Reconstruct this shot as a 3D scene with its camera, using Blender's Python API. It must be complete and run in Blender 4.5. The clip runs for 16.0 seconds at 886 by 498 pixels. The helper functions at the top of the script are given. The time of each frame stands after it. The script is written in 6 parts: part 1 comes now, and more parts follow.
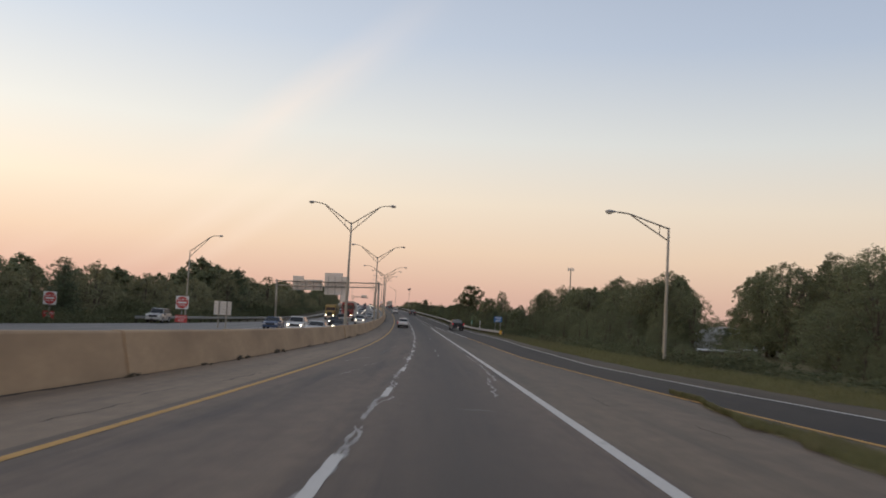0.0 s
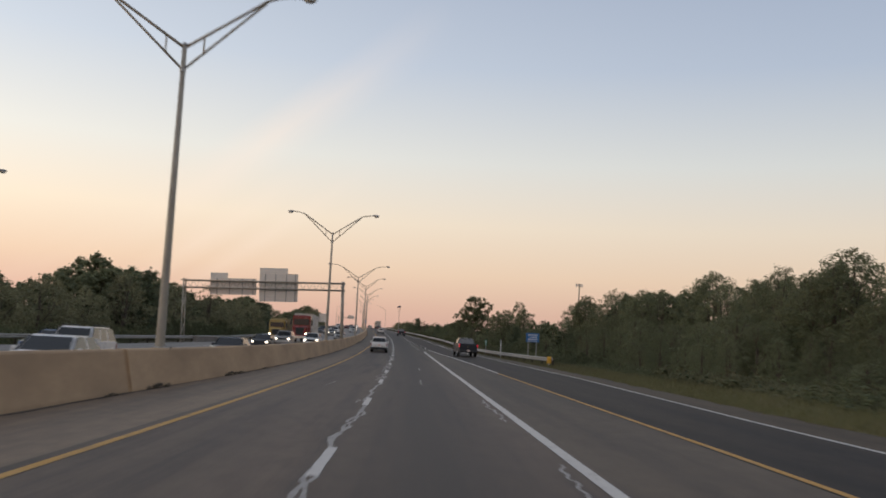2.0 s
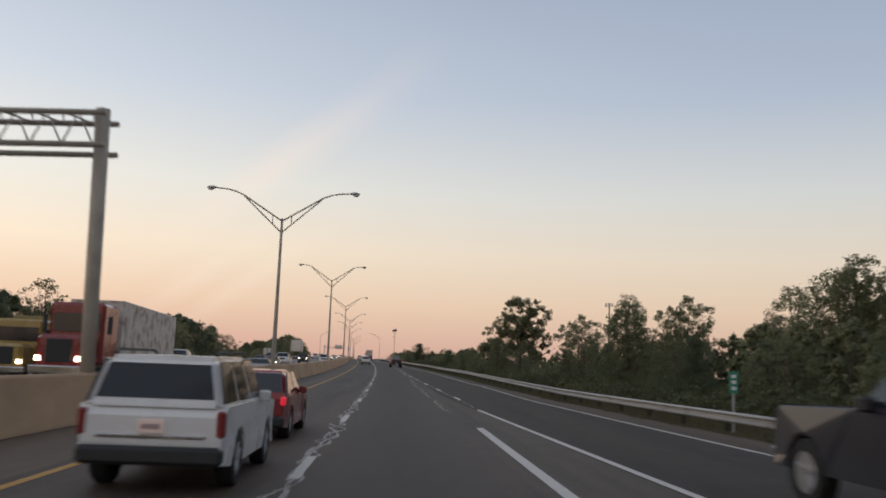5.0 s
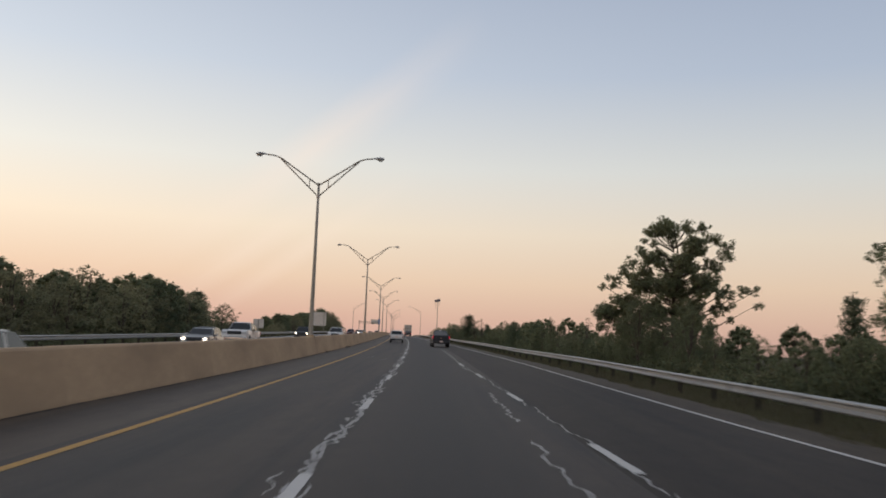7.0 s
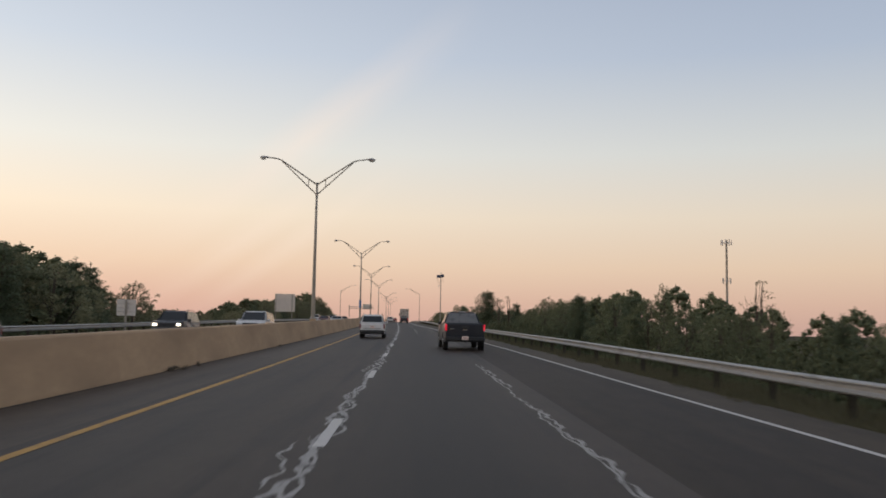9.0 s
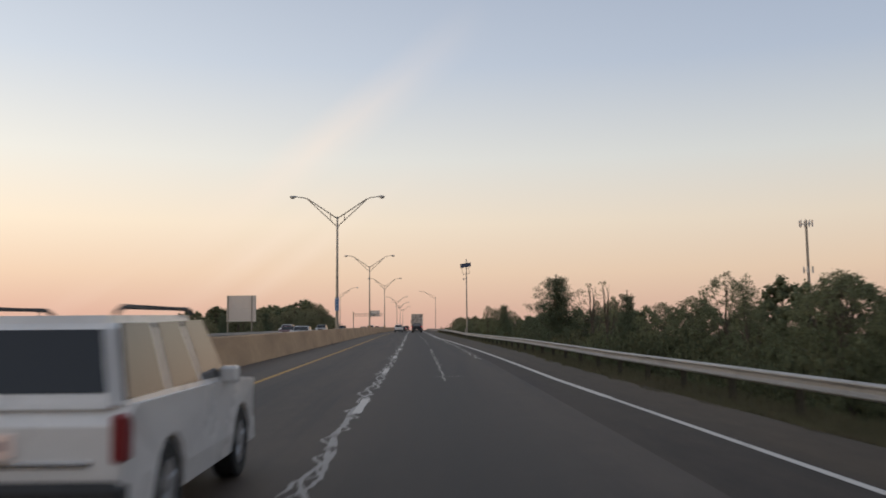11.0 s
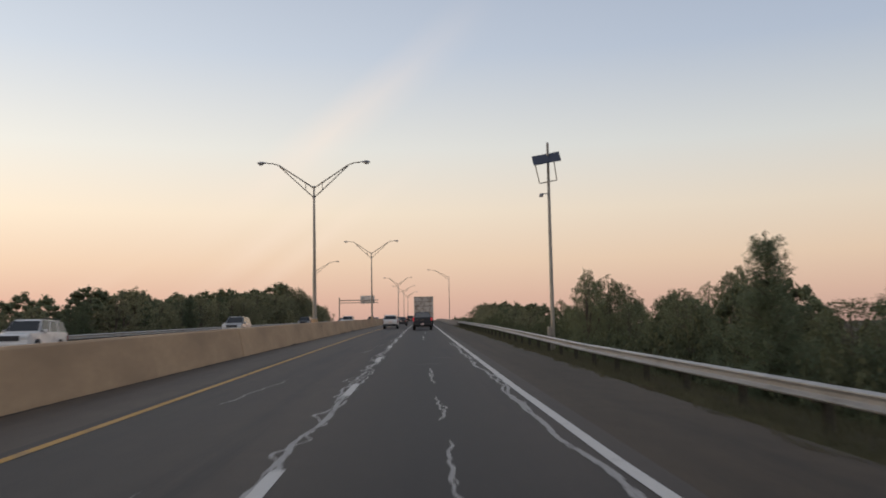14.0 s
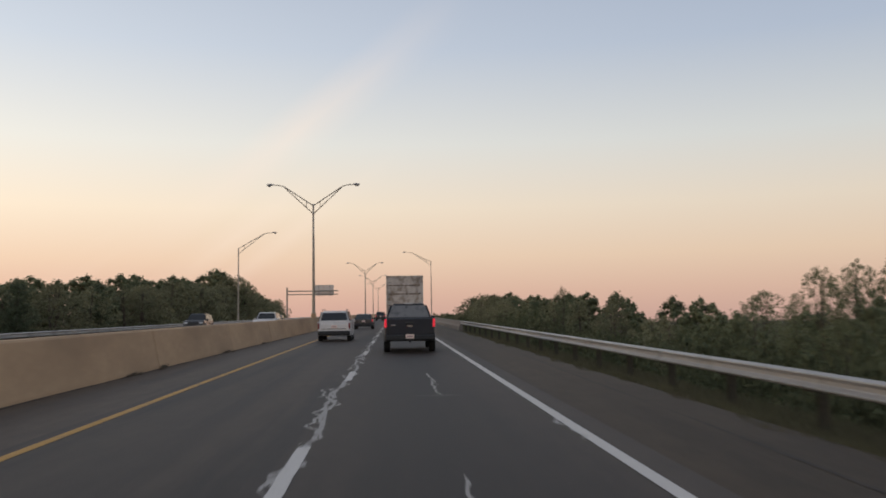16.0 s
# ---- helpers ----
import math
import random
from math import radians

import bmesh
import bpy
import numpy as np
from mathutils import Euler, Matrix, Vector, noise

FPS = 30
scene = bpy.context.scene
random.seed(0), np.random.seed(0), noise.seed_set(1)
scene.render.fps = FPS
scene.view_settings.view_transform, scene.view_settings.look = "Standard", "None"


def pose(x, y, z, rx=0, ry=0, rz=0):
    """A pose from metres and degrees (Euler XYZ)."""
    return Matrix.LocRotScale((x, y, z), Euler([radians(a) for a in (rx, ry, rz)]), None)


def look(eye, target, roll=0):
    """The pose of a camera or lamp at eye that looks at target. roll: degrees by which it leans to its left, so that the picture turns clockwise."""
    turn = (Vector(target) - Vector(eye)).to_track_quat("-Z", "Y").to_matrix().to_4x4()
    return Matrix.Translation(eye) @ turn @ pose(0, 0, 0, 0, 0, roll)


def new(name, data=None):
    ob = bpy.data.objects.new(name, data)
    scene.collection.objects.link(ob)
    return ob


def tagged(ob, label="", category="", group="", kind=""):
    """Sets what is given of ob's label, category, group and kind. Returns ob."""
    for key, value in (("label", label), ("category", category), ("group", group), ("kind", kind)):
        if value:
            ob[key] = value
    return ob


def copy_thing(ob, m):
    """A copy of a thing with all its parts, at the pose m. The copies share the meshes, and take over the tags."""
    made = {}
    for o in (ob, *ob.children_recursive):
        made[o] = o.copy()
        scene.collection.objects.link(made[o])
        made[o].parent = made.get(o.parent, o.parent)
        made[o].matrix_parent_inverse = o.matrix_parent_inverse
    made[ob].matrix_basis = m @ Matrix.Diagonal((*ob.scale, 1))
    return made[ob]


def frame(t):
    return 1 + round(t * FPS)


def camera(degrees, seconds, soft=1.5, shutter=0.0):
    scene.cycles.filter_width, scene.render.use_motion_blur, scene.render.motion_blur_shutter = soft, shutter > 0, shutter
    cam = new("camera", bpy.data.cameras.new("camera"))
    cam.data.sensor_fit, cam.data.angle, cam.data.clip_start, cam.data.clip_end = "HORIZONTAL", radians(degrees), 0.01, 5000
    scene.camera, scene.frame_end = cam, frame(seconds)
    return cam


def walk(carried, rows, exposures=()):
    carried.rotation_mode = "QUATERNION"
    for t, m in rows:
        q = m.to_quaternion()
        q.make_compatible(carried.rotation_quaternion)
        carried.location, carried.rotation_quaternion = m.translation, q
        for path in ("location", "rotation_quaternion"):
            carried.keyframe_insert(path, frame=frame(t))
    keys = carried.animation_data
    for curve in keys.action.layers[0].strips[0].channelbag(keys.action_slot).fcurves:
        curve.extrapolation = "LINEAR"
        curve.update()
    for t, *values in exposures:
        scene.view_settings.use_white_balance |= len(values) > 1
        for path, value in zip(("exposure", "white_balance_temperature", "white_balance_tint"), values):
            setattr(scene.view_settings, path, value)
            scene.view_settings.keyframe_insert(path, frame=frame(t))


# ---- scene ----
# ---- the road's line: turn and climb along its length s, in metres ----
KNOTS = (-100, 60, 160, 260, 360, 460, 560, 700, 1000)
BEND = (0.0410, 0.0343, 0.0150, 0.0241, 0.0169, -0.0072, -0.0032, 0.0001, 0.0003)
CLIMB = (0.0257, 0.0176, 0.0151, 0.0035, -0.0037, -0.0033, 0.0002, -0.0028, -0.0080)
STEP = 2.0
S_GRID = np.arange(-300, 1600, STEP)
_zero = int(300 / STEP)
TURNED = np.cumsum(np.interp(S_GRID, KNOTS, BEND, left=0.0) / 100) * STEP
TURNED -= TURNED[_zero]
SLOPE = np.cumsum(np.interp(S_GRID, KNOTS, CLIMB, left=0.0) / 100) * STEP
SLOPE += radians(-1.0) - SLOPE[_zero]
LINE_X, LINE_Y, LINE_Z = (np.cumsum(v) * STEP for v in (-np.sin(TURNED), np.cos(TURNED), SLOPE))
LINE_X, LINE_Y, LINE_Z = (v - v[_zero] for v in (LINE_X, LINE_Y, LINE_Z))


# how the land climbs to the right of the lanes, in metres a metre
CROSS_S, CROSS = (0, 150, 230, 330, 420, 700), (0.034, 0.034, 0.024, 0.018, 0.013, 0.013)


def lift(s, n):
    """Slip road and verge rise to the right; the wood on the left stands a little lower."""
    slope = float(np.interp(s, CROSS_S, CROSS))
    return slope * (min(n, 45) - 3.5) if n > 3.5 else 0.5 * slope * (max(n, -60) + 30) if n < -30 else 0.0


def road_at(s):
    """The turn, slope and place of the lane line at s."""
    return [float(np.interp(s, S_GRID, v)) for v in (TURNED, SLOPE, LINE_X, LINE_Y, LINE_Z)]


def spot(s, n, h=0.0):
    """The place s along the road, n to the right of the dashed lane line and h above the asphalt."""
    turn, _, x, y, z = road_at(s)
    return Vector((x + n * math.cos(turn), y + n * math.sin(turn), z + h + lift(s, n)))


def stand(s, n, h=0.0, rz=0.0):
    """The pose of an upright thing there; its y axis runs along the road."""
    p = spot(s, n, h)
    return pose(p.x, p.y, p.z, 0, 0, math.degrees(road_at(s)[0]) + rz)


def on_road(s, n, h=0.0, rz=0.0):
    """The same, tilted with the road's slope."""
    p = spot(s, n, h)
    turn, slope = road_at(s)[:2]
    return pose(p.x, p.y, p.z, 0, 0, math.degrees(turn)) @ pose(0, 0, 0, math.degrees(slope), 0, rz)


# ---- the camera's way: seconds, s, n, eye height, yaw, pitch, roll against the road ----
cam = camera(53.00, 16.0, soft=1.8, shutter=0.25)
ROWS = [
    (0, 1.54, 1.148, 1.559, -0.07, 5.45, -3.20),
    (0.5, 15.77, 1.094, 1.596, -0.55, 5.78, -3.29),
    (1, 30.45, 1.078, 1.592, -0.93, 5.78, -2.91),
    (1.5, 44.86, 1.164, 1.648, -1.26, 6.07, -3.00),
    (2, 59.36, 1.199, 1.682, -1.65, 6.31, -2.90),
    (2.5, 73.65, 1.154, 1.707, -2.23, 6.89, -2.77),
    (3, 87.91, 1.182, 1.718, -2.71, 7.25, -2.44),
    (3.5, 101.93, 1.110, 1.673, -3.20, 7.75, -2.68),
    (6, 170.89, 1.375, 1.639, -2.10, 7.34, -1.40),
    (6.5, 184.34, 1.249, 1.639, -1.23, 6.47, -1.66),
    (7, 198.22, 1.360, 1.669, -0.82, 5.56, -2.22),
    (7.5, 212.35, 1.403, 1.660, -0.45, 5.39, -2.17),
    (8, 226.71, 1.416, 1.642, -1.03, 5.56, -1.57),
    (8.5, 240.73, 1.225, 1.601, -1.46, 4.86, -1.44),
    (9, 255.02, 1.213, 1.643, -1.51, 4.36, -1.02),
    (11.5, 326.00, 1.242, 1.609, -1.11, 4.77, 0.76),
    (12, 340.16, 1.366, 1.663, -0.44, 4.74, 0.22),
    (12.5, 354.04, 1.436, 1.643, -0.25, 4.62, -0.17),
    (13, 368.06, 1.610, 1.675, 0.09, 4.73, 0.18),
    (13.5, 381.72, 1.509, 1.598, -0.39, 4.94, 0.54),
    (14, 395.62, 1.495, 1.596, -1.40, 4.11, 1.07),
    (14.5, 409.66, 1.418, 1.580, -2.44, 4.35, 1.06),
    (15, 424.16, 1.295, 1.589, -3.25, 4.25, 1.69),
    (15.5, 438.54, 1.099, 1.606, -3.76, 3.83, 1.50),
    (16, 453.35, 1.035, 1.580, -3.30, 3.92, 0.91),
]


def eye_pose(s, n, h, yaw, pitch, roll):
    p = spot(s, n, h)
    turn, slope = road_at(s)[:2]
    return pose(p.x, p.y, p.z, 90 + pitch + math.degrees(slope), roll, yaw + math.degrees(turn))


walk(cam, [(t, eye_pose(*row)) for t, *row in ROWS], [(0, 0.08), (1.5, 0.07), (3.0, 0.0), (16, 0.0)])

# ---- world and light: clear dusk sky, the sun just gone below the left-hand horizon ----
world = bpy.data.worlds.new("dusk_sky")
scene.world = world
world.use_nodes = True
wt = world.node_tree
wt.nodes.clear()


def node(tree, kind, **sets):
    nd = tree.nodes.new(kind)
    for key, value in sets.items():
        nd.inputs[key.replace("_", " ")].default_value = value
    return nd


def ramp_node(tree, stops, fac):
    rn = tree.nodes.new("ShaderNodeValToRGB")
    els = rn.color_ramp.elements
    while len(els) < len(stops):
        els.new(0.5)
    for el, (p, c) in zip(els, stops):
        el.position, el.color = p, (*c, 1)
    tree.links.new(fac, rn.inputs[0])
    return rn.outputs[0]


def maths(tree, op, a, b=None, clamp=False):
    nd = tree.nodes.new("ShaderNodeMath")
    nd.operation, nd.use_clamp = op, clamp
    for k, v in enumerate((a, b)):
        if v is None:
            continue
        if isinstance(v, (int, float)):
            nd.inputs[k].default_value = v
        else:
            tree.links.new(v, nd.inputs[k])
    return nd.outputs[0]


def mixed(tree, fac, a, b, how="MIX"):
    nd = tree.nodes.new("ShaderNodeMix")
    nd.data_type, nd.blend_type = "RGBA", how
    for k, v in ((0, fac), (6, a), (7, b)):
        if isinstance(v, (int, float)):
            nd.inputs[k].default_value = v
        elif isinstance(v, tuple):
            nd.inputs[k].default_value = (*v, 1)
        else:
            tree.links.new(v, nd.inputs[k])
    return nd.outputs[2]


tc = wt.nodes.new("ShaderNodeTexCoord")
axes = wt.nodes.new("ShaderNodeSeparateXYZ")
wt.links.new(tc.outputs["Generated"], axes.inputs[0])
height = maths(wt, "MULTIPLY_ADD", axes.outputs[2], 1.0)
side = maths(wt, "MULTIPLY_ADD", axes.outputs[0], -0.5)
side.node.inputs[2].default_value = 0.5
height.node.inputs[2].default_value = 0.0
RIGHT_SKY = [(0.0, (0.54, 0.352, 0.300)), (0.035, (0.62, 0.432, 0.345)), (0.075, (0.69, 0.532, 0.408)), (0.13, (0.68, 0.595, 0.50)), (0.20, (0.57, 0.592, 0.595)), (0.30, (0.375, 0.440, 0.556)), (0.45, (0.27, 0.33, 0.46)), (1.0, (0.31, 0.34, 0.40))]
LEFT_SKY = [(0.0, (0.75, 0.39, 0.33)), (0.035, (0.87, 0.505, 0.39)), (0.075, (1.04, 0.725, 0.52)), (0.13, (1.22, 0.99, 0.74)), (0.20, (1.12, 1.04, 0.905)), (0.30, (0.86, 0.90, 0.94)), (0.45, (0.58, 0.635, 0.73)), (1.0, (0.34, 0.37, 0.43))]
sky_mix = mixed(wt, maths(wt, "POWER", side, 2.0), ramp_node(wt, RIGHT_SKY, height), ramp_node(wt, LEFT_SKY, height))
# a thin streak of high cloud, aslant over the road
turned = wt.nodes.new("ShaderNodeMapping")
turned.inputs["Rotation"].default_value = (0.0, radians(37), 0.0)
turned.inputs["Location"].default_value = (0.0, 0.0, 0.0)
wt.links.new(tc.outputs["Generated"], turned.inputs[0])
wisp = node(wt, "ShaderNodeTexNoise", Scale=5.0, Detail=6.0, Roughness=0.55)
stretch = wt.nodes.new("ShaderNodeMapping")
stretch.inputs["Scale"].default_value = (0.55, 1.0, 3.2)
wt.links.new(turned.outputs[0], stretch.inputs[0])
wt.links.new(stretch.outputs[0], wisp.inputs["Vector"])
tilted = wt.nodes.new("ShaderNodeSeparateXYZ")
wt.links.new(turned.outputs[0], tilted.inputs[0])
puffs = maths(wt, "MULTIPLY", maths(wt, "SUBTRACT", wisp.outputs[0], 0.30, True), 2.0, True)


def streak(under, offset, thin, middle, short, strength):
    """A slanting band of thin cloud: where it lies, how thin and short it is, how bright it gets."""
    band = maths(wt, "ABSOLUTE", maths(wt, "SUBTRACT", tilted.outputs[2], offset))
    band = maths(wt, "SUBTRACT", 1.0, maths(wt, "MULTIPLY", band, thin), True)
    reach = maths(wt, "SUBTRACT", 1.0, maths(wt, "MULTIPLY", maths(wt, "ABSOLUTE", maths(wt, "ADD", tilted.outputs[0], middle)), short), True)
    cloud = maths(wt, "MULTIPLY", maths(wt, "MULTIPLY", band, reach), puffs)
    return mixed(wt, maths(wt, "MULTIPLY", cloud, strength), under, (0.98, 0.80, 0.68))


for row in ((0.285, 34.0, 0.02, 4.2, 0.56), (0.235, 55.0, 0.16, 6.5, 0.40), (0.200, 70.0, 0.10, 6.0, 0.32), (0.30, 60.0, 0.30, 5.0, 0.35)):
    sky_mix = streak(sky_mix, *row)
nishita = wt.nodes.new("ShaderNodeTexSky")
nishita.sky_type, nishita.sun_disc = "NISHITA", False
nishita.sun_elevation, nishita.sun_rotation = radians(1.0), radians(-95)
bg_a, bg_b = node(wt, "ShaderNodeBackground", Strength=1.0), node(wt, "ShaderNodeBackground", Strength=0.03)
wt.links.new(sky_mix, bg_a.inputs[0])
wt.links.new(nishita.outputs[0], bg_b.inputs[0])
both = wt.nodes.new("ShaderNodeAddShader")
wt.links.new(bg_a.outputs[0], both.inputs[0])
wt.links.new(bg_b.outputs[0], both.inputs[1])
wt.links.new(both.outputs[0], wt.nodes.new("ShaderNodeOutputWorld").inputs[0])

sun = new("sun", bpy.data.lights.new("sun", "SUN"))
sun.data.energy, sun.data.angle, sun.data.color = 0.35, radians(14), (1.0, 0.72, 0.5)
sun.matrix_world = look((-60, -10, 7), (0, 0, 0))
scene.view_settings.exposure = 0.0

# ---- materials ----


def material(name, colour, rough=0.8, metal=0.0, grain=0.12, size=8.0, wear=None, wear_at=0.55, wear_size=0.6, bump=0.15, stretch=(1, 1, 1), emit=0.0, spread=0.0, thin=0.0, later=None, spec=0.5):
    """A surface with fine grain, broad patches of wear in another colour, and fine relief. spread: how far single
    pieces differ;
    thin: how much light comes through; later: (y0, y1, factor), dimmer light further along, put into the colour."""
    m = bpy.data.materials.new(name)
    m.use_nodes = True
    t = m.node_tree
    b = t.nodes["Principled BSDF"]
    co = t.nodes.new("ShaderNodeTexCoord")
    mp = t.nodes.new("ShaderNodeMapping")
    mp.inputs["Scale"].default_value = stretch
    t.links.new(co.outputs["Object"], mp.inputs[0])
    fine = node(t, "ShaderNodeTexNoise", Scale=size, Detail=5.0, Roughness=0.65)
    broad = node(t, "ShaderNodeTexNoise", Scale=wear_size, Detail=4.0, Roughness=0.6)
    for nz in (fine, broad):
        t.links.new(mp.outputs[0], nz.inputs["Vector"])
    low = tuple(c * (1 - grain) for c in colour)
    high = tuple(min(1, c * (1 + grain)) for c in colour)
    col = ramp_node(t, [(0.3, low), (0.7, high)], fine.outputs[0])
    if wear:
        w = maths(t, "MULTIPLY", maths(t, "SUBTRACT", broad.outputs[0], wear_at, True), 5.0, True)
        col = mixed(t, w, col, wear)
    if spread:
        info = t.nodes.new("ShaderNodeObjectInfo")
        hsv = t.nodes.new("ShaderNodeHueSaturation")
        v = maths(t, "MULTIPLY_ADD", info.outputs["Random"], 2 * spread)
        v.node.inputs[2].default_value = 1 - spread
        t.links.new(v, hsv.inputs["Value"])
        t.links.new(col, hsv.inputs["Color"])
        col = hsv.outputs[0]
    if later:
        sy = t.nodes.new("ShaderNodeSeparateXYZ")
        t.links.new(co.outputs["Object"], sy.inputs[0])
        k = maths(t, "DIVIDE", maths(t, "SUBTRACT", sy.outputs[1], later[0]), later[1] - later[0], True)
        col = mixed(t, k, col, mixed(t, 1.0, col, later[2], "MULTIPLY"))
    t.links.new(col, b.inputs["Base Color"])
    if thin:
        tr = t.nodes.new("ShaderNodeBsdfTranslucent")
        t.links.new(col, tr.inputs[0])
        mx = t.nodes.new("ShaderNodeMixShader")
        mx.inputs[0].default_value = thin
        t.links.new(b.outputs[0], mx.inputs[1])
        t.links.new(tr.outputs[0], mx.inputs[2])
        t.links.new(mx.outputs[0], t.nodes["Material Output"].inputs[0])
    rr = maths(t, "MULTIPLY_ADD", broad.outputs[0], 0.25)
    rr.node.inputs[2].default_value = rough - 0.125
    rr.node.use_clamp = True
    t.links.new(rr, b.inputs["Roughness"])
    b.inputs["Metallic"].default_value = metal
    b.inputs["Specular IOR Level"].default_value = spec
    if bump:
        bp = node(t, "ShaderNodeBump", Strength=bump, Distance=0.02)
        t.links.new(fine.outputs[0], bp.inputs["Height"])
        t.links.new(bp.outputs[0], b.inputs["Normal"])
    if emit:
        b.inputs["Emission Color"].default_value = (*colour, 1)
        b.inputs["Emission Strength"].default_value = emit
    return m


def road_material(name, base, worn, dark, tracks=(), later=1.0, change=(60, 220), spec=0.29):
    """Asphalt: stones, broad fading, stains drawn out along the road."""
    m = bpy.data.materials.new(name)
    m.use_nodes = True
    t = m.node_tree
    b = t.nodes["Principled BSDF"]
    uv = t.nodes.new("ShaderNodeUVMap")
    uv.uv_map = "along"

    def noise_at(scale, detail, stretch):
        mp = t.nodes.new("ShaderNodeMapping")
        mp.inputs["Scale"].default_value = stretch
        t.links.new(uv.outputs[0], mp.inputs[0])
        nz = node(t, "ShaderNodeTexNoise", Scale=scale, Detail=detail, Roughness=0.6)
        t.links.new(mp.outputs[0], nz.inputs["Vector"])
        return nz.outputs[0]

    stones = noise_at(35.0, 3.0, (1, 1, 1))
    streak = noise_at(1.1, 5.0, (1, 0.035, 1))
    patch = noise_at(0.22, 4.0, (1, 0.35, 1))
    col = ramp_node(t, [(0.36, dark), (0.5, base), (0.66, worn)], streak)
    mottle = noise_at(2.6, 6.0, (1, 0.4, 1))
    col = mixed(t, 0.30, col, ramp_node(t, [(0.35, (0.28, 0.28, 0.28)), (0.65, (0.74, 0.74, 0.74))], mottle), "OVERLAY")
    col = mixed(t, maths(t, "MULTIPLY", maths(t, "SUBTRACT", patch, 0.52, True), 3.0, True), col, worn)
    sx = t.nodes.new("ShaderNodeSeparateXYZ")
    t.links.new(uv.outputs[0], sx.inputs[0])
    for centre, width, strength in tracks:   # oil and rubber along the wheel paths
        d = maths(t, "ABSOLUTE", maths(t, "SUBTRACT", sx.outputs[0], centre))
        k = maths(t, "SUBTRACT", 1.0, maths(t, "DIVIDE", d, width), True)
        col = mixed(t, maths(t, "MULTIPLY", maths(t, "MULTIPLY", k, strength), streak, True), col, dark)
    if later != 1.0:   # newer, darker surfacing further along
        k = maths(t, "DIVIDE", maths(t, "SUBTRACT", sx.outputs[1], change[0]), change[1] - change[0], True)
        col = mixed(t, k, col, mixed(t, 1.0, col, (later, later, later * 1.01), "MULTIPLY"))
    col = mixed(t, 0.35, col, ramp_node(t, [(0.3, (0.25, 0.25, 0.25)), (0.7, (0.85, 0.85, 0.85))], stones), "OVERLAY")
    t.links.new(col, b.inputs["Base Color"])
    b.inputs["Roughness"].default_value = 0.66
    b.inputs["Specular IOR Level"].default_value = spec
    bp = node(t, "ShaderNodeBump", Strength=0.25, Distance=0.01)
    t.links.new(stones, bp.inputs["Height"])
    t.links.new(bp.outputs[0], b.inputs["Normal"])
    return m


M_LANES = road_material("lane_asphalt", (0.144, 0.098, 0.069), (0.174, 0.122, 0.084), (0.074, 0.054, 0.042), ((1.596, 1.932, 2.100), (-1.8, 0.9, 0.5)), 0.34, (-20, 210))
M_SHOULDER = road_material("shoulder_asphalt", (0.211, 0.144, 0.092), (0.249, 0.172, 0.109), (0.157, 0.109, 0.071), later=0.37, change=(40, 200))
M_GORE = road_material("gore_asphalt", (0.147, 0.103, 0.066), (0.174, 0.123, 0.079), (0.109, 0.078, 0.051), later=0.46, change=(10, 100))
M_EDGE = road_material("edge_asphalt", (0.077, 0.054, 0.034), (0.094, 0.065, 0.040), (0.057, 0.040, 0.025), later=0.72, change=(90, 280), spec=0.12)
M_RAMP = road_material("new_asphalt", (0.036, 0.026, 0.019), (0.044, 0.032, 0.022), (0.026, 0.019, 0.015), ((5.040, 0.756, 0.504),), later=1.1, change=(200, 330), spec=0.13)
M_OPPOSITE = road_material("pale_concrete", (0.160, 0.143, 0.130), (0.185, 0.168, 0.151), (0.118, 0.105, 0.097))
M_WHITE = material("road_paint_white", (0.583, 0.537, 0.490), 0.7, grain=0.1, size=14, wear=(0.188, 0.173, 0.155), wear_at=0.62, wear_size=2.2)
M_YELLOW = material("road_paint_yellow", (0.52, 0.27, 0.05), 0.7, grain=0.15, size=14, wear=(0.20, 0.15, 0.10), wear_at=0.55, wear_size=1.6)
M_SEAL = material("crack_sealant", (0.31, 0.28, 0.255), 0.6, grain=0.15, size=9, wear=(0.096, 0.082, 0.072), wear_at=0.52, wear_size=1.6)
M_BARRIER = material("barrier_concrete", (0.495, 0.330, 0.194), 0.9, grain=0.08, size=5, wear=(0.375, 0.250, 0.150), wear_at=0.48, wear_size=0.4, bump=0.2, stretch=(1, 0.35, 1.0), spread=0.03)
# verge grass and blades: later paints in the weaker light further along
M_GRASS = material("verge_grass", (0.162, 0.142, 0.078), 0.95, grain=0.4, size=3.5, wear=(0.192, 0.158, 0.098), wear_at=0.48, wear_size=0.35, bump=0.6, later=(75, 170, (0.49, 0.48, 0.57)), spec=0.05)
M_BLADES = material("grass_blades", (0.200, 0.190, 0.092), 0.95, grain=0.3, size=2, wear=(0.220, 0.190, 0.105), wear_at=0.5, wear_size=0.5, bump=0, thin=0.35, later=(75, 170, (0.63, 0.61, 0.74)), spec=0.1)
M_STEEL = material("galvanised_steel", (0.40, 0.385, 0.365), 0.5, 0.5, grain=0.08, size=6, wear=(0.27, 0.255, 0.235), wear_at=0.54, wear_size=0.8, bump=0.05)
M_POLE = material("weathered_aluminium", (0.37, 0.325, 0.265), 0.6, 0.25, grain=0.08, size=5, wear=(0.27, 0.235, 0.19), wear_at=0.52, wear_size=0.6, bump=0.04)
M_HEAD = material("lamp_housing", (0.36, 0.35, 0.35), 0.5, 0.3, grain=0.08, size=6, bump=0.03)
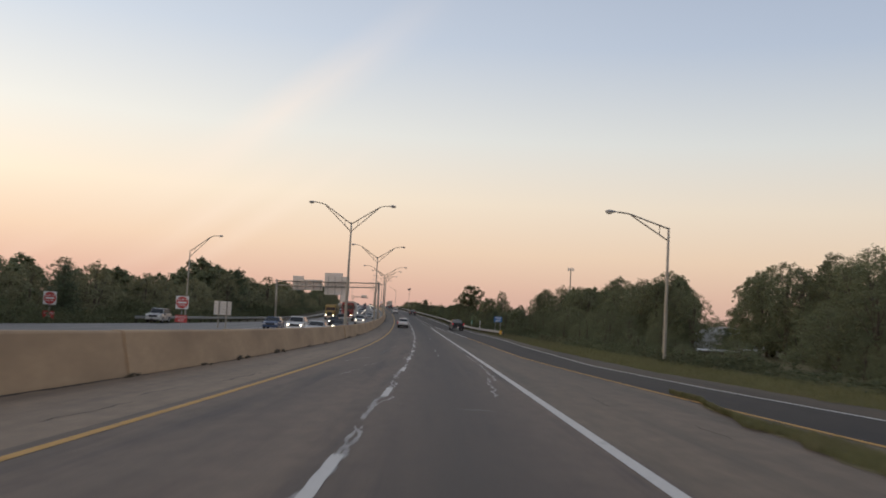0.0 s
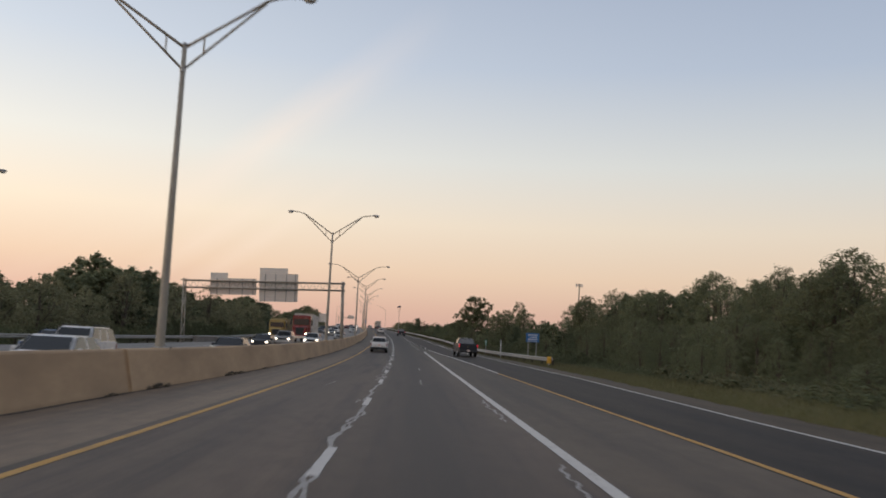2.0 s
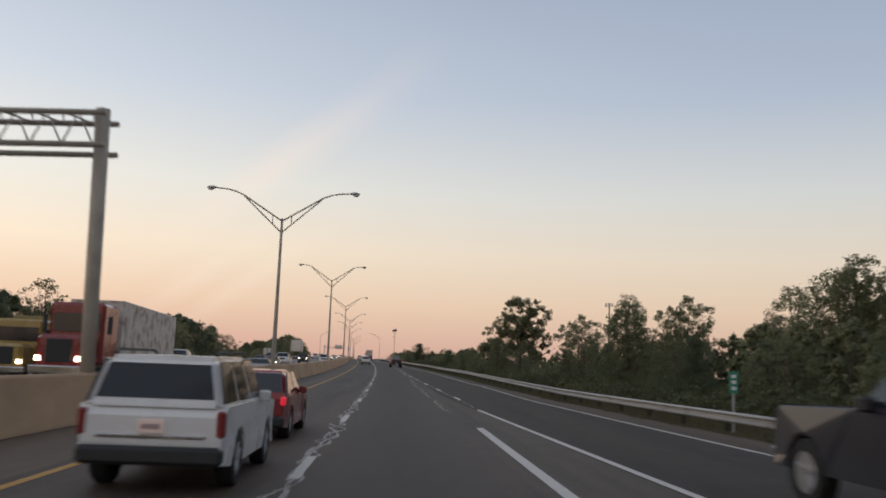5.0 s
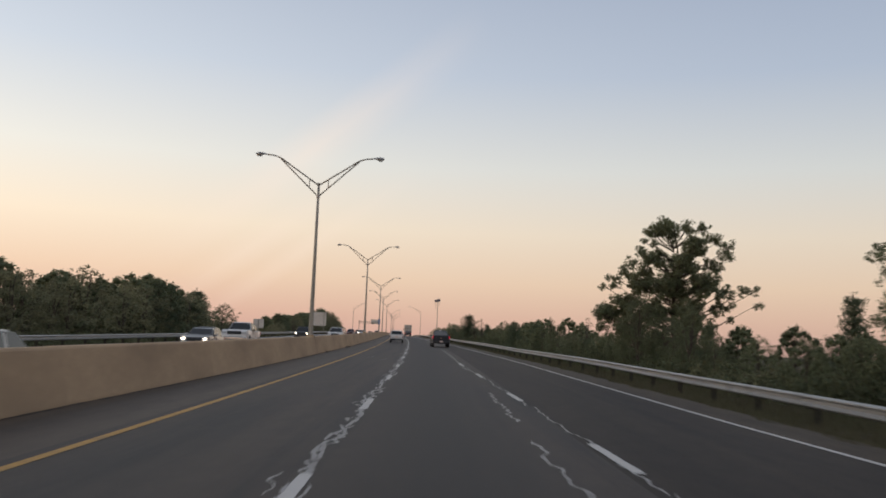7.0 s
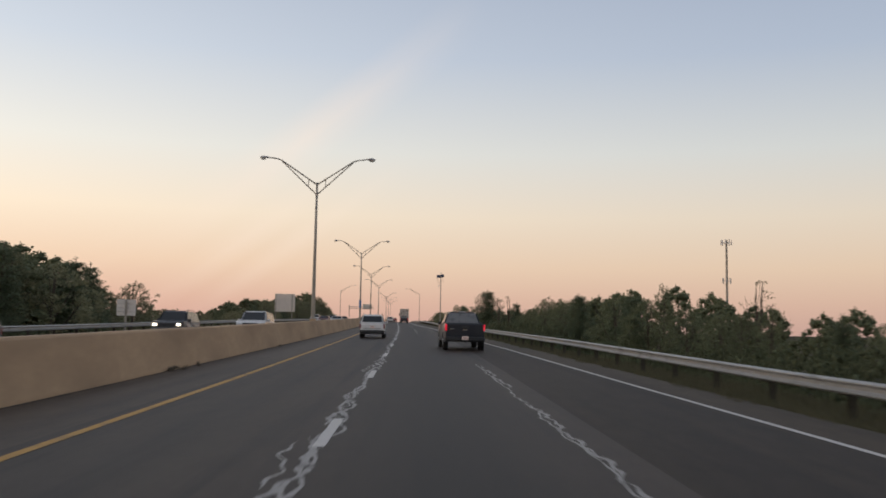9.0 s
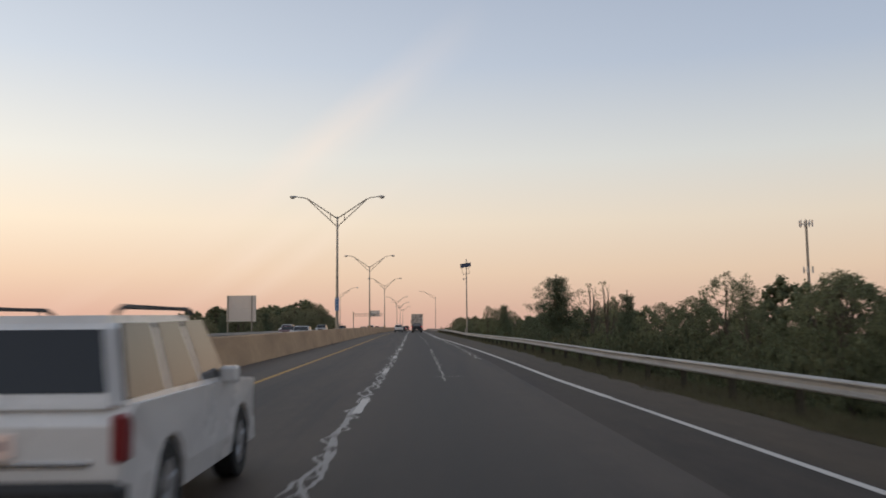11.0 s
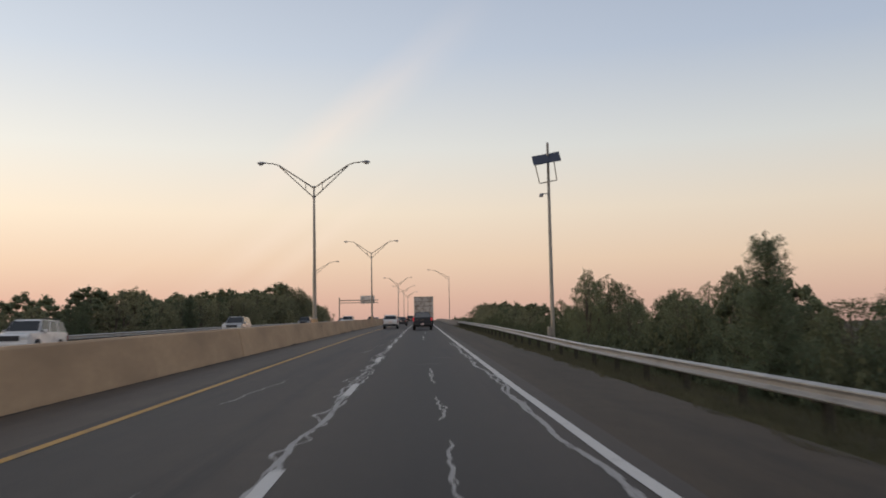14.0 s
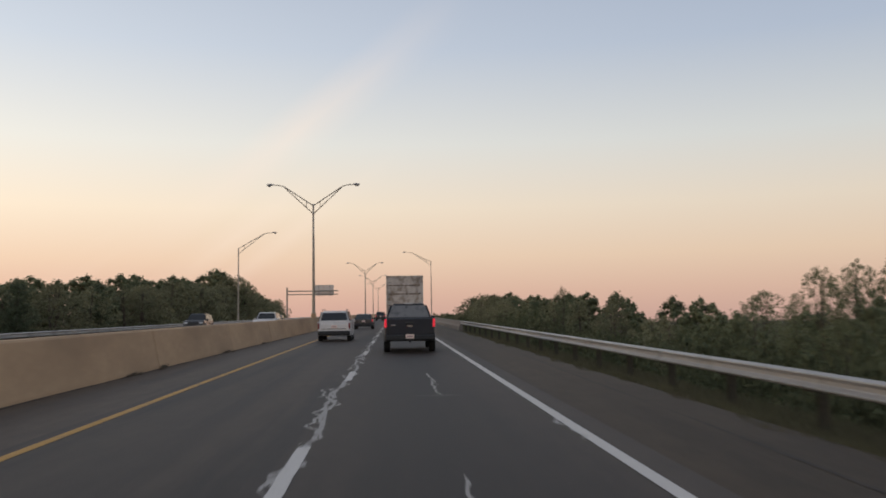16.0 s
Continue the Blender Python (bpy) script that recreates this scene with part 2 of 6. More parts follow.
M_LENS = material("lamp_lens", (0.55, 0.53, 0.48), 0.25, grain=0.05, bump=0)
M_WOOD = material("post_timber", (0.073, 0.062, 0.045), 0.9, grain=0.25, size=9, bump=0.3, spec=0.2)
M_SIGNBACK = material("sign_back_aluminium", (0.750, 0.681, 0.613), 0.5, 0.15, grain=0.05, size=3, wear=(0.625, 0.562, 0.500), wear_at=0.55, wear_size=0.5, bump=0.02)
M_BRACKET = material("bracket_steel", (0.36, 0.33, 0.30), 0.6, 0.3, grain=0.1)
M_SIGN_RED = material("sign_red", (0.55, 0.07, 0.06), 0.5, grain=0.05, bump=0)
M_SIGN_WHITE = material("sign_white", (0.72, 0.70, 0.68), 0.5, grain=0.03, bump=0)
M_SIGN_BLUE = material("sign_blue", (0.045, 0.16, 0.38), 0.5, grain=0.05, bump=0)
M_SIGN_PALE = material("sign_faded_blue", (0.33, 0.41, 0.50), 0.5, grain=0.08, bump=0)
M_SIGN_GREEN = material("sign_green", (0.03, 0.22, 0.12), 0.5, grain=0.05, bump=0)
M_AMBER = material("marker_yellow", (0.75, 0.40, 0.04), 0.6, grain=0.06, bump=0.05)
# solid lumps inside leaf clumps, coloured darker than the leaves round them
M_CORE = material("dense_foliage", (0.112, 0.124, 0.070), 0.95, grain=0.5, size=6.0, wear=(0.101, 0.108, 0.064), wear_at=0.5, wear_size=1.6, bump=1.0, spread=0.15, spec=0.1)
M_BARK = material("bark", (0.10, 0.08, 0.06), 0.95, grain=0.3, size=6, bump=0.6)
# far wood: paler, warmer than M_LEAF, haze over distance put into the leaf colour
M_LEAF_HAZED = material("far_leaves", (0.232, 0.226, 0.130), 0.95, grain=0.22, size=1.3, wear=(0.246, 0.226, 0.128), wear_at=0.5, wear_size=0.5, bump=0, spread=0.2, thin=0.45)
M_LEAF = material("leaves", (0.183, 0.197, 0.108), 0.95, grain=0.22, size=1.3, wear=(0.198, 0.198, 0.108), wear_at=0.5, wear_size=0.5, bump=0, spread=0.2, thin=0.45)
M_LEAF_DRY = material("leaves_turning", (0.178, 0.172, 0.092), 0.95, grain=0.25, size=1.3, wear=(0.158, 0.136, 0.072), wear_at=0.52, wear_size=0.5, bump=0, spread=0.15, thin=0.45)
# about two thirds of M_LEAF: shade under the trees put into the colour
M_SHRUB_SHADED = material("shrub_leaves", (0.122, 0.133, 0.071), 0.95, grain=0.25, size=1.3, wear=(0.138, 0.130, 0.071), wear_at=0.5, wear_size=0.5, bump=0, spread=0.2, thin=0.4, spec=0.25)
M_NEEDLE = material("needles", (0.137, 0.162, 0.095), 0.95, grain=0.25, size=1.5, bump=0, spread=0.12, thin=0.3)
M_FILM = material("greenhouse_film", (0.80, 0.81, 0.82), 0.4, grain=0.04, size=1.5, wear=(0.70, 0.71, 0.70), wear_at=0.6, wear_size=0.4, bump=0.03, thin=0.3)
M_SOLAR = material("solar_cells", (0.02, 0.025, 0.05), 0.2, grain=0.1, bump=0)
# dirt and cracks; also carries the painted shade at the barrier foot
M_DIRT_SHADE = material("gathered_dirt", (0.040, 0.031, 0.023), 0.95, grain=0.4, size=5, wear=(0.075, 0.056, 0.040), wear_at=0.48, wear_size=0.8, bump=0.3)
M_DEBRIS = material("verge_litter", (0.085, 0.066, 0.042), 0.95, grain=0.4, size=6, bump=0.5)

# ---- small builders ----


def mesh_of(bm, name, mat, smooth=False):
    me = bpy.data.meshes.new(name)
    bm.to_mesh(me)
    bm.free()
    me.materials.append(mat)
    if smooth:
        me.polygons.foreach_set("use_smooth", [True] * len(me.polygons))
    return me


def part(name, bm, mat, parent=None, label="", m=None, smooth=False):
    """Links a bmesh as one mesh object under a thing or a part."""
    ob = new(name, mesh_of(bm, name, mat, smooth))
    if parent:
        ob.parent = parent
    if m is not None:
        ob.matrix_basis = m
    return tagged(ob, label)


def piece(name, me, parent, m=None):
    ob = new(name, me)
    ob.parent = parent
    if m is not None:
        ob.matrix_basis = m
    return ob


def box(bm, x0, x1, y0, y1, z0, z1, bevel=0.0, m=None):
    r = bmesh.ops.create_cube(bm, size=1.0)
    vs = r["verts"]
    bmesh.ops.scale(bm, vec=(x1 - x0, y1 - y0, z1 - z0), verts=vs)
    bmesh.ops.translate(bm, vec=((x0 + x1) / 2, (y0 + y1) / 2, (z0 + z1) / 2), verts=vs)
    if m is not None:
        bmesh.ops.transform(bm, matrix=m, verts=vs)
    if bevel:
        es = {e for v in vs for e in v.link_edges}
        bmesh.ops.bevel(bm, geom=list(es), offset=bevel, segments=1, affect="EDGES", clamp_overlap=True)
    return bm


def tube(bm, pts, radii, seg=8, cap=True):
    """A tube along points; radii: one or one for each."""
    if isinstance(radii, (int, float)):
        radii = [radii] * len(pts)
    pts = [Vector(p) for p in pts]
    rings = []
    for i, p in enumerate(pts):
        d = (pts[min(i + 1, len(pts) - 1)] - pts[max(i - 1, 0)]).normalized()
        if i == 0:
            a = d.orthogonal().normalized() if abs(d.z) < 0.9 else Vector((1, 0, 0))
        a = (a - d * a.dot(d)).normalized()
        b = d.cross(a)
        rings.append([bm.verts.new(p + radii[i] * (math.cos(k * math.tau / seg) * a + math.sin(k * math.tau / seg) * b)) for k in range(seg)])
    for r0, r1 in zip(rings, rings[1:]):
        turn = min(range(seg), key=lambda k: (r1[k].co - r0[0].co).length)
        for k in range(seg):
            bm.faces.new((r0[k], r0[(k + 1) % seg], r1[(k + 1 + turn) % seg], r1[(k + turn) % seg]))
    if cap:
        bm.faces.new(rings[0][::-1])
        bm.faces.new(rings[-1])
    return bm


def empty(name, m, label, category, group="", kind=""):
    ob = new(name)
    ob.empty_display_size = 0.2
    ob.matrix_basis = m
    return tagged(ob, label, category, group, kind)


def table(rows):
    """A width or height along s from (s, value) pairs."""
    xs, ys = zip(*rows)
    return lambda s: float(np.interp(s, xs, ys))


# lines along the road, as n at s
YELLOW_N, EDGE_N = -3.31, 3.73
gore_n = table([(-60, 13.2), (0, 8.9), (27, 7.5), (43, 6.85), (56, 6.45), (75, 6.5), (100, 6.38), (115, 6.25), (128, 6.1), (148, 5.6), (178, 4.4), (192, 3.9)])
right_n = table([(-60, 17.5), (0, 12.0), (30, 9.9), (46, 9.15), (64, 9.5), (80, 9.65), (92, 9.95), (106, 10.2), (120, 9.95), (150, 9.2), (185, 7.9), (207, 7.9), (216, 7.65), (240, 7.35), (253, 7.2), (266, 6.9), (277, 6.55), (300, 5.95), (336, 4.88), (350, 4.72), (361, 4.55), (380, 4.17), (386, 4.1), (405, 3.65), (415, 3.57), (470, 3.55)])
verge_n = table([(-60, 20), (0, 13.6), (20, 12.0), (42, 10.9), (70, 10.9), (105, 11.4), (125, 11.2), (150, 10.4), (185, 9.0), (212, 8.7), (245, 8.45), (270, 7.8), (300, 7.1), (340, 6.25), (356, 6.4), (390, 6.1), (412, 5.95), (433, 5.9), (470, 6.0), (900, 6.1)])
rail_n = table([(128, 13.2), (140, 12.3), (160, 11.3), (185, 10.8), (212, 10.5), (245, 10.4), (270, 9.85), (300, 9.2), (345, 8.4), (370, 8.1), (420, 7.8), (460, 7.62), (500, 7.5), (536, 7.1), (900, 7.0)])
rail_top = table([(131, 0.50), (192, 0.33), (222, 0.42), (250, 0.46), (275, 0.41), (300, 0.45), (345, 0.38), (370, 0.42), (400, 0.33), (430, 0.30), (452, 0.42), (468, 0.50), (500, 0.54), (536, 0.62)])
drop_right = table([(-60, -0.8), (150, -0.9), (250, -1.5), (330, -2.6), (450, -3.6), (700, -4.0)])
drop_left = table([(-60, -0.6), (200, -0.8), (350, -2.0), (500, -2.4), (700, -2.4)])


def verge_h(s, off):
    """How the ground falls away outside the right-hand pavement edge."""
    off = max(0.0, off)
    return drop_right(s) * min(1.0, (off / 12.0) ** 1.4) - 0.06 - 0.24 * min(1.0, off / 1.2) * min(1.0, max(0.0, (s - 100) / 60))


OPP_RAIL_N, OPP_EDGE_N = -21.0, -20.2
barrier_n = table([(-60, -6.95), (60, -6.90), (88, -6.72), (105, -6.42), (143, -6.26), (200, -6.08), (320, -6.0), (391, -5.96), (440, -6.05), (470, -6.18), (535, -6.15), (1100, -6.1)])


def strip(name, n_left, n_right, s0, s1, mat, h=0.0, cols=3, step=4.0, label="", parent=None):
    """A sheet of road surface between two lines; cols: how many columns, or where they lie from 0 to 1."""
    ss = np.arange(s0, s1 + 0.01, step)
    across = [k / cols for k in range(cols + 1)] if isinstance(cols, int) else cols
    cols = len(across) - 1
    verts, faces, uvs = [], [], []
    for s in ss:
        a = n_left(s) if callable(n_left) else n_left
        b = n_right(s) if callable(n_right) else n_right
        for k in across:
            n = a + (b - a) * k
            verts.append(spot(s, n, h))
            uvs.append((n, s))
    w = cols + 1
    for i in range(len(ss) - 1):
        for k in range(cols):
            faces.append((i * w + k, i * w + k + 1, (i + 1) * w + k + 1, (i + 1) * w + k))
    me = bpy.data.meshes.new(name)
    me.from_pydata([tuple(v) for v in verts], [], faces)
    layer = me.uv_layers.new(name="along")
    for lp in me.loops:
        layer.data[lp.index].uv = uvs[lp.vertex_index]
    me.materials.append(mat)
    ob = new(name, me)
    if parent:
        ob.parent = parent
        return tagged(ob, label)
    return tagged(ob, label, "", "", "structure")


S_END = 1100
road = strip("road", -3.60, 3.90, -60, S_END, M_LANES, cols=(0, 0.33, 0.66, 0.9467, 1), step=2.0, label="worn grey asphalt of two motorway lanes")
tagged(road, category="road")
tagged(strip("road_shoulder_left", lambda s: barrier_n(s) + 0.40, -3.60, -60, S_END, M_SHOULDER, cols=2, label="paler dusty shoulder beside the concrete median barrier"), category="road shoulder")
tagged(strip("road_gore", 3.90, lambda s: max(gore_n(s), 3.92), -60, 196, M_GORE, cols=4, step=2, label="tan paved gore between motorway and slip road"), category="road shoulder")
tagged(strip("road_slip", lambda s: max(gore_n(s), 3.90), lambda s: max(right_n(s), 3.91), -60, 396, M_RAMP, cols=4, step=2, label="dark newer asphalt of a joining slip road"), category="road")
tagged(strip("road_shoulder_right", lambda s: max(right_n(s), 3.90), verge_n, -60, S_END, M_EDGE, cols=2, label="greyish shoulder between edge line and grass"), category="road shoulder")
tagged(strip("road_opposite", OPP_EDGE_N, lambda s: barrier_n(s) - 0.40, -60, S_END, M_OPPOSITE, cols=4, label="pale opposite carriageway behind the median barrier"), category="road")
tagged(strip("road_exit_opposite", lambda s: table([(-60, -44), (40, -38), (90, -31), (150, -23.5), (200, -20.25)])(s), OPP_EDGE_N, -60, 196, M_OPPOSITE, h=-0.02, cols=3, label="pale exit lane leaving the opposite carriageway"), category="road")

# the ground: one sheet from under the road to the horizon
bmg = bmesh.new()
N_COLS = [-2600, -900, -350, -160, -90, -60, -45, -36, -30, -25, -22.5, OPP_EDGE_N, -12, -6.3, 0, 4, 0.0, 1.2, 3.5, 7, 13, 24, 45, 80, 160, 350, 900, 2600]
rows_g = []
for s in list(np.arange(-300, 1000, 8.0)) + [1000, 1050, 1120, 1200, 1300, 1400, 1590]:
    edge = verge_n(s)
    exit_edge = table([(-60, -44), (40, -38), (90, -31), (150, -23.5), (200, -20.25)])(s)
    row = []
    for k, n in enumerate(N_COLS):
        if k >= 16:
            off = n
            n = edge + n
            h = -0.02 if off == 0 else verge_h(s, off)
            if off > 40:
                h -= 0.6
            if off > 3:
                h += 0.25 * noise.noise((s * 0.06, off * 0.1, 1.0))
        elif k <= 10:
            out = -20.2 - n
            h = (drop_left(s) * min(1.0, max(0.0, out - 1.5) / 9.0) - 0.04) if n < exit_edge - 0.5 else -0.30
            if out > 14:
                h += 0.25 * noise.noise((s * 0.06, n * 0.1, 4.0))
        else:
            h = -0.30
        row.append(bmg.verts.new(spot(s, n, h)))
    rows_g.append(row)
for r0, r1 in zip(rows_g, rows_g[1:]):
    for k in range(len(N_COLS) - 1):
        bmg.faces.new((r0[k], r0[k + 1], r1[k + 1], r1[k]))
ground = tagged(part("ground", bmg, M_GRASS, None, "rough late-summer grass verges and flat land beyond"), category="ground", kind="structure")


# ---- painted lines, 6 mm over the asphalt ----
def paint(name, n_at, s0, s1, width, mat, h=0.006, step=3.0):
    half = width / 2
    f = n_at if callable(n_at) else (lambda s: n_at)
    return strip(name, lambda s: f(s) - half, lambda s: f(s) + half, s0, s1, mat, h=h, cols=1, step=step, parent=road)


paint("yellow_edge_line", YELLOW_N, -60, 1098, 0.15, M_YELLOW)
paint("white_edge_line", EDGE_N, -60, 168, 0.20, M_WHITE)
paint("yellow_gore_line", lambda s: gore_n(s) + 0.12, -60, 111, 0.13, M_YELLOW)
paint("white_gore_line", lambda s: gore_n(s) + 0.12, 111, 177, 0.15, M_WHITE)
paint("white_verge_line", lambda s: right_n(s) - 0.10, -60, 330, 0.11, M_WHITE)
paint("white_right_edge_line", lambda s: right_n(s) - 0.10, 330, 1098, 0.16, M_WHITE)
paint("opposite_yellow_line", -7.5, -60, 1098, 0.15, M_YELLOW)
paint("opposite_edge_line", -18.4, -60, 1098, 0.15, M_WHITE)

# ---- median barrier, in cast lengths ----
barrier = empty("median_barrier", Matrix(), "long tan concrete median barrier with stained joints", "barrier", kind="structure")
SEG = 12.0


def barrier_mesh(length):
    bm = bmesh.new()
    prof = [(-0.41, 0), (-0.40, 0.06), (-0.18, 1.09), (-0.14, 1.14), (0.14, 1.14), (0.18, 1.09), (0.40, 0.06), (0.41, 0)]
    ends = [[bm.verts.new((x, y, z - (0.05 if z == 0 else 0))) for x, z in prof] for y in (0.004, 0.016, length - 0.016, length - 0.004)]
    for k in (0, 3):   # chamfered ends
        for v in ends[k]:
            v.co.x *= 0.98
    for a, b in zip(ends, ends[1:]):
        for i in range(len(prof)):
            j = (i + 1) % len(prof)
            bm.faces.new((a[i], a[j], b[j], b[i]))
    bm.faces.new(ends[0])
    bm.faces.new(ends[-1][::-1])
    bmesh.ops.recalc_face_normals(bm, faces=bm.faces)
    return mesh_of(bm, "barrier_length", M_BARRIER)


seg_me = barrier_mesh(SEG)
for k in range(-5, 83):
    s = k * SEG
    loose = 3.2 if s < 130 else 1.0   # the older lengths stand out of line
    wobble = 0.03 * loose * noise.noise((k * 1.7, 0, 0))
    head = math.degrees(math.atan((barrier_n(s) - barrier_n(s + SEG)) / SEG))
    piece("barrier_length", seg_me, barrier, on_road(s, barrier_n(s) + wobble, 0.0, head - 0.25 * noise.noise((k * 0.9, 3, 0)) * loose))

# place along the road, across it, and the rise of the footing
MEDIAN_LAMPS = (
    (88.2, -6.85, -0.00),
    (142.4, -6.23, 0.06),
    (256.5, -6.10, 0.10),
    (320.2, -6.07, 0.14),
    (390.9, -5.93, -0.02),
    (462.4, -6.38, 0.27),
    (534.8, -6.23, 0.38),
    (660.1, -5.99, 0.14),
    (728, -6.10, 0.1), (797, -6.10, 0.1),
)


def lamp_head(thing, x, z, way):
    """A cobra head: slim neck, deepening hood, milky bowl under its outer half."""
    bm = bmesh.new()
    bmesh.ops.create_uvsphere(bm, u_segments=14, v_segments=9, radius=0.5)
    for v in bm.verts:
        out = v.co.x * way * 2   # -1 at the neck, 1 at the tip
        full = 0.42 + 0.58 * min(1.0, max(0.0, (out + 1.0) / 1.1))
        v.co = Vector((v.co.x * 0.82, v.co.y * 0.36 * full, v.co.z * (0.24 if v.co.z > 0 else 0.16) * full))
    head = part("lamp_head", bm, M_HEAD, thing, m=pose(x, 0, z), smooth=True)
    bm = bmesh.new()
    bmesh.ops.create_uvsphere(bm, u_segments=12, v_segments=6, radius=0.5)
    for v in bm.verts:
        v.co = Vector((v.co.x * 0.44 + way * 0.13, v.co.y * 0.28, min(v.co.z, 0) * 0.26 - 0.05))
    part("lens", bm, M_LENS, head, "milky lamp lens", smooth=True)


def arm(thing, way, reach, rise, top, bow=0.74, thick=0.05):
    """A truss arm: straight upper tube that bends level before the head, a brace below it, a strut between them."""
    bm = bmesh.new()
    x1, z1 = reach * bow, rise * (0.90 if bow > 0.7 else 0.80)
    pts = [(0, 0, top), (way * x1 * 0.5, 0, top + z1 * 0.5), (way * x1, 0, top + z1)]
    for q in (0.2, 0.4, 0.6, 0.8, 1.0):   # the bend
        pts.append((way * (x1 + (reach - x1) * q), 0, top + z1 + (rise - z1) * (1 - (1 - q) ** 2.2)))
    tube(bm, pts, [thick] * 3 + [thick * 0.9] * 5, 8)
    part("arm", bm, M_POLE, thing, smooth=True)
    bm = bmesh.new()
    tube(bm, [(0, 0, top - 0.75), (way * x1 * 0.5, 0, top - 0.75 + (z1 + 0.70) * 0.5), (way * x1, 0, top + z1 - 0.05)], thick * 0.85, 8)
    part("brace", bm, M_POLE, thing, smooth=True)
    bm = bmesh.new()
    x = x1 * 0.24
    tube(bm, [(way * x, 0, top - 0.75 + (z1 + 0.70) * 0.24), (way * x, 0, top + z1 * 0.24)], thick * 0.6, 6)
    part("strut", bm, M_POLE, thing)


def median_lamp(m, label, base=1.10, top=11.0, reach=3.52, rise=1.94, bow=0.74):
    thing = empty("street_lamp", m, label, "street lamp", "lamps along the median")
    bm = bmesh.new()
    tube(bm, [(0, 0, base - 0.3), (0, 0, base + 0.02), (0, 0, top * 0.5), (0, 0, top + 0.12)], [0.15, 0.15, 0.115, 0.075], 14)
    part("pole", bm, M_POLE, thing, smooth=True)
    bm = bmesh.new()
    box(bm, -0.21, 0.21, -0.30, 0.30, 0.30, base + 0.035, 0.02)
    part("pedestal", bm, M_BARRIER, thing, "concrete pedestal in the barrier")
    bm = bmesh.new()
    box(bm, -0.2, 0.2, -0.2, 0.2, base + 0.03, base + 0.07, 0.01)
    for sx in (-1, 1):
        for sy in (-1, 1):
            tube(bm, [(sx * 0.16, sy * 0.16, base + 0.06), (sx * 0.16, sy * 0.16, base + 0.12)], 0.02, 6)
    part("base_plate", bm, M_STEEL, thing)
    bm = bmesh.new()
    tube(bm, [(0, 0, top - 0.83), (0, 0, top - 0.67)], 0.105, 12)
    part("clamp", bm, M_STEEL, thing)
    bm = bmesh.new()
    tube(bm, [(0, 0, top + 0.10), (0, 0, top + 0.17)], [0.095, 0.07], 12)
    part("cap", bm, M_STEEL, thing)
    for way in (-1, 1):
        arm(thing, way, reach, rise, top, bow)
        lamp_head(thing, way * (reach + 0.36), top + rise + 0.02, way)
    return thing


(lamp_s, lamp_n, lamp_h), *other_lamps = MEDIAN_LAMPS
first_lamp = median_lamp(stand(lamp_s, lamp_n, lamp_h), "tall grey double-armed street lamp on the median barrier, unlit")
for s, n, h in other_lamps:
    copy_thing(first_lamp, stand(s, n, h, random.uniform(-1.2, 1.2)))
median_lamp(stand(200.2, -6.06), "tall grey street lamp with longer double arms on the median", top=10.27, reach=4.13, rise=1.96, bow=0.60)
M_STAIN = material("barrier_stain", (0.19, 0.135, 0.088), 0.9, grain=0.25, size=4, bump=0.2)
bm = bmesh.new()   # dark run of damp and rust down the barrier below a pole
rng_s = random.Random(3)
rows_v = []
for k in range(13):
    z = 0.03 + 1.15 * k / 12
    x = 0.403 - 0.22 * (z - 0.06) / 1.14 + 0.004
    mid, w = 0.06 * (1 - z) + rng_s.uniform(-0.01, 0.01), 0.06 + 0.03 * z + rng_s.uniform(-0.015, 0.015)
    rows_v.append([bm.verts.new((x, mid - w, z)), bm.verts.new((x, mid + w, z))])
for a, b in zip(rows_v, rows_v[1:]):
    bm.faces.new((a[0], a[1], b[1], b[0]))
stain_me = mesh_of(bm, "stain", M_STAIN)
for s in [row[0] for row in MEDIAN_LAMPS[:7]] + [200.2]:
    piece("stain", stain_me, barrier, on_road(s, barrier_n(s) + 0.012, 0.0))
# a small blue panel strapped to one pole
plaque = empty("pole_sign", stand(390.9, -5.93, 2.74) @ Matrix.Diagonal((0.95, 1, 0.86, 1)), "small blue mile panel strapped to a lamp pole", "sign")
bm = bmesh.new()
box(bm, -0.19, 0.19, -0.20, -0.185, 0.42, 1.35, 0.004)
panel = part("panel", bm, M_SIGN_BLUE, plaque)
for z, w, tall in ((1.10, 0.20, 0.17), (0.84, 0.24, 0.13), (0.54, 0.22, 0.16)):
    bm = bmesh.new()
    box(bm, -w / 2, w / 2, -0.208, -0.201, z, z + tall, 0.003)
    part("lettering_bar", bm, M_SIGN_PALE, panel)
bm = bmesh.new()
box(bm, -0.19, 0.19, -0.20, -0.185, 0.0, 0.39, 0.004)
panel = part("panel", bm, M_SIGN_PALE, plaque, "small lower panel with a pale rim")
bm = bmesh.new()
box(bm, -0.165, 0.165, -0.206, -0.201, 0.025, 0.365)
part("field", bm, M_SIGN_BLUE, panel)
bm = bmesh.new()
box(bm, -0.06, 0.06, -0.212, -0.207, 0.07, 0.32)
part("lettering_bar", bm, M_SIGN_PALE, panel)
for z in (0.25, 1.1):
    bm = bmesh.new()
    tube(bm, [(0, -0.19, z), (0, 0.13, z)], 0.03, 6)
    part("strap", bm, M_STEEL, plaque)


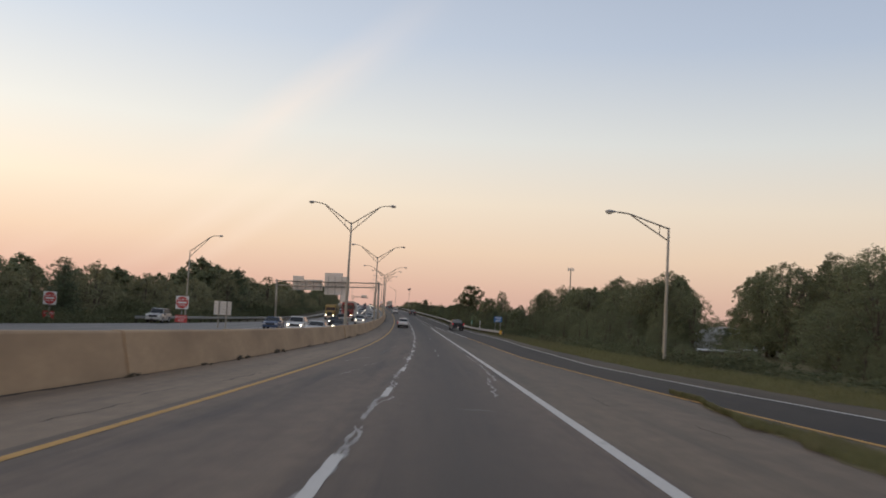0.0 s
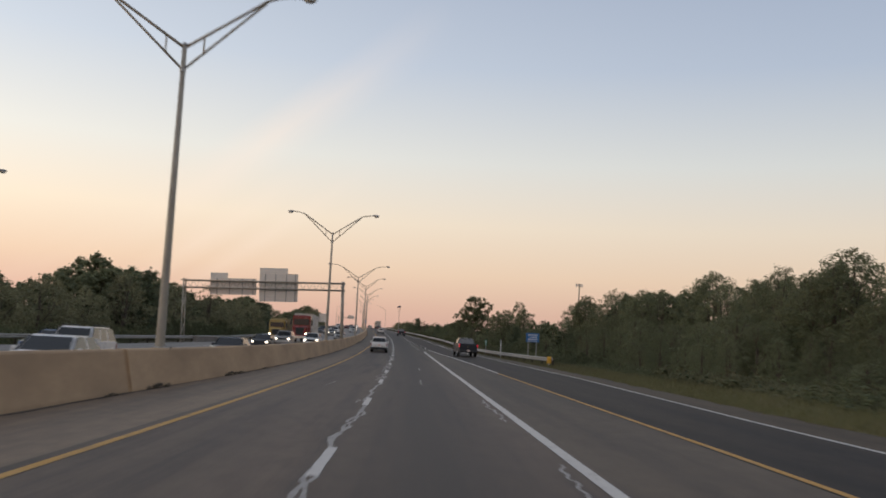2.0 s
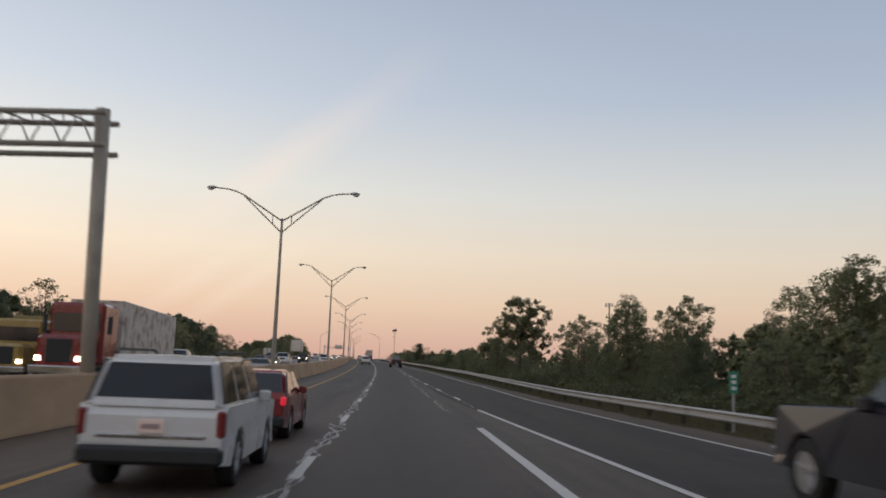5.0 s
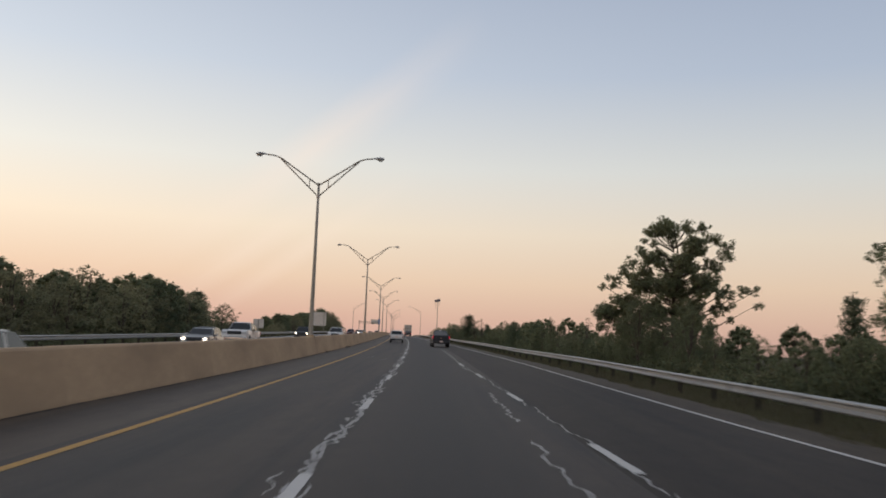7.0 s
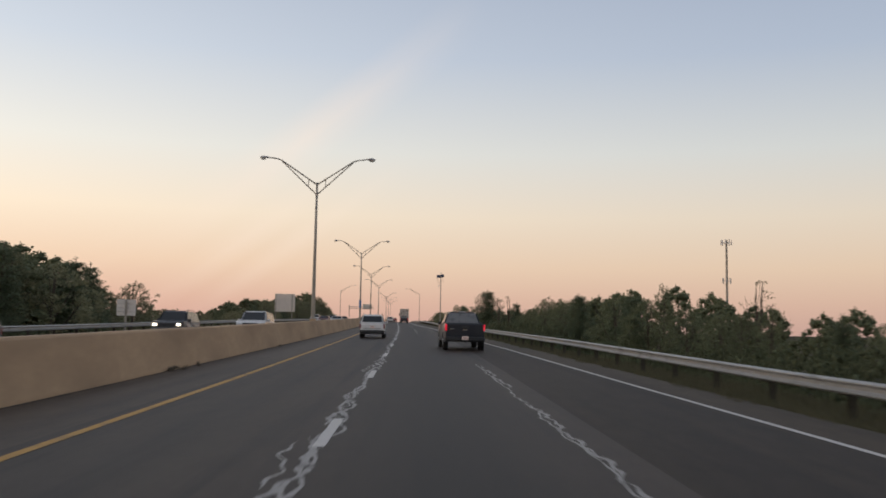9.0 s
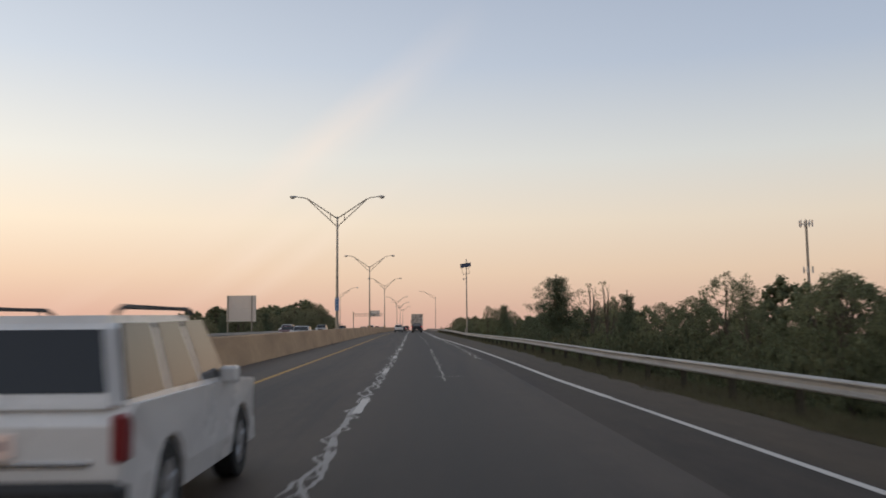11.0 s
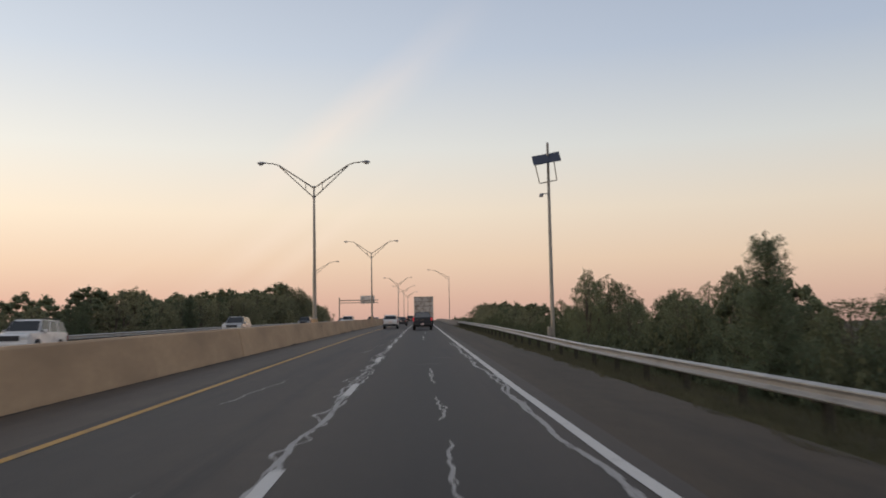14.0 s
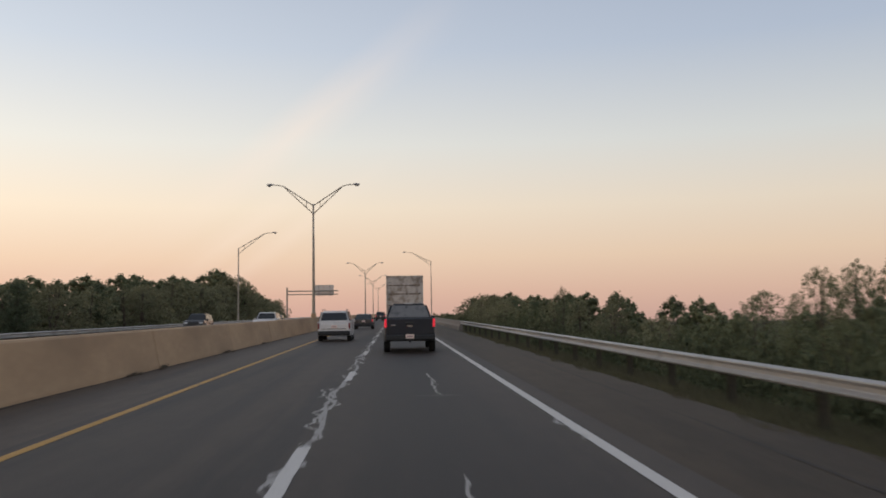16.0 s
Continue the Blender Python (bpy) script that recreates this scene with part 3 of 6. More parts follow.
def single_lamp(m, label, top, reach, rise, way, base=0.0):
    thing = empty("street_lamp", m, label, "street lamp", "lamps along the road edge")
    bm = bmesh.new()
    tube(bm, [(0, 0, base - 0.4), (0, 0, base), (0, 0, top * 0.5), (0, 0, top + 0.08)], [0.14, 0.13, 0.10, 0.07], 12)
    part("pole", bm, M_POLE, thing, smooth=True)
    bm = bmesh.new()
    tube(bm, [(0, 0, base - 0.5), (0, 0, base + 0.12)], 0.3, 12)
    part("footing", bm, M_BARRIER, thing, "round concrete footing")
    arm(thing, way, reach, rise, top)
    lamp_head(thing, way * (reach + 0.38), top + rise + 0.02, way)
    return thing


single_lamp(stand(56.5, 15.56, -lift(56.5, 15.56)), "grey single-armed street lamp on the grass verge, unlit", 8.55, 3.26, 0.86, -1, -0.7)
single_lamp(stand(117.4, -29.55, -lift(117.4, -29.55)), "grey single-armed street lamp beside the opposite exit, unlit", 9.12, 3.34, 2.17, 1, -0.9)
single_lamp(stand(582.5, -21.39, -lift(582.5, -21.39)), "grey single-armed street lamp behind the opposite guardrail, unlit", 11.02, 4.76, 2.24, 1, -0.4)
single_lamp(stand(647.1, 8.83, -lift(647.1, 8.83)), "grey single-armed street lamp behind the guardrail, unlit", 12.43, 5.34, 2.14, -1, -0.8)
single_lamp(stand(-8, -30, -lift(-8, -30)), "grey single-armed street lamp beside the opposite exit, unlit", 9.2, 3.7, 2.0, 1, -0.9)

# ---- guardrails ----


def w_beam(line, s0, s1, h, face, step=2.0):
    """The pressed W-shaped rail along a line."""
    prof = [(0.010, -0.155), (0.022, -0.150), (0.080, -0.118), (0.083, -0.095), (0.010, -0.045), (0.0, -0.030), (0.0, 0.030), (0.010, 0.045), (0.083, 0.095), (0.080, 0.118), (0.022, 0.150), (0.010, 0.155)]
    bm = bmesh.new()
    prev = None
    for s in np.arange(s0, s1 + 0.01, step):
        mid = h(s) - 0.155
        ring = [bm.verts.new(spot(s, line(s) + face * x, mid + z)) for x, z in prof] + [bm.verts.new(spot(s, line(s) + face * (x - 0.005), mid + z)) for x, z in prof[::-1]]
        if prev:
            for i in range(len(ring)):
                j = (i + 1) % len(ring)
                bm.faces.new((prev[i], prev[j], ring[j], ring[i]))
        else:
            bm.faces.new(ring)
        prev = ring
    bm.faces.new(prev[::-1])
    bmesh.ops.recalc_face_normals(bm, faces=bm.faces)
    return bm


def guardrail(name, label, line, s0, s1, top, face, base):
    """face: -1 if the beam faces lower n. Beam in lengths, a timber block and a steel post every 3.8 m."""
    thing = empty(name, Matrix(), label, "guardrail", kind="structure")
    for s in np.arange(s0, s1, 40.0):
        e = min(s + 40.0, s1)
        part("rail_beam", w_beam(line, s, e, top, face), M_STEEL, thing)
    bm = bmesh.new()
    for y in (-0.05, 0.05):
        box(bm, -0.075, 0.075, y - 0.004, y + 0.004, base, 0.0)
    box(bm, -0.003, 0.003, -0.05, 0.05, base, 0.0)
    post_me = mesh_of(bm, "post", M_WOOD)
    bm = bmesh.new()
    box(bm, -0.09, 0.09, -0.075, 0.075, -0.33, -0.03, 0.008)
    block_me = mesh_of(bm, "block", M_WOOD)
    for s in np.arange(s0 + 1, s1, 3.81):
        n = line(s) - face * 0.10
        piece("block", block_me, thing, stand(s, n, top(s) - 0.02))
        piece("post", post_me, thing, stand(s, n - face * 0.17, top(s) - 0.05))
    return thing


guardrail("guardrail", "galvanised W-beam guardrail on posts along the grass verge", rail_n, 131, 535, rail_top, -1, -1.4)
guardrail("guardrail_opposite", "galvanised W-beam guardrail beyond the opposite lanes", lambda s: OPP_RAIL_N - max(0, 175 - s) * 0.16, 105, 900, lambda s: 0.66, 1, -1.5)
M_PARAPET = material("parapet_concrete", (0.22, 0.19, 0.165), 0.9, grain=0.12, size=5, wear=(0.15, 0.13, 0.11), wear_at=0.5, wear_size=0.5, bump=0.2)
# concrete parapet where the verge rail ends
parapet = empty("bridge_parapet", Matrix(), "pale concrete parapet following the end of the guardrail", "barrier", kind="structure")
bm = bmesh.new()
prof = [(-0.24, -1.0), (-0.24, 0.08), (-0.14, 0.26), (-0.10, 0.60), (0.12, 0.60), (0.14, -1.0)]
ends = [[bm.verts.new((x, y, z)) for x, z in prof] for y in (0.005, 5.995)]
for i in range(len(prof)):
    j = (i + 1) % len(prof)
    bm.faces.new((ends[0][i], ends[0][j], ends[1][j], ends[1][i]))
bm.faces.new(ends[0])
bm.faces.new(ends[1][::-1])
bmesh.ops.recalc_face_normals(bm, faces=bm.faces)
para_me = mesh_of(bm, "parapet_length", M_PARAPET)
for k in range(60):
    piece("parapet_length", para_me, parapet, on_road(534 + 6 * k, 7.15))
# short concrete wall in the opposite rail, at the gantry's foot
bm = bmesh.new()
box(bm, -0.20, 0.20, 0.0, 6.6, -1.2, 0.62, 0.03)
wall = part("concrete_wall", bm, M_PARAPET, None, "short concrete wall at the gantry foot", m=on_road(162.5, -22.65, 0.0, -9.1))
tagged(wall, category="barrier", kind="structure")
# yellow end marker of the rail
endmark = empty("end_marker", stand(131.4, rail_n(131) - 0.25, -0.39), "yellow plastic end cap on the start of the guardrail", "road marker")
bm = bmesh.new()
box(bm, -0.17, 0.17, -0.12, 0.12, 0.42, 0.98, 0.04)
part("cap", bm, M_AMBER, endmark)
bm = bmesh.new()
box(bm, -0.06, 0.06, -0.05, 0.05, -0.2, 0.45)
part("post", bm, M_STEEL, endmark)

# ---- signs ----


def bars(bm, x0, x1, y, z, h, gaps, seed):
    """Plain bars in place of writing that cannot be read."""
    rng = random.Random(seed)
    x = x0
    while x < x1 - 0.05:
        w = min(rng.uniform(*gaps), x1 - x)
        box(bm, x, x + w, y - 0.004, y, z, z + h)
        x += w + 0.35 * h


def text_mesh(name, body, size, mat, parent, m):
    cu = bpy.data.curves.new(name, "FONT")
    cu.body, cu.size, cu.align_x, cu.align_y, cu.extrude = body, size, "CENTER", "CENTER", 0.003
    tmp = new(name, cu)
    me = bpy.data.meshes.new_from_object(tmp.evaluated_get(bpy.context.evaluated_depsgraph_get()))
    bpy.data.objects.remove(tmp)
    me.materials.append(mat)
    return piece(name, me, parent, m)


def no_entry(s, n, h):
    thing = empty("road_sign", stand(s, n, h), "red and white no-entry sign above a red wrong-way plate", "sign", "no-entry signs")
    bm = bmesh.new()
    for x in (-0.0,):
        box(bm, x - 0.03, x + 0.03, 0.02, 0.08, -1.2, 3.0)
    part("post", bm, M_STEEL, thing)
    bm = bmesh.new()
    box(bm, -0.62, 0.62, -0.006, 0.006, 1.75, 2.99, 0.004)
    plate = part("plate", bm, M_SIGN_WHITE, thing)
    bm = bmesh.new()
    bmesh.ops.create_cone(bm, cap_ends=True, segments=40, radius1=0.57, radius2=0.57, depth=0.006, matrix=pose(0, -0.011, 2.37, 90))
    part("disc", bm, M_SIGN_RED, plate)
    bm = bmesh.new()
    box(bm, -0.42, 0.42, -0.020, -0.016, 2.29, 2.45)
    part("bar", bm, M_SIGN_WHITE, plate)
    text_mesh("words", "DO NOT", 0.24, M_SIGN_WHITE, plate, pose(0, -0.018, 2.63, 90))
    text_mesh("words", "ENTER", 0.24, M_SIGN_WHITE, plate, pose(0, -0.018, 2.12, 90))
    bm = bmesh.new()
    box(bm, -0.58, 0.58, -0.006, 0.006, 0.45, 1.15, 0.004)
    lower = part("lower_plate", bm, M_SIGN_RED, thing)
    text_mesh("words", "WRONG", 0.27, M_SIGN_WHITE, lower, pose(0, -0.010, 0.94, 90))
    text_mesh("words", "WAY", 0.27, M_SIGN_WHITE, lower, pose(0, -0.010, 0.65, 90))


no_entry(88.1, -22.6, 0.07)
no_entry(86.8, -34.7, -0.2 - lift(86.8, -34.7))


def back_of_sign(name, label, m, w, h, low, tab=None, post_x=(0.3, 0.7), ribs=8, ground=-3.0):
    """The bare back of a panel sign: sheet of aluminium planks, uprights, posts."""
    thing = empty(name, m, label, "sign")
    n = ribs
    for k in range(n):
        z0 = low + h * k / n
        bm = bmesh.new()
        box(bm, -w / 2, w / 2, -0.02, 0.02, z0 + 0.006, z0 + h / n - 0.006, 0.006)
        box(bm, -w / 2 + 0.02, w / 2 - 0.02, -0.055, -0.018, z0 + h / n - 0.03, z0 + h / n - 0.012)
        part("plank", bm, M_SIGNBACK, thing)
    for q in post_x:
        bm = bmesh.new()
        x = (q - 0.5) * w
        w2 = 0.045 if ground > low - 1 else 0.07
        box(bm, x - w2, x + w2, -0.13 if w2 < 0.05 else -0.17, -0.04, ground, low + h - 0.02, 0.01)
        part("post", bm, M_BRACKET if ground > low - 1 else M_POLE, thing)
    if tab:
        x0, x1, th = tab
        for k in range(2):
            bm = bmesh.new()
            box(bm, x0, x1, -0.02, 0.02, low + h + 0.006 + th * k / 2, low + h + th * (k + 1) / 2 - 0.006, 0.006)
            part("exit_tab", bm, M_SIGNBACK, thing)
    return thing


back_of_sign("sign_board", "large pale sign board seen from behind on two posts", stand(436.2, -22.9), 4.05, 3.6, 2.1, post_x=(0.05, 0.86), ribs=12, ground=-3.0)
back_of_sign("sign_board", "square grey sign seen from behind beside the opposite lanes", stand(98.5, -20.9), 1.85, 1.5, 1.35, post_x=(0.3, 0.75), ribs=5, ground=-0.6)
back_of_sign("sign_board", "small grey sign seen from behind in the trees", stand(327, -21.6), 1.5, 1.3, 1.2, post_x=(0.5,), ribs=4, ground=-3.0)

# overhead sign gantry across the opposite lanes
GANTRY = stand(166.5, 0) @ pose(0, 0, 0, 0, -1.7, 0)
gantry = empty("sign_gantry", GANTRY, "grey steel gantry carrying two sign panels seen from behind", "sign gantry")
for n in (-6.25, -25.0):
    for y in (-0.55, 0.55) if n < -10 else (0.0,):
        bm = bmesh.new()
        tube(bm, [(n, y * (1.0 if n > -10 else 1.6), -1.0), (n, y, 8.1)], 0.19 if n > -10 else 0.085, 12)
        part("leg", bm, M_POLE, gantry, smooth=True)
bm = bmesh.new()
for k in range(5):
    z = -0.3 + k * 1.6
    w0, w1 = 0.85 - 0.35 * (z / 8.1), 0.85 - 0.35 * ((z + 1.6) / 8.1)
    tube(bm, [(-25.0, -w0, z), (-25.0, w1, z + 1.6)] if k % 2 else [(-25.0, w0, z), (-25.0, -w1, z + 1.6)], 0.05, 6)
part("leg_lattice", bm, M_POLE, gantry)
for y in (-0.55, 0.55):
    for z in (7.02, 7.86):
        bm = bmesh.new()
        tube(bm, [(-25.3, y, z), (-6.0, y, z)], 0.08, 8)
        part("chord", bm, M_POLE, gantry, smooth=True)
for k in range(24):
    bm = bmesh.new()
    x = -25.0 + k * 0.78
    tube(bm, [(x, -0.55, 7.02), (x + 0.39, -0.55, 7.86), (x + 0.78, -0.55, 7.02)], 0.032, 5)
    tube(bm, [(x, -0.55, 7.86), (x + 0.39, 0.55, 7.86), (x + 0.78, -0.55, 7.86)], 0.03, 5)
    part("lattice_bay", bm, M_POLE, gantry)
for x0, x1, z0, z1, t0, t1, th in ((-22.15, -16.65, 6.28, 8.25, -22.15, -20.1, 0.64), (-16.3, -11.7, 5.55, 8.92, -16.3, -12.95, 0.68)):
    thing = back_of_sign("gantry_sign", "overhead sign panel seen from behind, hung on the gantry", GANTRY @ pose((x0 + x1) / 2, 0.75, 0), x1 - x0, z1 - z0, z0, tab=(t0 - (x0 + x1) / 2, t1 - (x0 + x1) / 2, th), post_x=(0.15, 0.42, 0.7, 0.93), ribs=9, ground=z0 + 0.02)
far_gantry = empty("sign_gantry", stand(640, 0), "distant gantry with a pale sign panel seen from behind", "sign gantry")
bm = bmesh.new()
tube(bm, [(-21.5, 0, -3.0), (-21.5, 0, 7.0)], 0.16, 8)
part("leg", bm, M_POLE, far_gantry)
bm = bmesh.new()
tube(bm, [(-21.5, 0, 6.2), (-10.9, 0, 6.2)], 0.12, 8)
tube(bm, [(-21.5, 0, 5.5), (-10.9, 0, 5.5)], 0.10, 8)
part("chord", bm, M_POLE, far_gantry)
back_of_sign("gantry_sign", "distant pale sign panel seen from behind on its gantry", stand(640, -13.8) @ pose(0, 0.4, 0), 3.9, 2.2, 5.25, post_x=(0.2, 0.8), ribs=7, ground=4.95)


# blue service sign on two posts, facing the traffic
blue = empty("road_sign", stand(151.7, 14.4, 0.19), "small blue service sign on two posts in the verge", "sign")
bm = bmesh.new()
box(bm, -0.68, 0.68, -0.01, 0.01, 1.38, 2.30, 0.01)
plate = part("panel", bm, M_SIGN_BLUE, blue)
for k, z in enumerate((2.08, 1.86, 1.64, 1.47)):
    bm = bmesh.new()
    bars(bm, -0.30 if k == 1 else -0.5, 0.52 - 0.1 * (k % 2), -0.011, z, 0.09 if k < 3 else 0.05, (0.12, 0.34), k)
    part("lettering_line", bm, M_SIGN_WHITE, plate)
for x in (-0.42, 0.42):
    bm = bmesh.new()
    box(bm, x - 0.04, x + 0.04, 0.01, 0.08, -1.4, 2.2)
    part("post", bm, M_STEEL, blue)
# white marker post and small green marker plate
marker = empty("marker_post", stand(160, 12.1, 0.2), "thin white roadside marker post", "road marker")
bm = bmesh.new()
box(bm, -0.05, 0.05, -0.02, 0.02, -0.6, 1.5, 0.01)
part("post", bm, M_SIGN_WHITE, marker)
gm = empty("marker_sign", stand(169.7, 11.4, -0.2), "small green mile marker plate on a post", "sign")
bm = bmesh.new()
box(bm, -0.14, 0.14, -0.01, 0.01, 1.1, 1.75, 0.01)
gp = part("plate", bm, M_SIGN_GREEN, gm)
for z in (1.55, 1.38, 1.2):
    bm = bmesh.new()
    box(bm, -0.07, 0.07, -0.016, -0.011, z, z + 0.1)
    part("lettering_bar", bm, M_SIGN_WHITE, gp)
bm = bmesh.new()
box(bm, -0.03, 0.03, 0.01, 0.05, -0.6, 1.7)
part("post", bm, M_STEEL, gm)

# solar-powered camera pole
solar = empty("camera_pole", stand(446.3, 9.05, -lift(446.3, 9.05)), "tall steel pole with a tilted solar panel and camera", "camera pole")
bm = bmesh.new()
tube(bm, [(0, 0, -2.0), (0, 0, 1.2), (0, 0, 11.39)], [0.13, 0.12, 0.07], 12)
part("pole", bm, M_POLE, solar, smooth=True)
bm = bmesh.new()
box(bm, -0.30, -0.13, -0.12, 0.12, -0.75, 0.75, 0.02)
part("cabinet", bm, M_POLE, solar, "grey equipment cabinet")
bm = bmesh.new()
tilt = pose(-0.12, -0.22, 10.42, 0, -15, 0) @ pose(0, 0, 0, 42, 0, 0) @ pose(0, 0, 0, 0, 0, -9)
box(bm, -0.80, 0.80, -0.48, 0.48, -0.02, 0.02, 0.01, tilt)
part("solar_panel", bm, M_SOLAR, solar, "dark blue solar panel")
bm = bmesh.new()
for a, b in (((-0.78, -0.1, 10.2), (-0.52, 0, 9.0)), ((0.32, -0.1, 10.4), (0.48, 0, 9.2)), ((-0.52, 0, 9.0), (0.50, 0, 9.2))):
    tube(bm, [a, b], 0.03, 6)
part("bracket", bm, M_POLE, solar)
bm = bmesh.new()
tube(bm, [(0, 0, 8.4), (-0.38, -0.05, 8.4)], 0.025, 6)
box(bm, -0.55, -0.33, -0.13, 0.13, 8.22, 8.42, 0.03)
part("camera_unit", bm, M_HEAD, solar)

# phone mast far to the right
mast = empty("phone_mast", stand(578, 121, -6.4), "slim distant phone mast with two antenna rings", "mast")
bm = bmesh.new()
tube(bm, [(0, 0, -2), (0, 0, 38.6)], [0.55, 0.35], 10)
part("pole", bm, M_POLE, mast)
for z, r, cnt in ((37.5, 1.9, 9), (23.3, 1.5, 6)):
    bm = bmesh.new()
    for k in range(cnt):
        a = k * math.tau / cnt
        x, y = r * math.cos(a), r * math.sin(a)
        tube(bm, [(0, 0, z), (x, y, z)], 0.07, 5)
        box(bm, -0.16, 0.16, -0.12, 0.12, -1.0, 1.0, 0.02, pose(x, y, z + 0.1))
    part("antenna_ring", bm, M_SIGNBACK, mast)

def utility_pole(m, height, label):
    thing = empty("utility_pole", m, label, "utility pole")
    bm = bmesh.new()
    tube(bm, [(0, 0, -3), (0, 0, height)], [0.22, 0.14], 8)
    part("pole", bm, M_WOOD, thing)
    for z in (height - 0.5, height - 1.6):
        bm = bmesh.new()
        box(bm, -1.2, 1.2, -0.07, 0.07, z, z + 0.16, 0.01)
        part("crossarm", bm, M_WOOD, thing)
    for x in (-1.05, -0.55, 0.55, 1.05):
        bm = bmesh.new()
        tube(bm, [(x, 0, height - 0.34), (x, 0, height - 0.12)], 0.06, 6)
        part("insulator", bm, M_SIGNBACK, thing)


utility_pole(stand(736, -176, 0), 10.2, "distant wooden utility pole with two crossarms above the trees")
utility_pole(stand(640, -106, 0), 6.0, "distant short wooden utility pole above the trees")


def hoop_house(m, half, high, length, label):
    """A film tunnel on hoops, with boarded ends and a door."""
    thing = empty("hoop_house", m, label, "greenhouse")
    arc = [(half * math.cos(a), high * math.sin(a) ** 0.8) for a in np.linspace(0, math.pi, 25)]
    bm = bmesh.new()
    rings = [[[bm.verts.new((x * k, y, z * k)) for x, z in arc] for k in (1.0, 0.99)] for y in np.arange(0, length + 0.1, 1.0)]
    for a, b in zip(rings, rings[1:]):
        for i in range(24):
            bm.faces.new((a[0][i], a[0][i + 1], b[0][i + 1], b[0][i]))
            bm.faces.new((a[1][i + 1], a[1][i], b[1][i], b[1][i + 1]))
    part("cover", bm, M_FILM, thing, "taut white plastic film", smooth=True)
    for y in (0.06, length - 0.06):
        bm = bmesh.new()
        loops = [[bm.verts.new((x * 0.985, y + d, z * 0.985)) for x, z in arc] for d in (-0.03, 0.03)]
        bm.faces.new(loops[0])
        bm.faces.new(loops[1][::-1])
        part("end_wall", bm, M_FILM, thing)
    bm = bmesh.new()
    box(bm, -0.55, 0.55, -0.03, 0.0, 0.0, 2.0, 0.01)
    part("door", bm, M_SIGNBACK, thing, "pale framed door")
    for y in np.arange(0, length + 0.1, 2.0):
        bm = bmesh.new()
        tube(bm, [(x * 1.004, y, z * 1.004) for x, z in arc], 0.03, 6)
        part("hoop", bm, M_SIGNBACK, thing)
    for x in (-half, half):
        bm = bmesh.new()
        box(bm, x - 0.04, x + 0.04, 0, length, -0.3, 0.28, 0.01)
        part("baseboard", bm, M_WOOD, thing)


hoop_house(stand(120.6, 41.7, verge_h(119, 30) - 0.05, -27), 4.6, 3.0, 10.0, "white plastic-covered hoop greenhouse behind the trees")
frame_bed = empty("cold_frame", stand(99, 33.5, verge_h(99, 22) - 0.05, -25), "low pale cold frame in the grass near the greenhouse", "cold frame")
bm = bmesh.new()
box(bm, -2.4, 2.4, -0.9, 0.9, -0.1, 0.42, 0.02)
part("bed_box", bm, M_WOOD, frame_bed)
for x in (-1.8, -0.6, 0.6, 1.8):
    bm = bmesh.new()
    box(bm, x - 0.58, x + 0.58, -0.95, 0.95, 0.42, 0.47, 0.012, Matrix.Rotation(math.radians(4), 4, "X"))
    part("lid", bm, M_FILM, frame_bed)


# ---- trees ----


def unit_ball():
    bm = bmesh.new()
    bmesh.ops.create_icosphere(bm, subdivisions=1, radius=1.0)
    bm.verts.ensure_lookup_table()
    out = np.array([v.co for v in bm.verts]), np.array([[v.index for v in f.verts] for f in bm.faces])
    bm.free()
    return out


BALL_V, BALL_F = unit_ball()


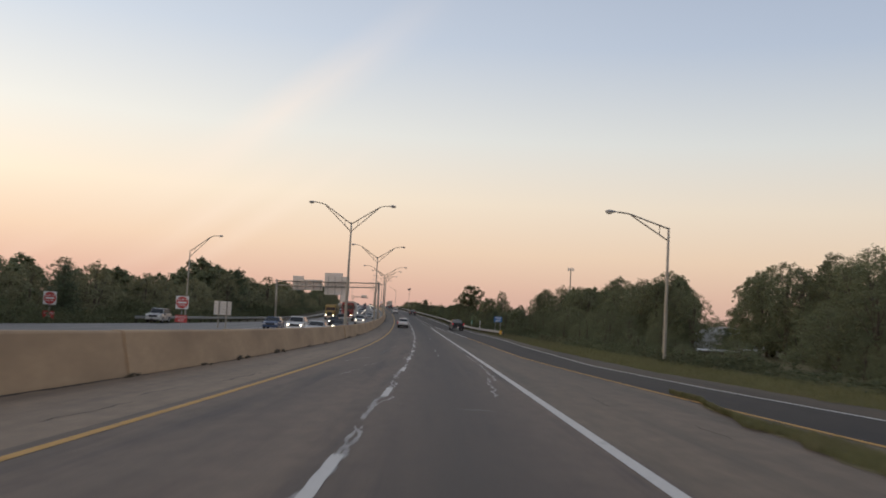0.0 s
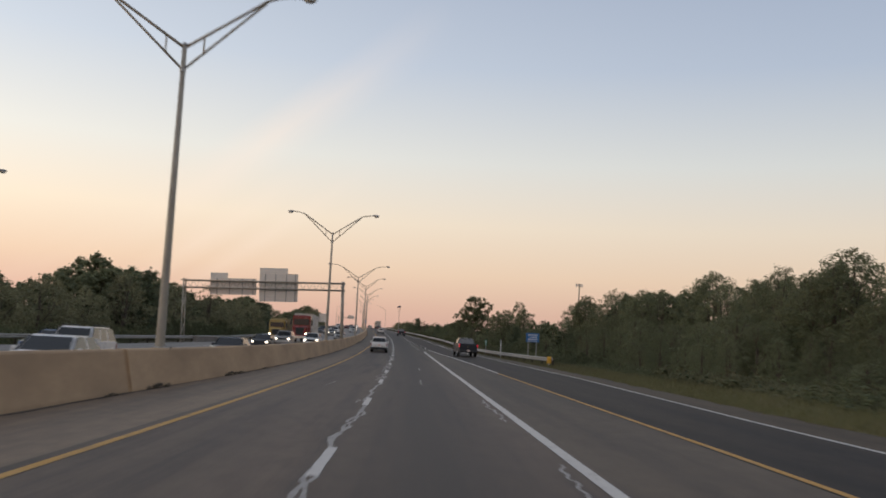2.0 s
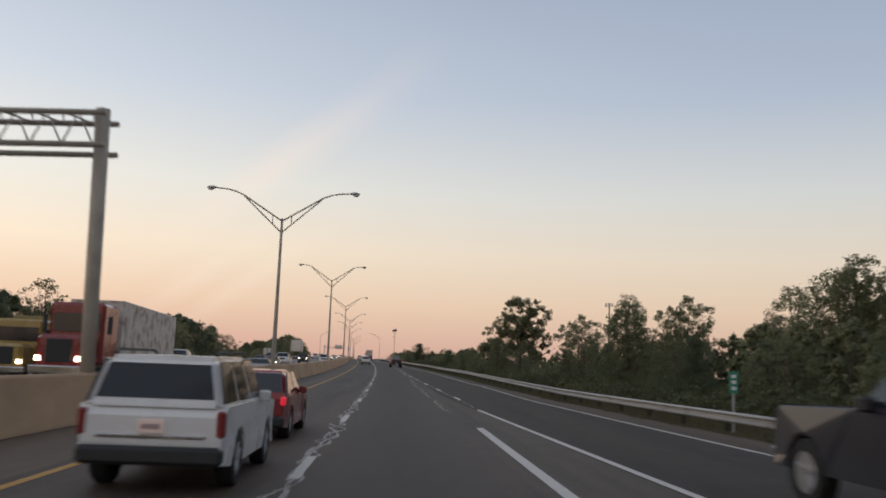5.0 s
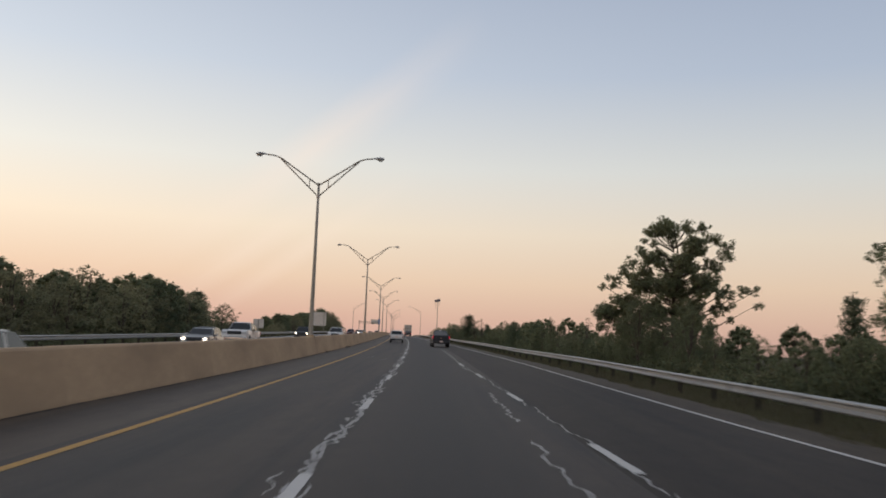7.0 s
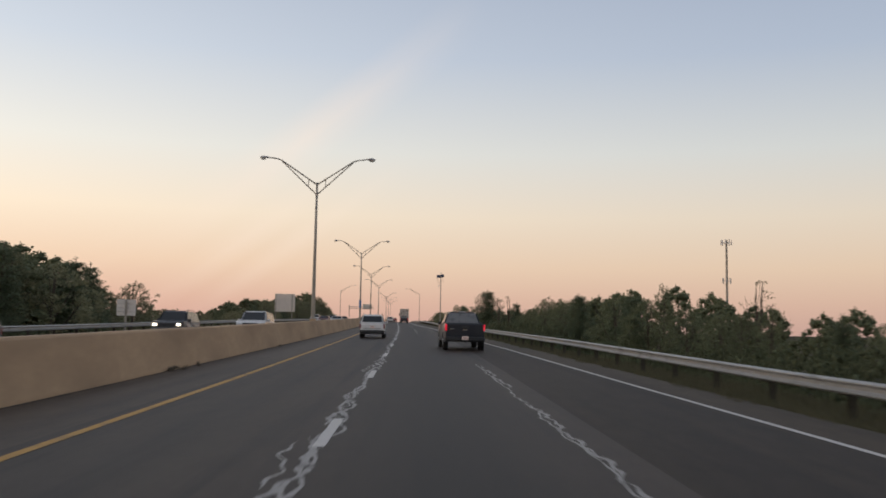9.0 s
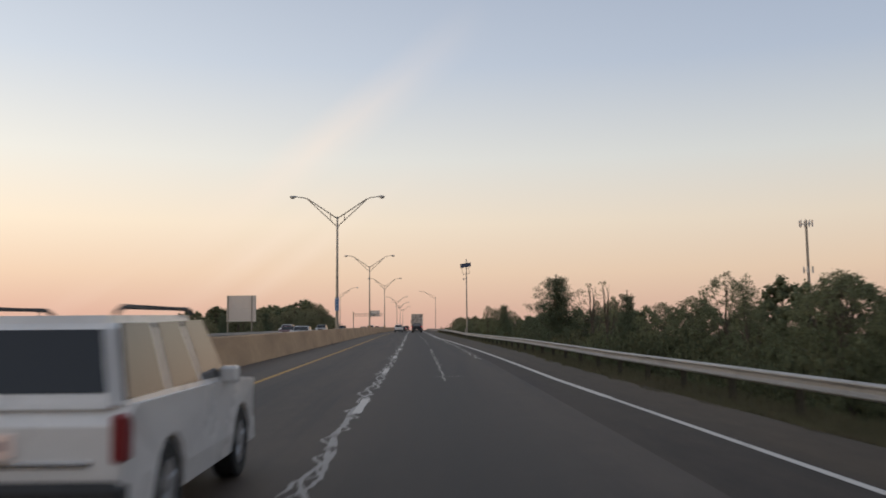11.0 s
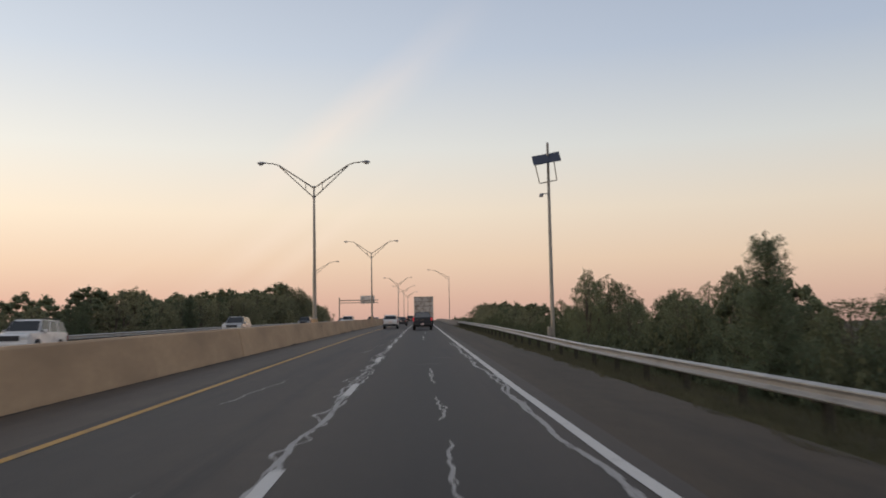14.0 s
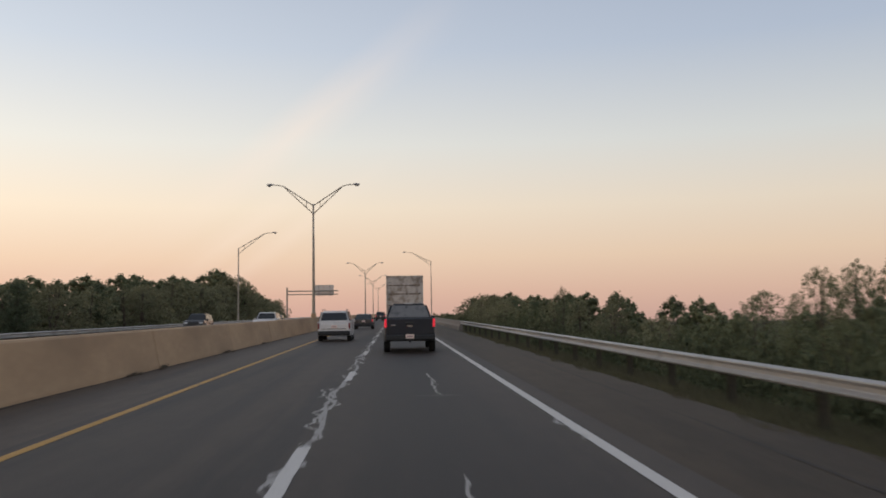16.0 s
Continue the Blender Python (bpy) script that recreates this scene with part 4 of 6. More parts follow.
def leaf_mesh(name, clumps, size, per, mat, seed, droop=0.2, shape=1.0, ball=0.9, core=0.0, core_mat=None, facing=0.75):
    """Single leaves round the given clump centres (place, radius), most of them facing out of their clump; core: how far a clump's dense heart reaches."""
    rng = np.random.default_rng(seed)
    rows, outs, verts, faces = [], [], [], []
    at = 0
    for (cx, cy, cz), r in clumps:
        k = max(6, int(per * (r / 0.5) ** 2))
        d = rng.normal(size=(k, 3))
        d[:, 2] += 0.15
        d /= np.linalg.norm(d, axis=1)[:, None]
        rad = r * (rng.uniform(0.15, 1.0, k) ** 0.6 if not core else rng.uniform(core * 0.8, 1.08, k))
        rows.append(np.array([cx, cy, cz]) + d * rad[:, None] * np.array([1, 1, ball]))
        outs.append(d)
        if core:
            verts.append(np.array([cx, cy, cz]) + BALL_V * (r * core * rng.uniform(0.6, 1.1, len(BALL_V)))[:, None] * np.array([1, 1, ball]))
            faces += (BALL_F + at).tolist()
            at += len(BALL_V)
    hearts = len(faces)
    p, out = np.concatenate(rows), np.concatenate(outs)
    k = len(p)
    nrm = out * facing + np.array([0, 0, 0.35]) + rng.normal(size=(k, 3)) * 0.42
    nrm /= np.linalg.norm(nrm, axis=1)[:, None]
    a = np.cross(nrm, rng.normal(size=(k, 3)))
    a[:, 2] -= droop * 0.5
    a /= np.linalg.norm(a, axis=1)[:, None]
    b = np.cross(nrm, a)
    b /= np.linalg.norm(b, axis=1)[:, None]
    length = (size * rng.uniform(0.6, 1.35, k))[:, None]
    wide = length * 0.34 * shape
    verts.append(np.stack([p - a * length * 0.5, p + b * wide - a * length * 0.08, p + a * length * 0.5 - nrm * length * 0.12, p - b * wide - a * length * 0.08], 1).reshape(-1, 3))
    faces += (np.arange(4 * k).reshape(-1, 4) + at).tolist()
    me = bpy.data.meshes.new(name)
    me.from_pydata(np.concatenate(verts).tolist(), [], faces)
    me.materials.append(mat)
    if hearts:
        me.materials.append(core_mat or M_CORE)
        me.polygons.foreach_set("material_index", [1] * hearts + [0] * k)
        me.polygons.foreach_set("use_smooth", [True] * hearts + [False] * k)
    return me


def crown_tree(name, label, height, spread, seed, mat=None, low=0.15, shape="round", tufts=120, tuft=0.5, leaf=0.16, per=60, gaps=0.0, lobes=0.5, inner=0.5, bare=False, core=0.0):
    """A tapered trunk, rising limbs and twigs that carry tufts of leaves. The tufts fill a lobed outline; gaps: how much sky
    stays open between them; inner: how near to the trunk leaves still grow."""
    rng = random.Random(seed)
    thing = empty(name, pose(0, 0, -400), label, "tree")
    bm = bmesh.new()

    def outline(f):
        if shape == "tall":
            return max(0.0, math.sin(math.pi * min(1.0, 0.16 + 0.84 * f)) ** 0.55)
        return max(0.0, math.sin(math.pi * min(1.0, 0.30 + 0.70 * f)) ** 0.62)

    z0, z1 = height * low, height
    # limbs: one leader and several that leave the trunk and climb
    trunk = [Vector((0, 0, -0.6))]
    lean = Vector((rng.uniform(-0.06, 0.06), rng.uniform(-0.06, 0.06), 0))
    for k in range(1, 9):
        f = k / 8
        trunk.append(Vector((lean.x * f * height + rng.uniform(-0.1, 0.1) * f, lean.y * f * height + rng.uniform(-0.1, 0.1) * f, -0.6 + (height * 0.93 + 0.6) * f)))
    r0 = 0.018 * height + 0.05
    tube(bm, trunk, [r0 * (1 - 0.88 * k / 8) for k in range(9)], 8, cap=False)
    spine = [(p, r0 * (1 - 0.88 * k / 8)) for k, p in enumerate(trunk) if p.z > z0 * 0.8]
    for k in range(9):
        a = k * 2.4 + rng.uniform(-0.4, 0.4)
        f = rng.uniform(0.05, 0.75)
        base = trunk[0].lerp(trunk[-1], low * 0.7 + f * (0.9 - low) * 0.75)
        tip_f = min(0.97, f + rng.uniform(0.18, 0.42))
        w = spread * outline(tip_f) * rng.uniform(0.55, 0.85)
        tip = Vector((math.cos(a) * w, math.sin(a) * w, z0 + (z1 - z0) * tip_f))
        pts = [base]
        for q in (0.25, 0.5, 0.75, 1.0):
            m = base.lerp(tip, q)
            m.z -= 0.25 * w * q * (1 - q)
            pts.append(m + Vector((rng.uniform(-1, 1), rng.uniform(-1, 1), rng.uniform(-1, 1))) * 0.10)
        rl = r0 * 0.42 * (1 - 0.5 * f)
        tube(bm, pts, [rl * (1 - 0.8 * q) for q in (0, 0.25, 0.5, 0.75, 1.0)], 5, cap=False)
        spine += [(p, rl * (1 - 0.8 * q)) for p, q in zip(pts[1:], (0.25, 0.5, 0.75, 1.0))]
    # tufts
    clumps, tries = [], 0
    while len(clumps) < tufts and tries < tufts * 40:
        tries += 1
        f = rng.random()
        a = rng.uniform(0, math.tau)
        lobe = noise.noise((math.cos(a) * 1.1 + seed, math.sin(a) * 1.1, f * 2.6 + seed * 0.37))
        w = spread * outline(f) * (1 + lobes * lobe)
        if w < 0.15:
            continue
        rho = inner + (1 - inner) * rng.random() ** 0.6
        p = Vector((math.cos(a) * w * rho, math.sin(a) * w * rho, z0 + (z1 - z0) * f * (1 + 0.10 * lobes * noise.noise((math.cos(a) * 1.4, math.sin(a) * 1.4, seed * 1.7)))))
        if gaps and noise.noise((p.x * 0.62 + seed, p.y * 0.62, p.z * 0.62)) < gaps - 0.5:
            continue
        r = tuft * rng.uniform(0.65, 1.25) * (0.75 + 0.35 * (1 - f))
        if any((Vector(c) - p).length < 0.62 * (q + r) * 0.8 for c, q in clumps[-400:]):
            continue
        clumps.append((tuple(p), r))
    for c, r in clumps[:: 1 if gaps or bare else 3]:   # a twig to each tuft
        c = Vector(c)
        near, rn = min(spine, key=lambda q: (q[0] - c).length + (0.6 if q[0].z > c.z else 0.0))
        if (c - near).length > 2.2:
            continue
        mid = near.lerp(c, 0.5) + Vector((0, 0, -0.08 * (c - near).length))
        tube(bm, [near, mid, c], [max(0.012, rn * 0.5), max(0.010, rn * 0.3), 0.008], 3, cap=False)
    part("trunk", bm, M_BARK, thing)
    piece("crown", leaf_mesh("crown", clumps, leaf, per, mat or M_LEAF, seed, core=core), thing)
    return thing


def bough_tree(name, label, boughs, foot, seed, tuft=0.33, leaf=0.16, per=84):
    """A tree whose crown is made of single boughs (across, height, radius), spread in depth round the stem, with sky between them."""
    rng = random.Random(seed)
    thing = empty(name, pose(0, 0, -400), label, "tree")
    bm = bmesh.new()
    top = max(z for _, z, _ in boughs)
    stem = [Vector((0.25 * math.sin(k * 1.3), 0.2 * math.cos(k * 1.7), foot + (top - foot) * k / 8)) for k in range(9)]
    tube(bm, stem, [0.26 * (1 - 0.86 * k / 8) for k in range(9)], 8, cap=False)
    clumps = []
    side = [(x + rng.uniform(-1.1, 1.1), z + rng.uniform(-1.0, 0.45), 0.6 * r) for x, z, r in boughs * 2 if z > foot + 5]
    for x, z, r in (*boughs, *side):
        room = max(0.5, 3.0 * (1 - abs(x) / 7.5) * (1 - 0.35 * z / top))
        for depth in ((-room * 0.75, 0.0, room * 0.75) if r > 0.85 else (rng.uniform(-0.6, 0.6) * room,)):
            mid = Vector((x + (0.35 * depth if x < 0 else -0.25 * depth) * 0.5, depth, z - 0.06 * abs(depth)))
            root = stem[0].lerp(stem[-1], max(0.25, min(0.86, (mid.z - foot) / (top - foot) - 0.06 - 0.025 * abs(x))))
            knee = root.lerp(mid, 0.55) + Vector((0, 0, -0.06 * (mid - root).length))
            tube(bm, [root, knee, mid], [0.060, 0.034, 0.012], 5, cap=False)
            for _ in range(max(3, int(14 * (r / 0.7) ** 2.0))):
                d = Vector((rng.gauss(0, 1), rng.gauss(0, 1), rng.gauss(0, 1) + 0.15)).normalized() * (r * rng.random() ** 0.45)
                c = mid + Vector((d.x, d.y, d.z * 0.85))
                clumps.append((tuple(c), tuft * rng.uniform(0.55, 1.2)))
                tube(bm, [knee.lerp(mid, 0.8), c], [0.016, 0.007], 3, cap=False)
    part("trunk", bm, M_BARK, thing)
    piece("crown", leaf_mesh("crown", clumps, leaf, per, M_LEAF, seed, droop=0.3), thing)
    return thing


def conifer(name, label, height, spread, seed, per=46, power=0.8, step=0.085, open_=0.0, leaf=0.20, flat=0.75):
    """A pine: straight stem, whorls of branches with upturned ends, tufts of needles along them."""
    rng = random.Random(seed)
    thing = empty(name, pose(0, 0, -400), label, "tree")
    bm = bmesh.new()
    tube(bm, [(0, 0, -0.6), (0.05, 0, height * 0.5), (0, 0.05, height)], [0.14, 0.09, 0.02], 8, cap=False)
    clumps = []
    z = height * 0.05
    while z < height * 0.95:
        f = z / height
        wide = spread * (1 - f) ** power * rng.uniform(0.8, 1.1) + 0.22
        count = 7 if f < 0.6 else 5
        for k in range(count):
            if rng.random() < open_:
                continue
            a = k * math.tau / count + rng.uniform(-0.35, 0.35)
            w = wide * rng.uniform(0.6, 1.15)
            tip = Vector((math.cos(a) * w, math.sin(a) * w, z + w * rng.uniform(0.12, 0.42)))
            root = Vector((0, 0, z - 0.04 * height))
            tube(bm, [root, root.lerp(tip, 0.6) - Vector((0, 0, 0.06 * w)), tip], [0.04, 0.022, 0.01], 4, cap=False)
            for q, r in ((0.25, 0.60), (0.5, 0.58), (0.76, 0.50), (1.0, 0.40)):
                o = Vector((rng.uniform(-1, 1), rng.uniform(-1, 1), rng.uniform(-0.4, 0.7))) * 0.14
                clumps.append((tuple(root.lerp(tip, q) + o), r * rng.uniform(0.8, 1.2) * min(1.15, 0.5 + spread / 4.5) * (0.7 + 0.45 * (1 - f))))
        z += height * step
    clumps += [((0, 0, height * 0.985), 0.20), ((0.02, 0, height * 0.93), 0.26)]
    part("trunk", bm, M_BARK, thing)
    piece("crown", leaf_mesh("crown", clumps, leaf, per, M_NEEDLE, seed, droop=-0.6, shape=0.38, ball=flat, facing=0.3), thing)
    return thing


def bush_mass(name, seed, length, depth, height, mat, leaf=0.13):
    """Undergrowth: a run of shrubs whose clumps merge, with an uneven top."""
    rng = random.Random(seed)
    clumps = []
    for k in range(int(length * depth * 2.2)):
        x, y = rng.uniform(-depth / 2, depth / 2), rng.uniform(-length / 2, length / 2)
        top = height * (0.72 + 0.45 * noise.noise((x * 0.35, y * 0.30, seed)))
        z = top * (1 - 0.75 * rng.random() ** 1.6) * (1.0 - 0.25 * abs(2 * x / depth))
        clumps.append(((x, y, z), rng.uniform(0.28, 0.52)))
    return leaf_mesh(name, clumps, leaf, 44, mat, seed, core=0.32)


PROTO = {
    "a": crown_tree("tree", "dense dark green broadleaf tree in the roadside wood", 8.0, 2.9, 11, low=0.06, tufts=230, tuft=0.46, leaf=0.12, per=84, lobes=0.55, inner=0.45),
    "b": crown_tree("tree", "round-topped dark green broadleaf tree in the roadside wood", 7.0, 3.1, 12, low=0.05, tufts=240, tuft=0.44, leaf=0.12, per=84, lobes=0.45, inner=0.45),
    "c": crown_tree("tree", "slender leafy tree with an uneven crown", 9.0, 2.0, 13, low=0.10, shape="tall", tufts=170, tuft=0.40, leaf=0.12, per=84, lobes=0.7, inner=0.3),
    "d": crown_tree("tree", "open-crowned cottonwood with sky between its leaf clumps", 11.0, 4.4, 14, low=0.10, tufts=270, tuft=0.54, leaf=0.20, per=58, gaps=0.38, lobes=0.75, inner=0.2),
    "j": bough_tree("tree", "tall cottonwood with sky between its leafy boughs", (
        (-0.7, 11.8, 0.9), (-1.7, 11.6, 0.55), (-2.5, 11.7, 0.3), (0.8, 12.1, 0.55), (2.0, 11.9, 0.6), (2.6, 11.0, 0.65), (3.8, 10.3, 0.7), (1.3, 10.4, 0.9), (-2.7, 10.2, 0.6),
        (-3.3, 9.3, 0.6), (-2.3, 8.7, 0.7), (-1.4, 9.5, 0.9), (0.4, 9.1, 1.1), (2.6, 9.1, 0.85), (-3.6, 8.4, 0.75), (-2.4, 7.6, 0.9), (-4.3, 7.5, 0.5), (-0.6, 7.5, 1.2), (1.7, 7.6, 1.1), (3.5, 7.1, 0.7),
        (4.9, 7.2, 0.55), (3.0, 5.9, 0.7), (-3.6, 5.9, 1.0), (-5.1, 5.3, 0.95), (-1.6, 5.6, 1.2), (0.9, 5.6, 1.2), (2.3, 4.6, 0.7), (-3.4, 4.3, 1.2)), -0.6, 37),
    "e": crown_tree("tree", "loose-crowned tree with yellowing leaves", 8.0, 2.6, 15, M_LEAF_DRY, low=0.12, tufts=140, tuft=0.42, leaf=0.15, per=46, gaps=0.38, lobes=0.7, inner=0.3),
    "f": conifer("tree", "dark green pine with upturned branch tips", 7.5, 3.3, 16, per=92, power=0.70, open_=0.04, step=0.078, leaf=0.17, flat=0.80),
    "g": crown_tree("tree", "dense dark green broadleaf tree in the roadside wood", 9.5, 3.3, 17, low=0.06, tufts=270, tuft=0.48, leaf=0.12, per=84, lobes=0.6, inner=0.45),
    "h": conifer("tree", "narrow dark green conifer", 6.5, 1.7, 18, per=60, power=0.85),
    "i": crown_tree("tree", "nearly bare small tree with thin grey twigs", 6.0, 1.6, 19, M_LEAF_DRY, low=0.3, shape="tall", tufts=46, tuft=0.20, leaf=0.10, per=34, gaps=0.3, inner=0.3, bare=True),
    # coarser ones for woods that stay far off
    "A": crown_tree("tree", "dark green broadleaf tree in the far wood", 8.0, 3.1, 21, M_LEAF_HAZED, low=0.05, tufts=130, tuft=0.60, leaf=0.24, per=24, lobes=0.6, inner=0.5),
    "B": crown_tree("tree", "round-topped dark green tree in the far wood", 7.0, 3.3, 22, M_LEAF_HAZED, low=0.04, tufts=130, tuft=0.60, leaf=0.24, per=24, lobes=0.5, inner=0.5),
    "C": crown_tree("tree", "tall uneven dark green tree in the far wood", 9.0, 2.5, 23, M_LEAF_HAZED, low=0.08, shape="tall", tufts=120, tuft=0.56, leaf=0.24, per=24, lobes=0.75, inner=0.4),
    "D": crown_tree("tree", "open-crowned tree in the far wood", 9.5, 3.4, 24, M_LEAF_HAZED, low=0.10, tufts=120, tuft=0.54, leaf=0.24, per=24, gaps=0.40, lobes=0.8, inner=0.4),
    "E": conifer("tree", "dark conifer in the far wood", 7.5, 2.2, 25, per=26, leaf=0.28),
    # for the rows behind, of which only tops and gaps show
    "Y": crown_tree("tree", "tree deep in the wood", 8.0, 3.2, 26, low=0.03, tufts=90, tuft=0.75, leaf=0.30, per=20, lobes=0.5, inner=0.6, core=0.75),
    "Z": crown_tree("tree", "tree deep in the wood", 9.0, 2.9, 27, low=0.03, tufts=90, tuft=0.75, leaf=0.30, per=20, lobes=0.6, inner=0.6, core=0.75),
}
PROTO_H = {"a": 8.3, "b": 7.3, "c": 9.3, "d": 11.3, "j": 12.5, "e": 8.3, "f": 7.6, "g": 9.8, "h": 6.6, "i": 6.1, "Y": 8.4, "Z": 9.4, "E": 7.6, "A": 8.4, "B": 7.4, "C": 9.4, "D": 9.8}


def plant(kind, s, n, top, base, group="roadside wood", wide=1.0, turn=None):
    """A copy of a tree with its foot at height base and its tip at height top over the road."""
    k = (top - base) / PROTO_H[kind]
    w = k * wide * random.uniform(0.92, 1.08)
    t = copy_thing(PROTO[kind], stand(s, n, base, random.uniform(0, 360) if turn is None else turn) @ Matrix.Diagonal((w, w, k, 1)))
    return tagged(t, group=group)


back_wood = empty("woodland", Matrix(), "dark broadleaf trees deeper in the roadside wood", "wood", kind="stuff")


def place(row, kind, s, n, top, base, wide):
    """Front trees are things of their own; those behind them join the wood."""
    if row == 0:
        return plant(kind, s, n, top, base, wide=wide)
    k = (top - base) / PROTO_H[kind]
    m = stand(s, n, base, random.uniform(0, 360)) @ Matrix.Diagonal((k * wide, k * wide, k, 1))
    for child in PROTO[kind].children:
        piece(child.name.split(".")[0], child.data, back_wood, m)


TALL_RIGHT = table([(-40, 7.5), (20, 6.8), (34, 6.0), (45, 5.4), (50, 5.4), (57, 5.0), (67, 5.4), (76, 5.6), (100, 6.6), (120, 5.8), (142, 6.3), (147, 5.7), (153, 6.8), (163, 6.0), (172, 4.6), (180, 3.9), (190, 4.2), (200, 4.2), (225, 3.4), (233, 2.2), (245, 2.2), (255, 3.0), (270, 3.2), (284, 1.9), (291, 1.6), (296, 2.5), (302, 1.7), (309, 2.1), (318, 3.5), (326, 4.1), (342, 3.5), (358, 3.8), (371, 2.6), (377, 2.5), (385, 2.6), (394, 2.2), (403, 2.6), (408, 2.0), (418, 3.3), (425, 2.2), (431, 1.9), (440, 2.6), (447, 3.0), (455, 2.4), (463, 2.6), (471, 2.6), (476, 2.0), (480, 1.3), (489, 1.7), (498, 0.9), (508, 1.2), (519, 2.4), (540, 3.0), (572, 3.5), (610, 4.2), (642, 4.8), (646, 1.0), (760, 1.0)])
ground_right = lambda s, n: verge_h(s, n - verge_n(s))
ground_left = lambda s, n: drop_left(s) * min(1.0, max(0.0, -20.2 - n - 1.5) / 9.0) - 0.04

rng_t = random.Random(5)
s = -25.0
while s < 760:
    for row in (0, 1):
        n = (20.5 if s < 170 else 18.8 if s < 330 else 16.6) + rng_t.uniform(-1.3, 1.3) + 4.5 * row
        q = s + rng_t.uniform(-1.8, 1.8)
        top = TALL_RIGHT(q) * (0.78 + 0.30 * rng_t.random()) * (1.0 if row == 0 else 1.08)
        near = row == 0 and s < 500
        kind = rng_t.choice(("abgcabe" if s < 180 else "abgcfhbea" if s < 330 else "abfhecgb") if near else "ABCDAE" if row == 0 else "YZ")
        if s < 178:   # low growth in front of the early wood
            if row or 52 < q < 79:
                random.uniform(0, 1)
                continue
            n, top = n + 2.5, 0.45 * top + 0.4 * math.sin(q)
        place(row, kind, q, n, top, ground_right(q, n) - 0.1, 1.12 if kind in "abgABD" else 0.95)
    s += 4.3 if s < 170 else 5.0 if s < 420 else 6.5

# trees that stand out
for kind, q, n, top, wide in (("d", 230.5, 20.0, 6.5, 1.05), ("e", 226, 19, 4.6, 0.9), ("g", 226.2, 23.4, 8.5, 1.0), ("d", 208, 18.8, 6.3, 0.95), ("d", 201, 20.5, 6.3, 0.9), ("b", 256, 15.2, 4.6, 0.8), ("b", 252, 17.5, 3.6, 0.9), ("e", 270, 18.2, 3.6, 0.9),
                          ("d", 236, 30, 5.0, 0.8), ("g", 30, 38, 9.0, 1.0), ("d", 86, 40, 9.6, 0.9), ("e", 46, 36, 7.5, 0.8), ("d", 103, 40.5, 9.2, 0.9),
                          ("f", 389.1, 13.4, 5.7, 1.15), ("i", 373.4, 13.2, 4.2, 0.9), ("i", 377, 15.0, 4.5, 0.8), ("h", 373.1, 15.7, 3.65, 0.9), ("g", 457.5, 13.2, 4.6, 0.72), ("g", 466.0, 14.9, 4.4, 0.95), ("a", 462.0, 15.6, 4.2, 1.0), ("b", 470.0, 18.5, 4.0, 0.9), ("b", 482.1, 15.2, 2.9, 0.55), ("d", 532.7, 50.9, 8.0, 0.6), ("c", 508, 43.5, 5.6, 0.9), ("c", 504, 43.0, 5.3, 0.9), ("g", 514, 42.9, 6.5, 0.6), ("b", 447, 16.5, 2.9, 1.0), ("h", 436, 17, 2.8, 1.0), ("i", 408, 16.5, 3.0, 1.0), ("i", 412, 18, 3.2, 1.0), ("c", 482, 16.5, 2.3, 0.9), ("c", 529, 15.5, 3.4, 0.7), ("c", 535, 16.5, 3.3, 0.7), ("h", 420, 17, 2.9, 1.0), ("c", 318, 19, 4.0, 0.9), ("i", 308, 22, 3.9, 0.9), ("f", 422.9, 12.3, 3.95, 0.75), ("h", 249, 26, 4.6, 1.0), ("c", 412, 17, 3.0, 0.9)):
    plant(kind, q, n, top, ground_right(q, n) - 0.1, "trees beside the guardrail", wide)

plant("j", 260.7, 19.0, 10.05, ground_right(260.7, 19.0) - 0.1, "trees beside the guardrail", 1.0, -20)
for q, n, top in ((255.5, 17.0, 3.3), (258.5, 16.0, 2.6), (263, 16.5, 2.8)):   # thicket at the cottonwood's foot
    plant("b", q, n, top, ground_right(q, n) - 0.1, "trees beside the guardrail", 1.1)

TALL_LEFT = table([(-40, 6.5), (90, 6.6), (125, 6.9), (150, 6.3), (161, 8.1), (172, 6.8), (188, 8.7), (199, 10.7), (206, 10.8), (218, 10.0), (240, 10.0), (250, 9.7), (258, 8.0), (266, 7.4), (290, 7.2), (314, 8.2), (328, 7.2), (350, 8.9), (370, 9.0), (381, 7.8), (389, 5.2), (403, 2.4), (430, 2.2), (445, 1.7), (456, 1.8), (470, 2.8), (480, 2.4), (496, 4.4), (508, 4.8), (520, 6.0), (540, 6.5), (580, 6.6), (612, 8.0), (627, 8.5), (657, 9.5), (685, 12), (718, 8), (760, 7)])
s = -10.0
while s < 780:
    for row, n0 in enumerate((-40.0, -46.0)):
        n = n0 + rng_t.uniform(-2, 2)
        q = s + rng_t.uniform(-2, 2)
        top = TALL_LEFT(q) * (0.76 + 0.30 * rng_t.random()) * (1.0 if row == 0 else 1.1)
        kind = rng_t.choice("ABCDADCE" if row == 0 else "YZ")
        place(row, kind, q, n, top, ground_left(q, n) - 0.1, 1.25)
    s += 6.0

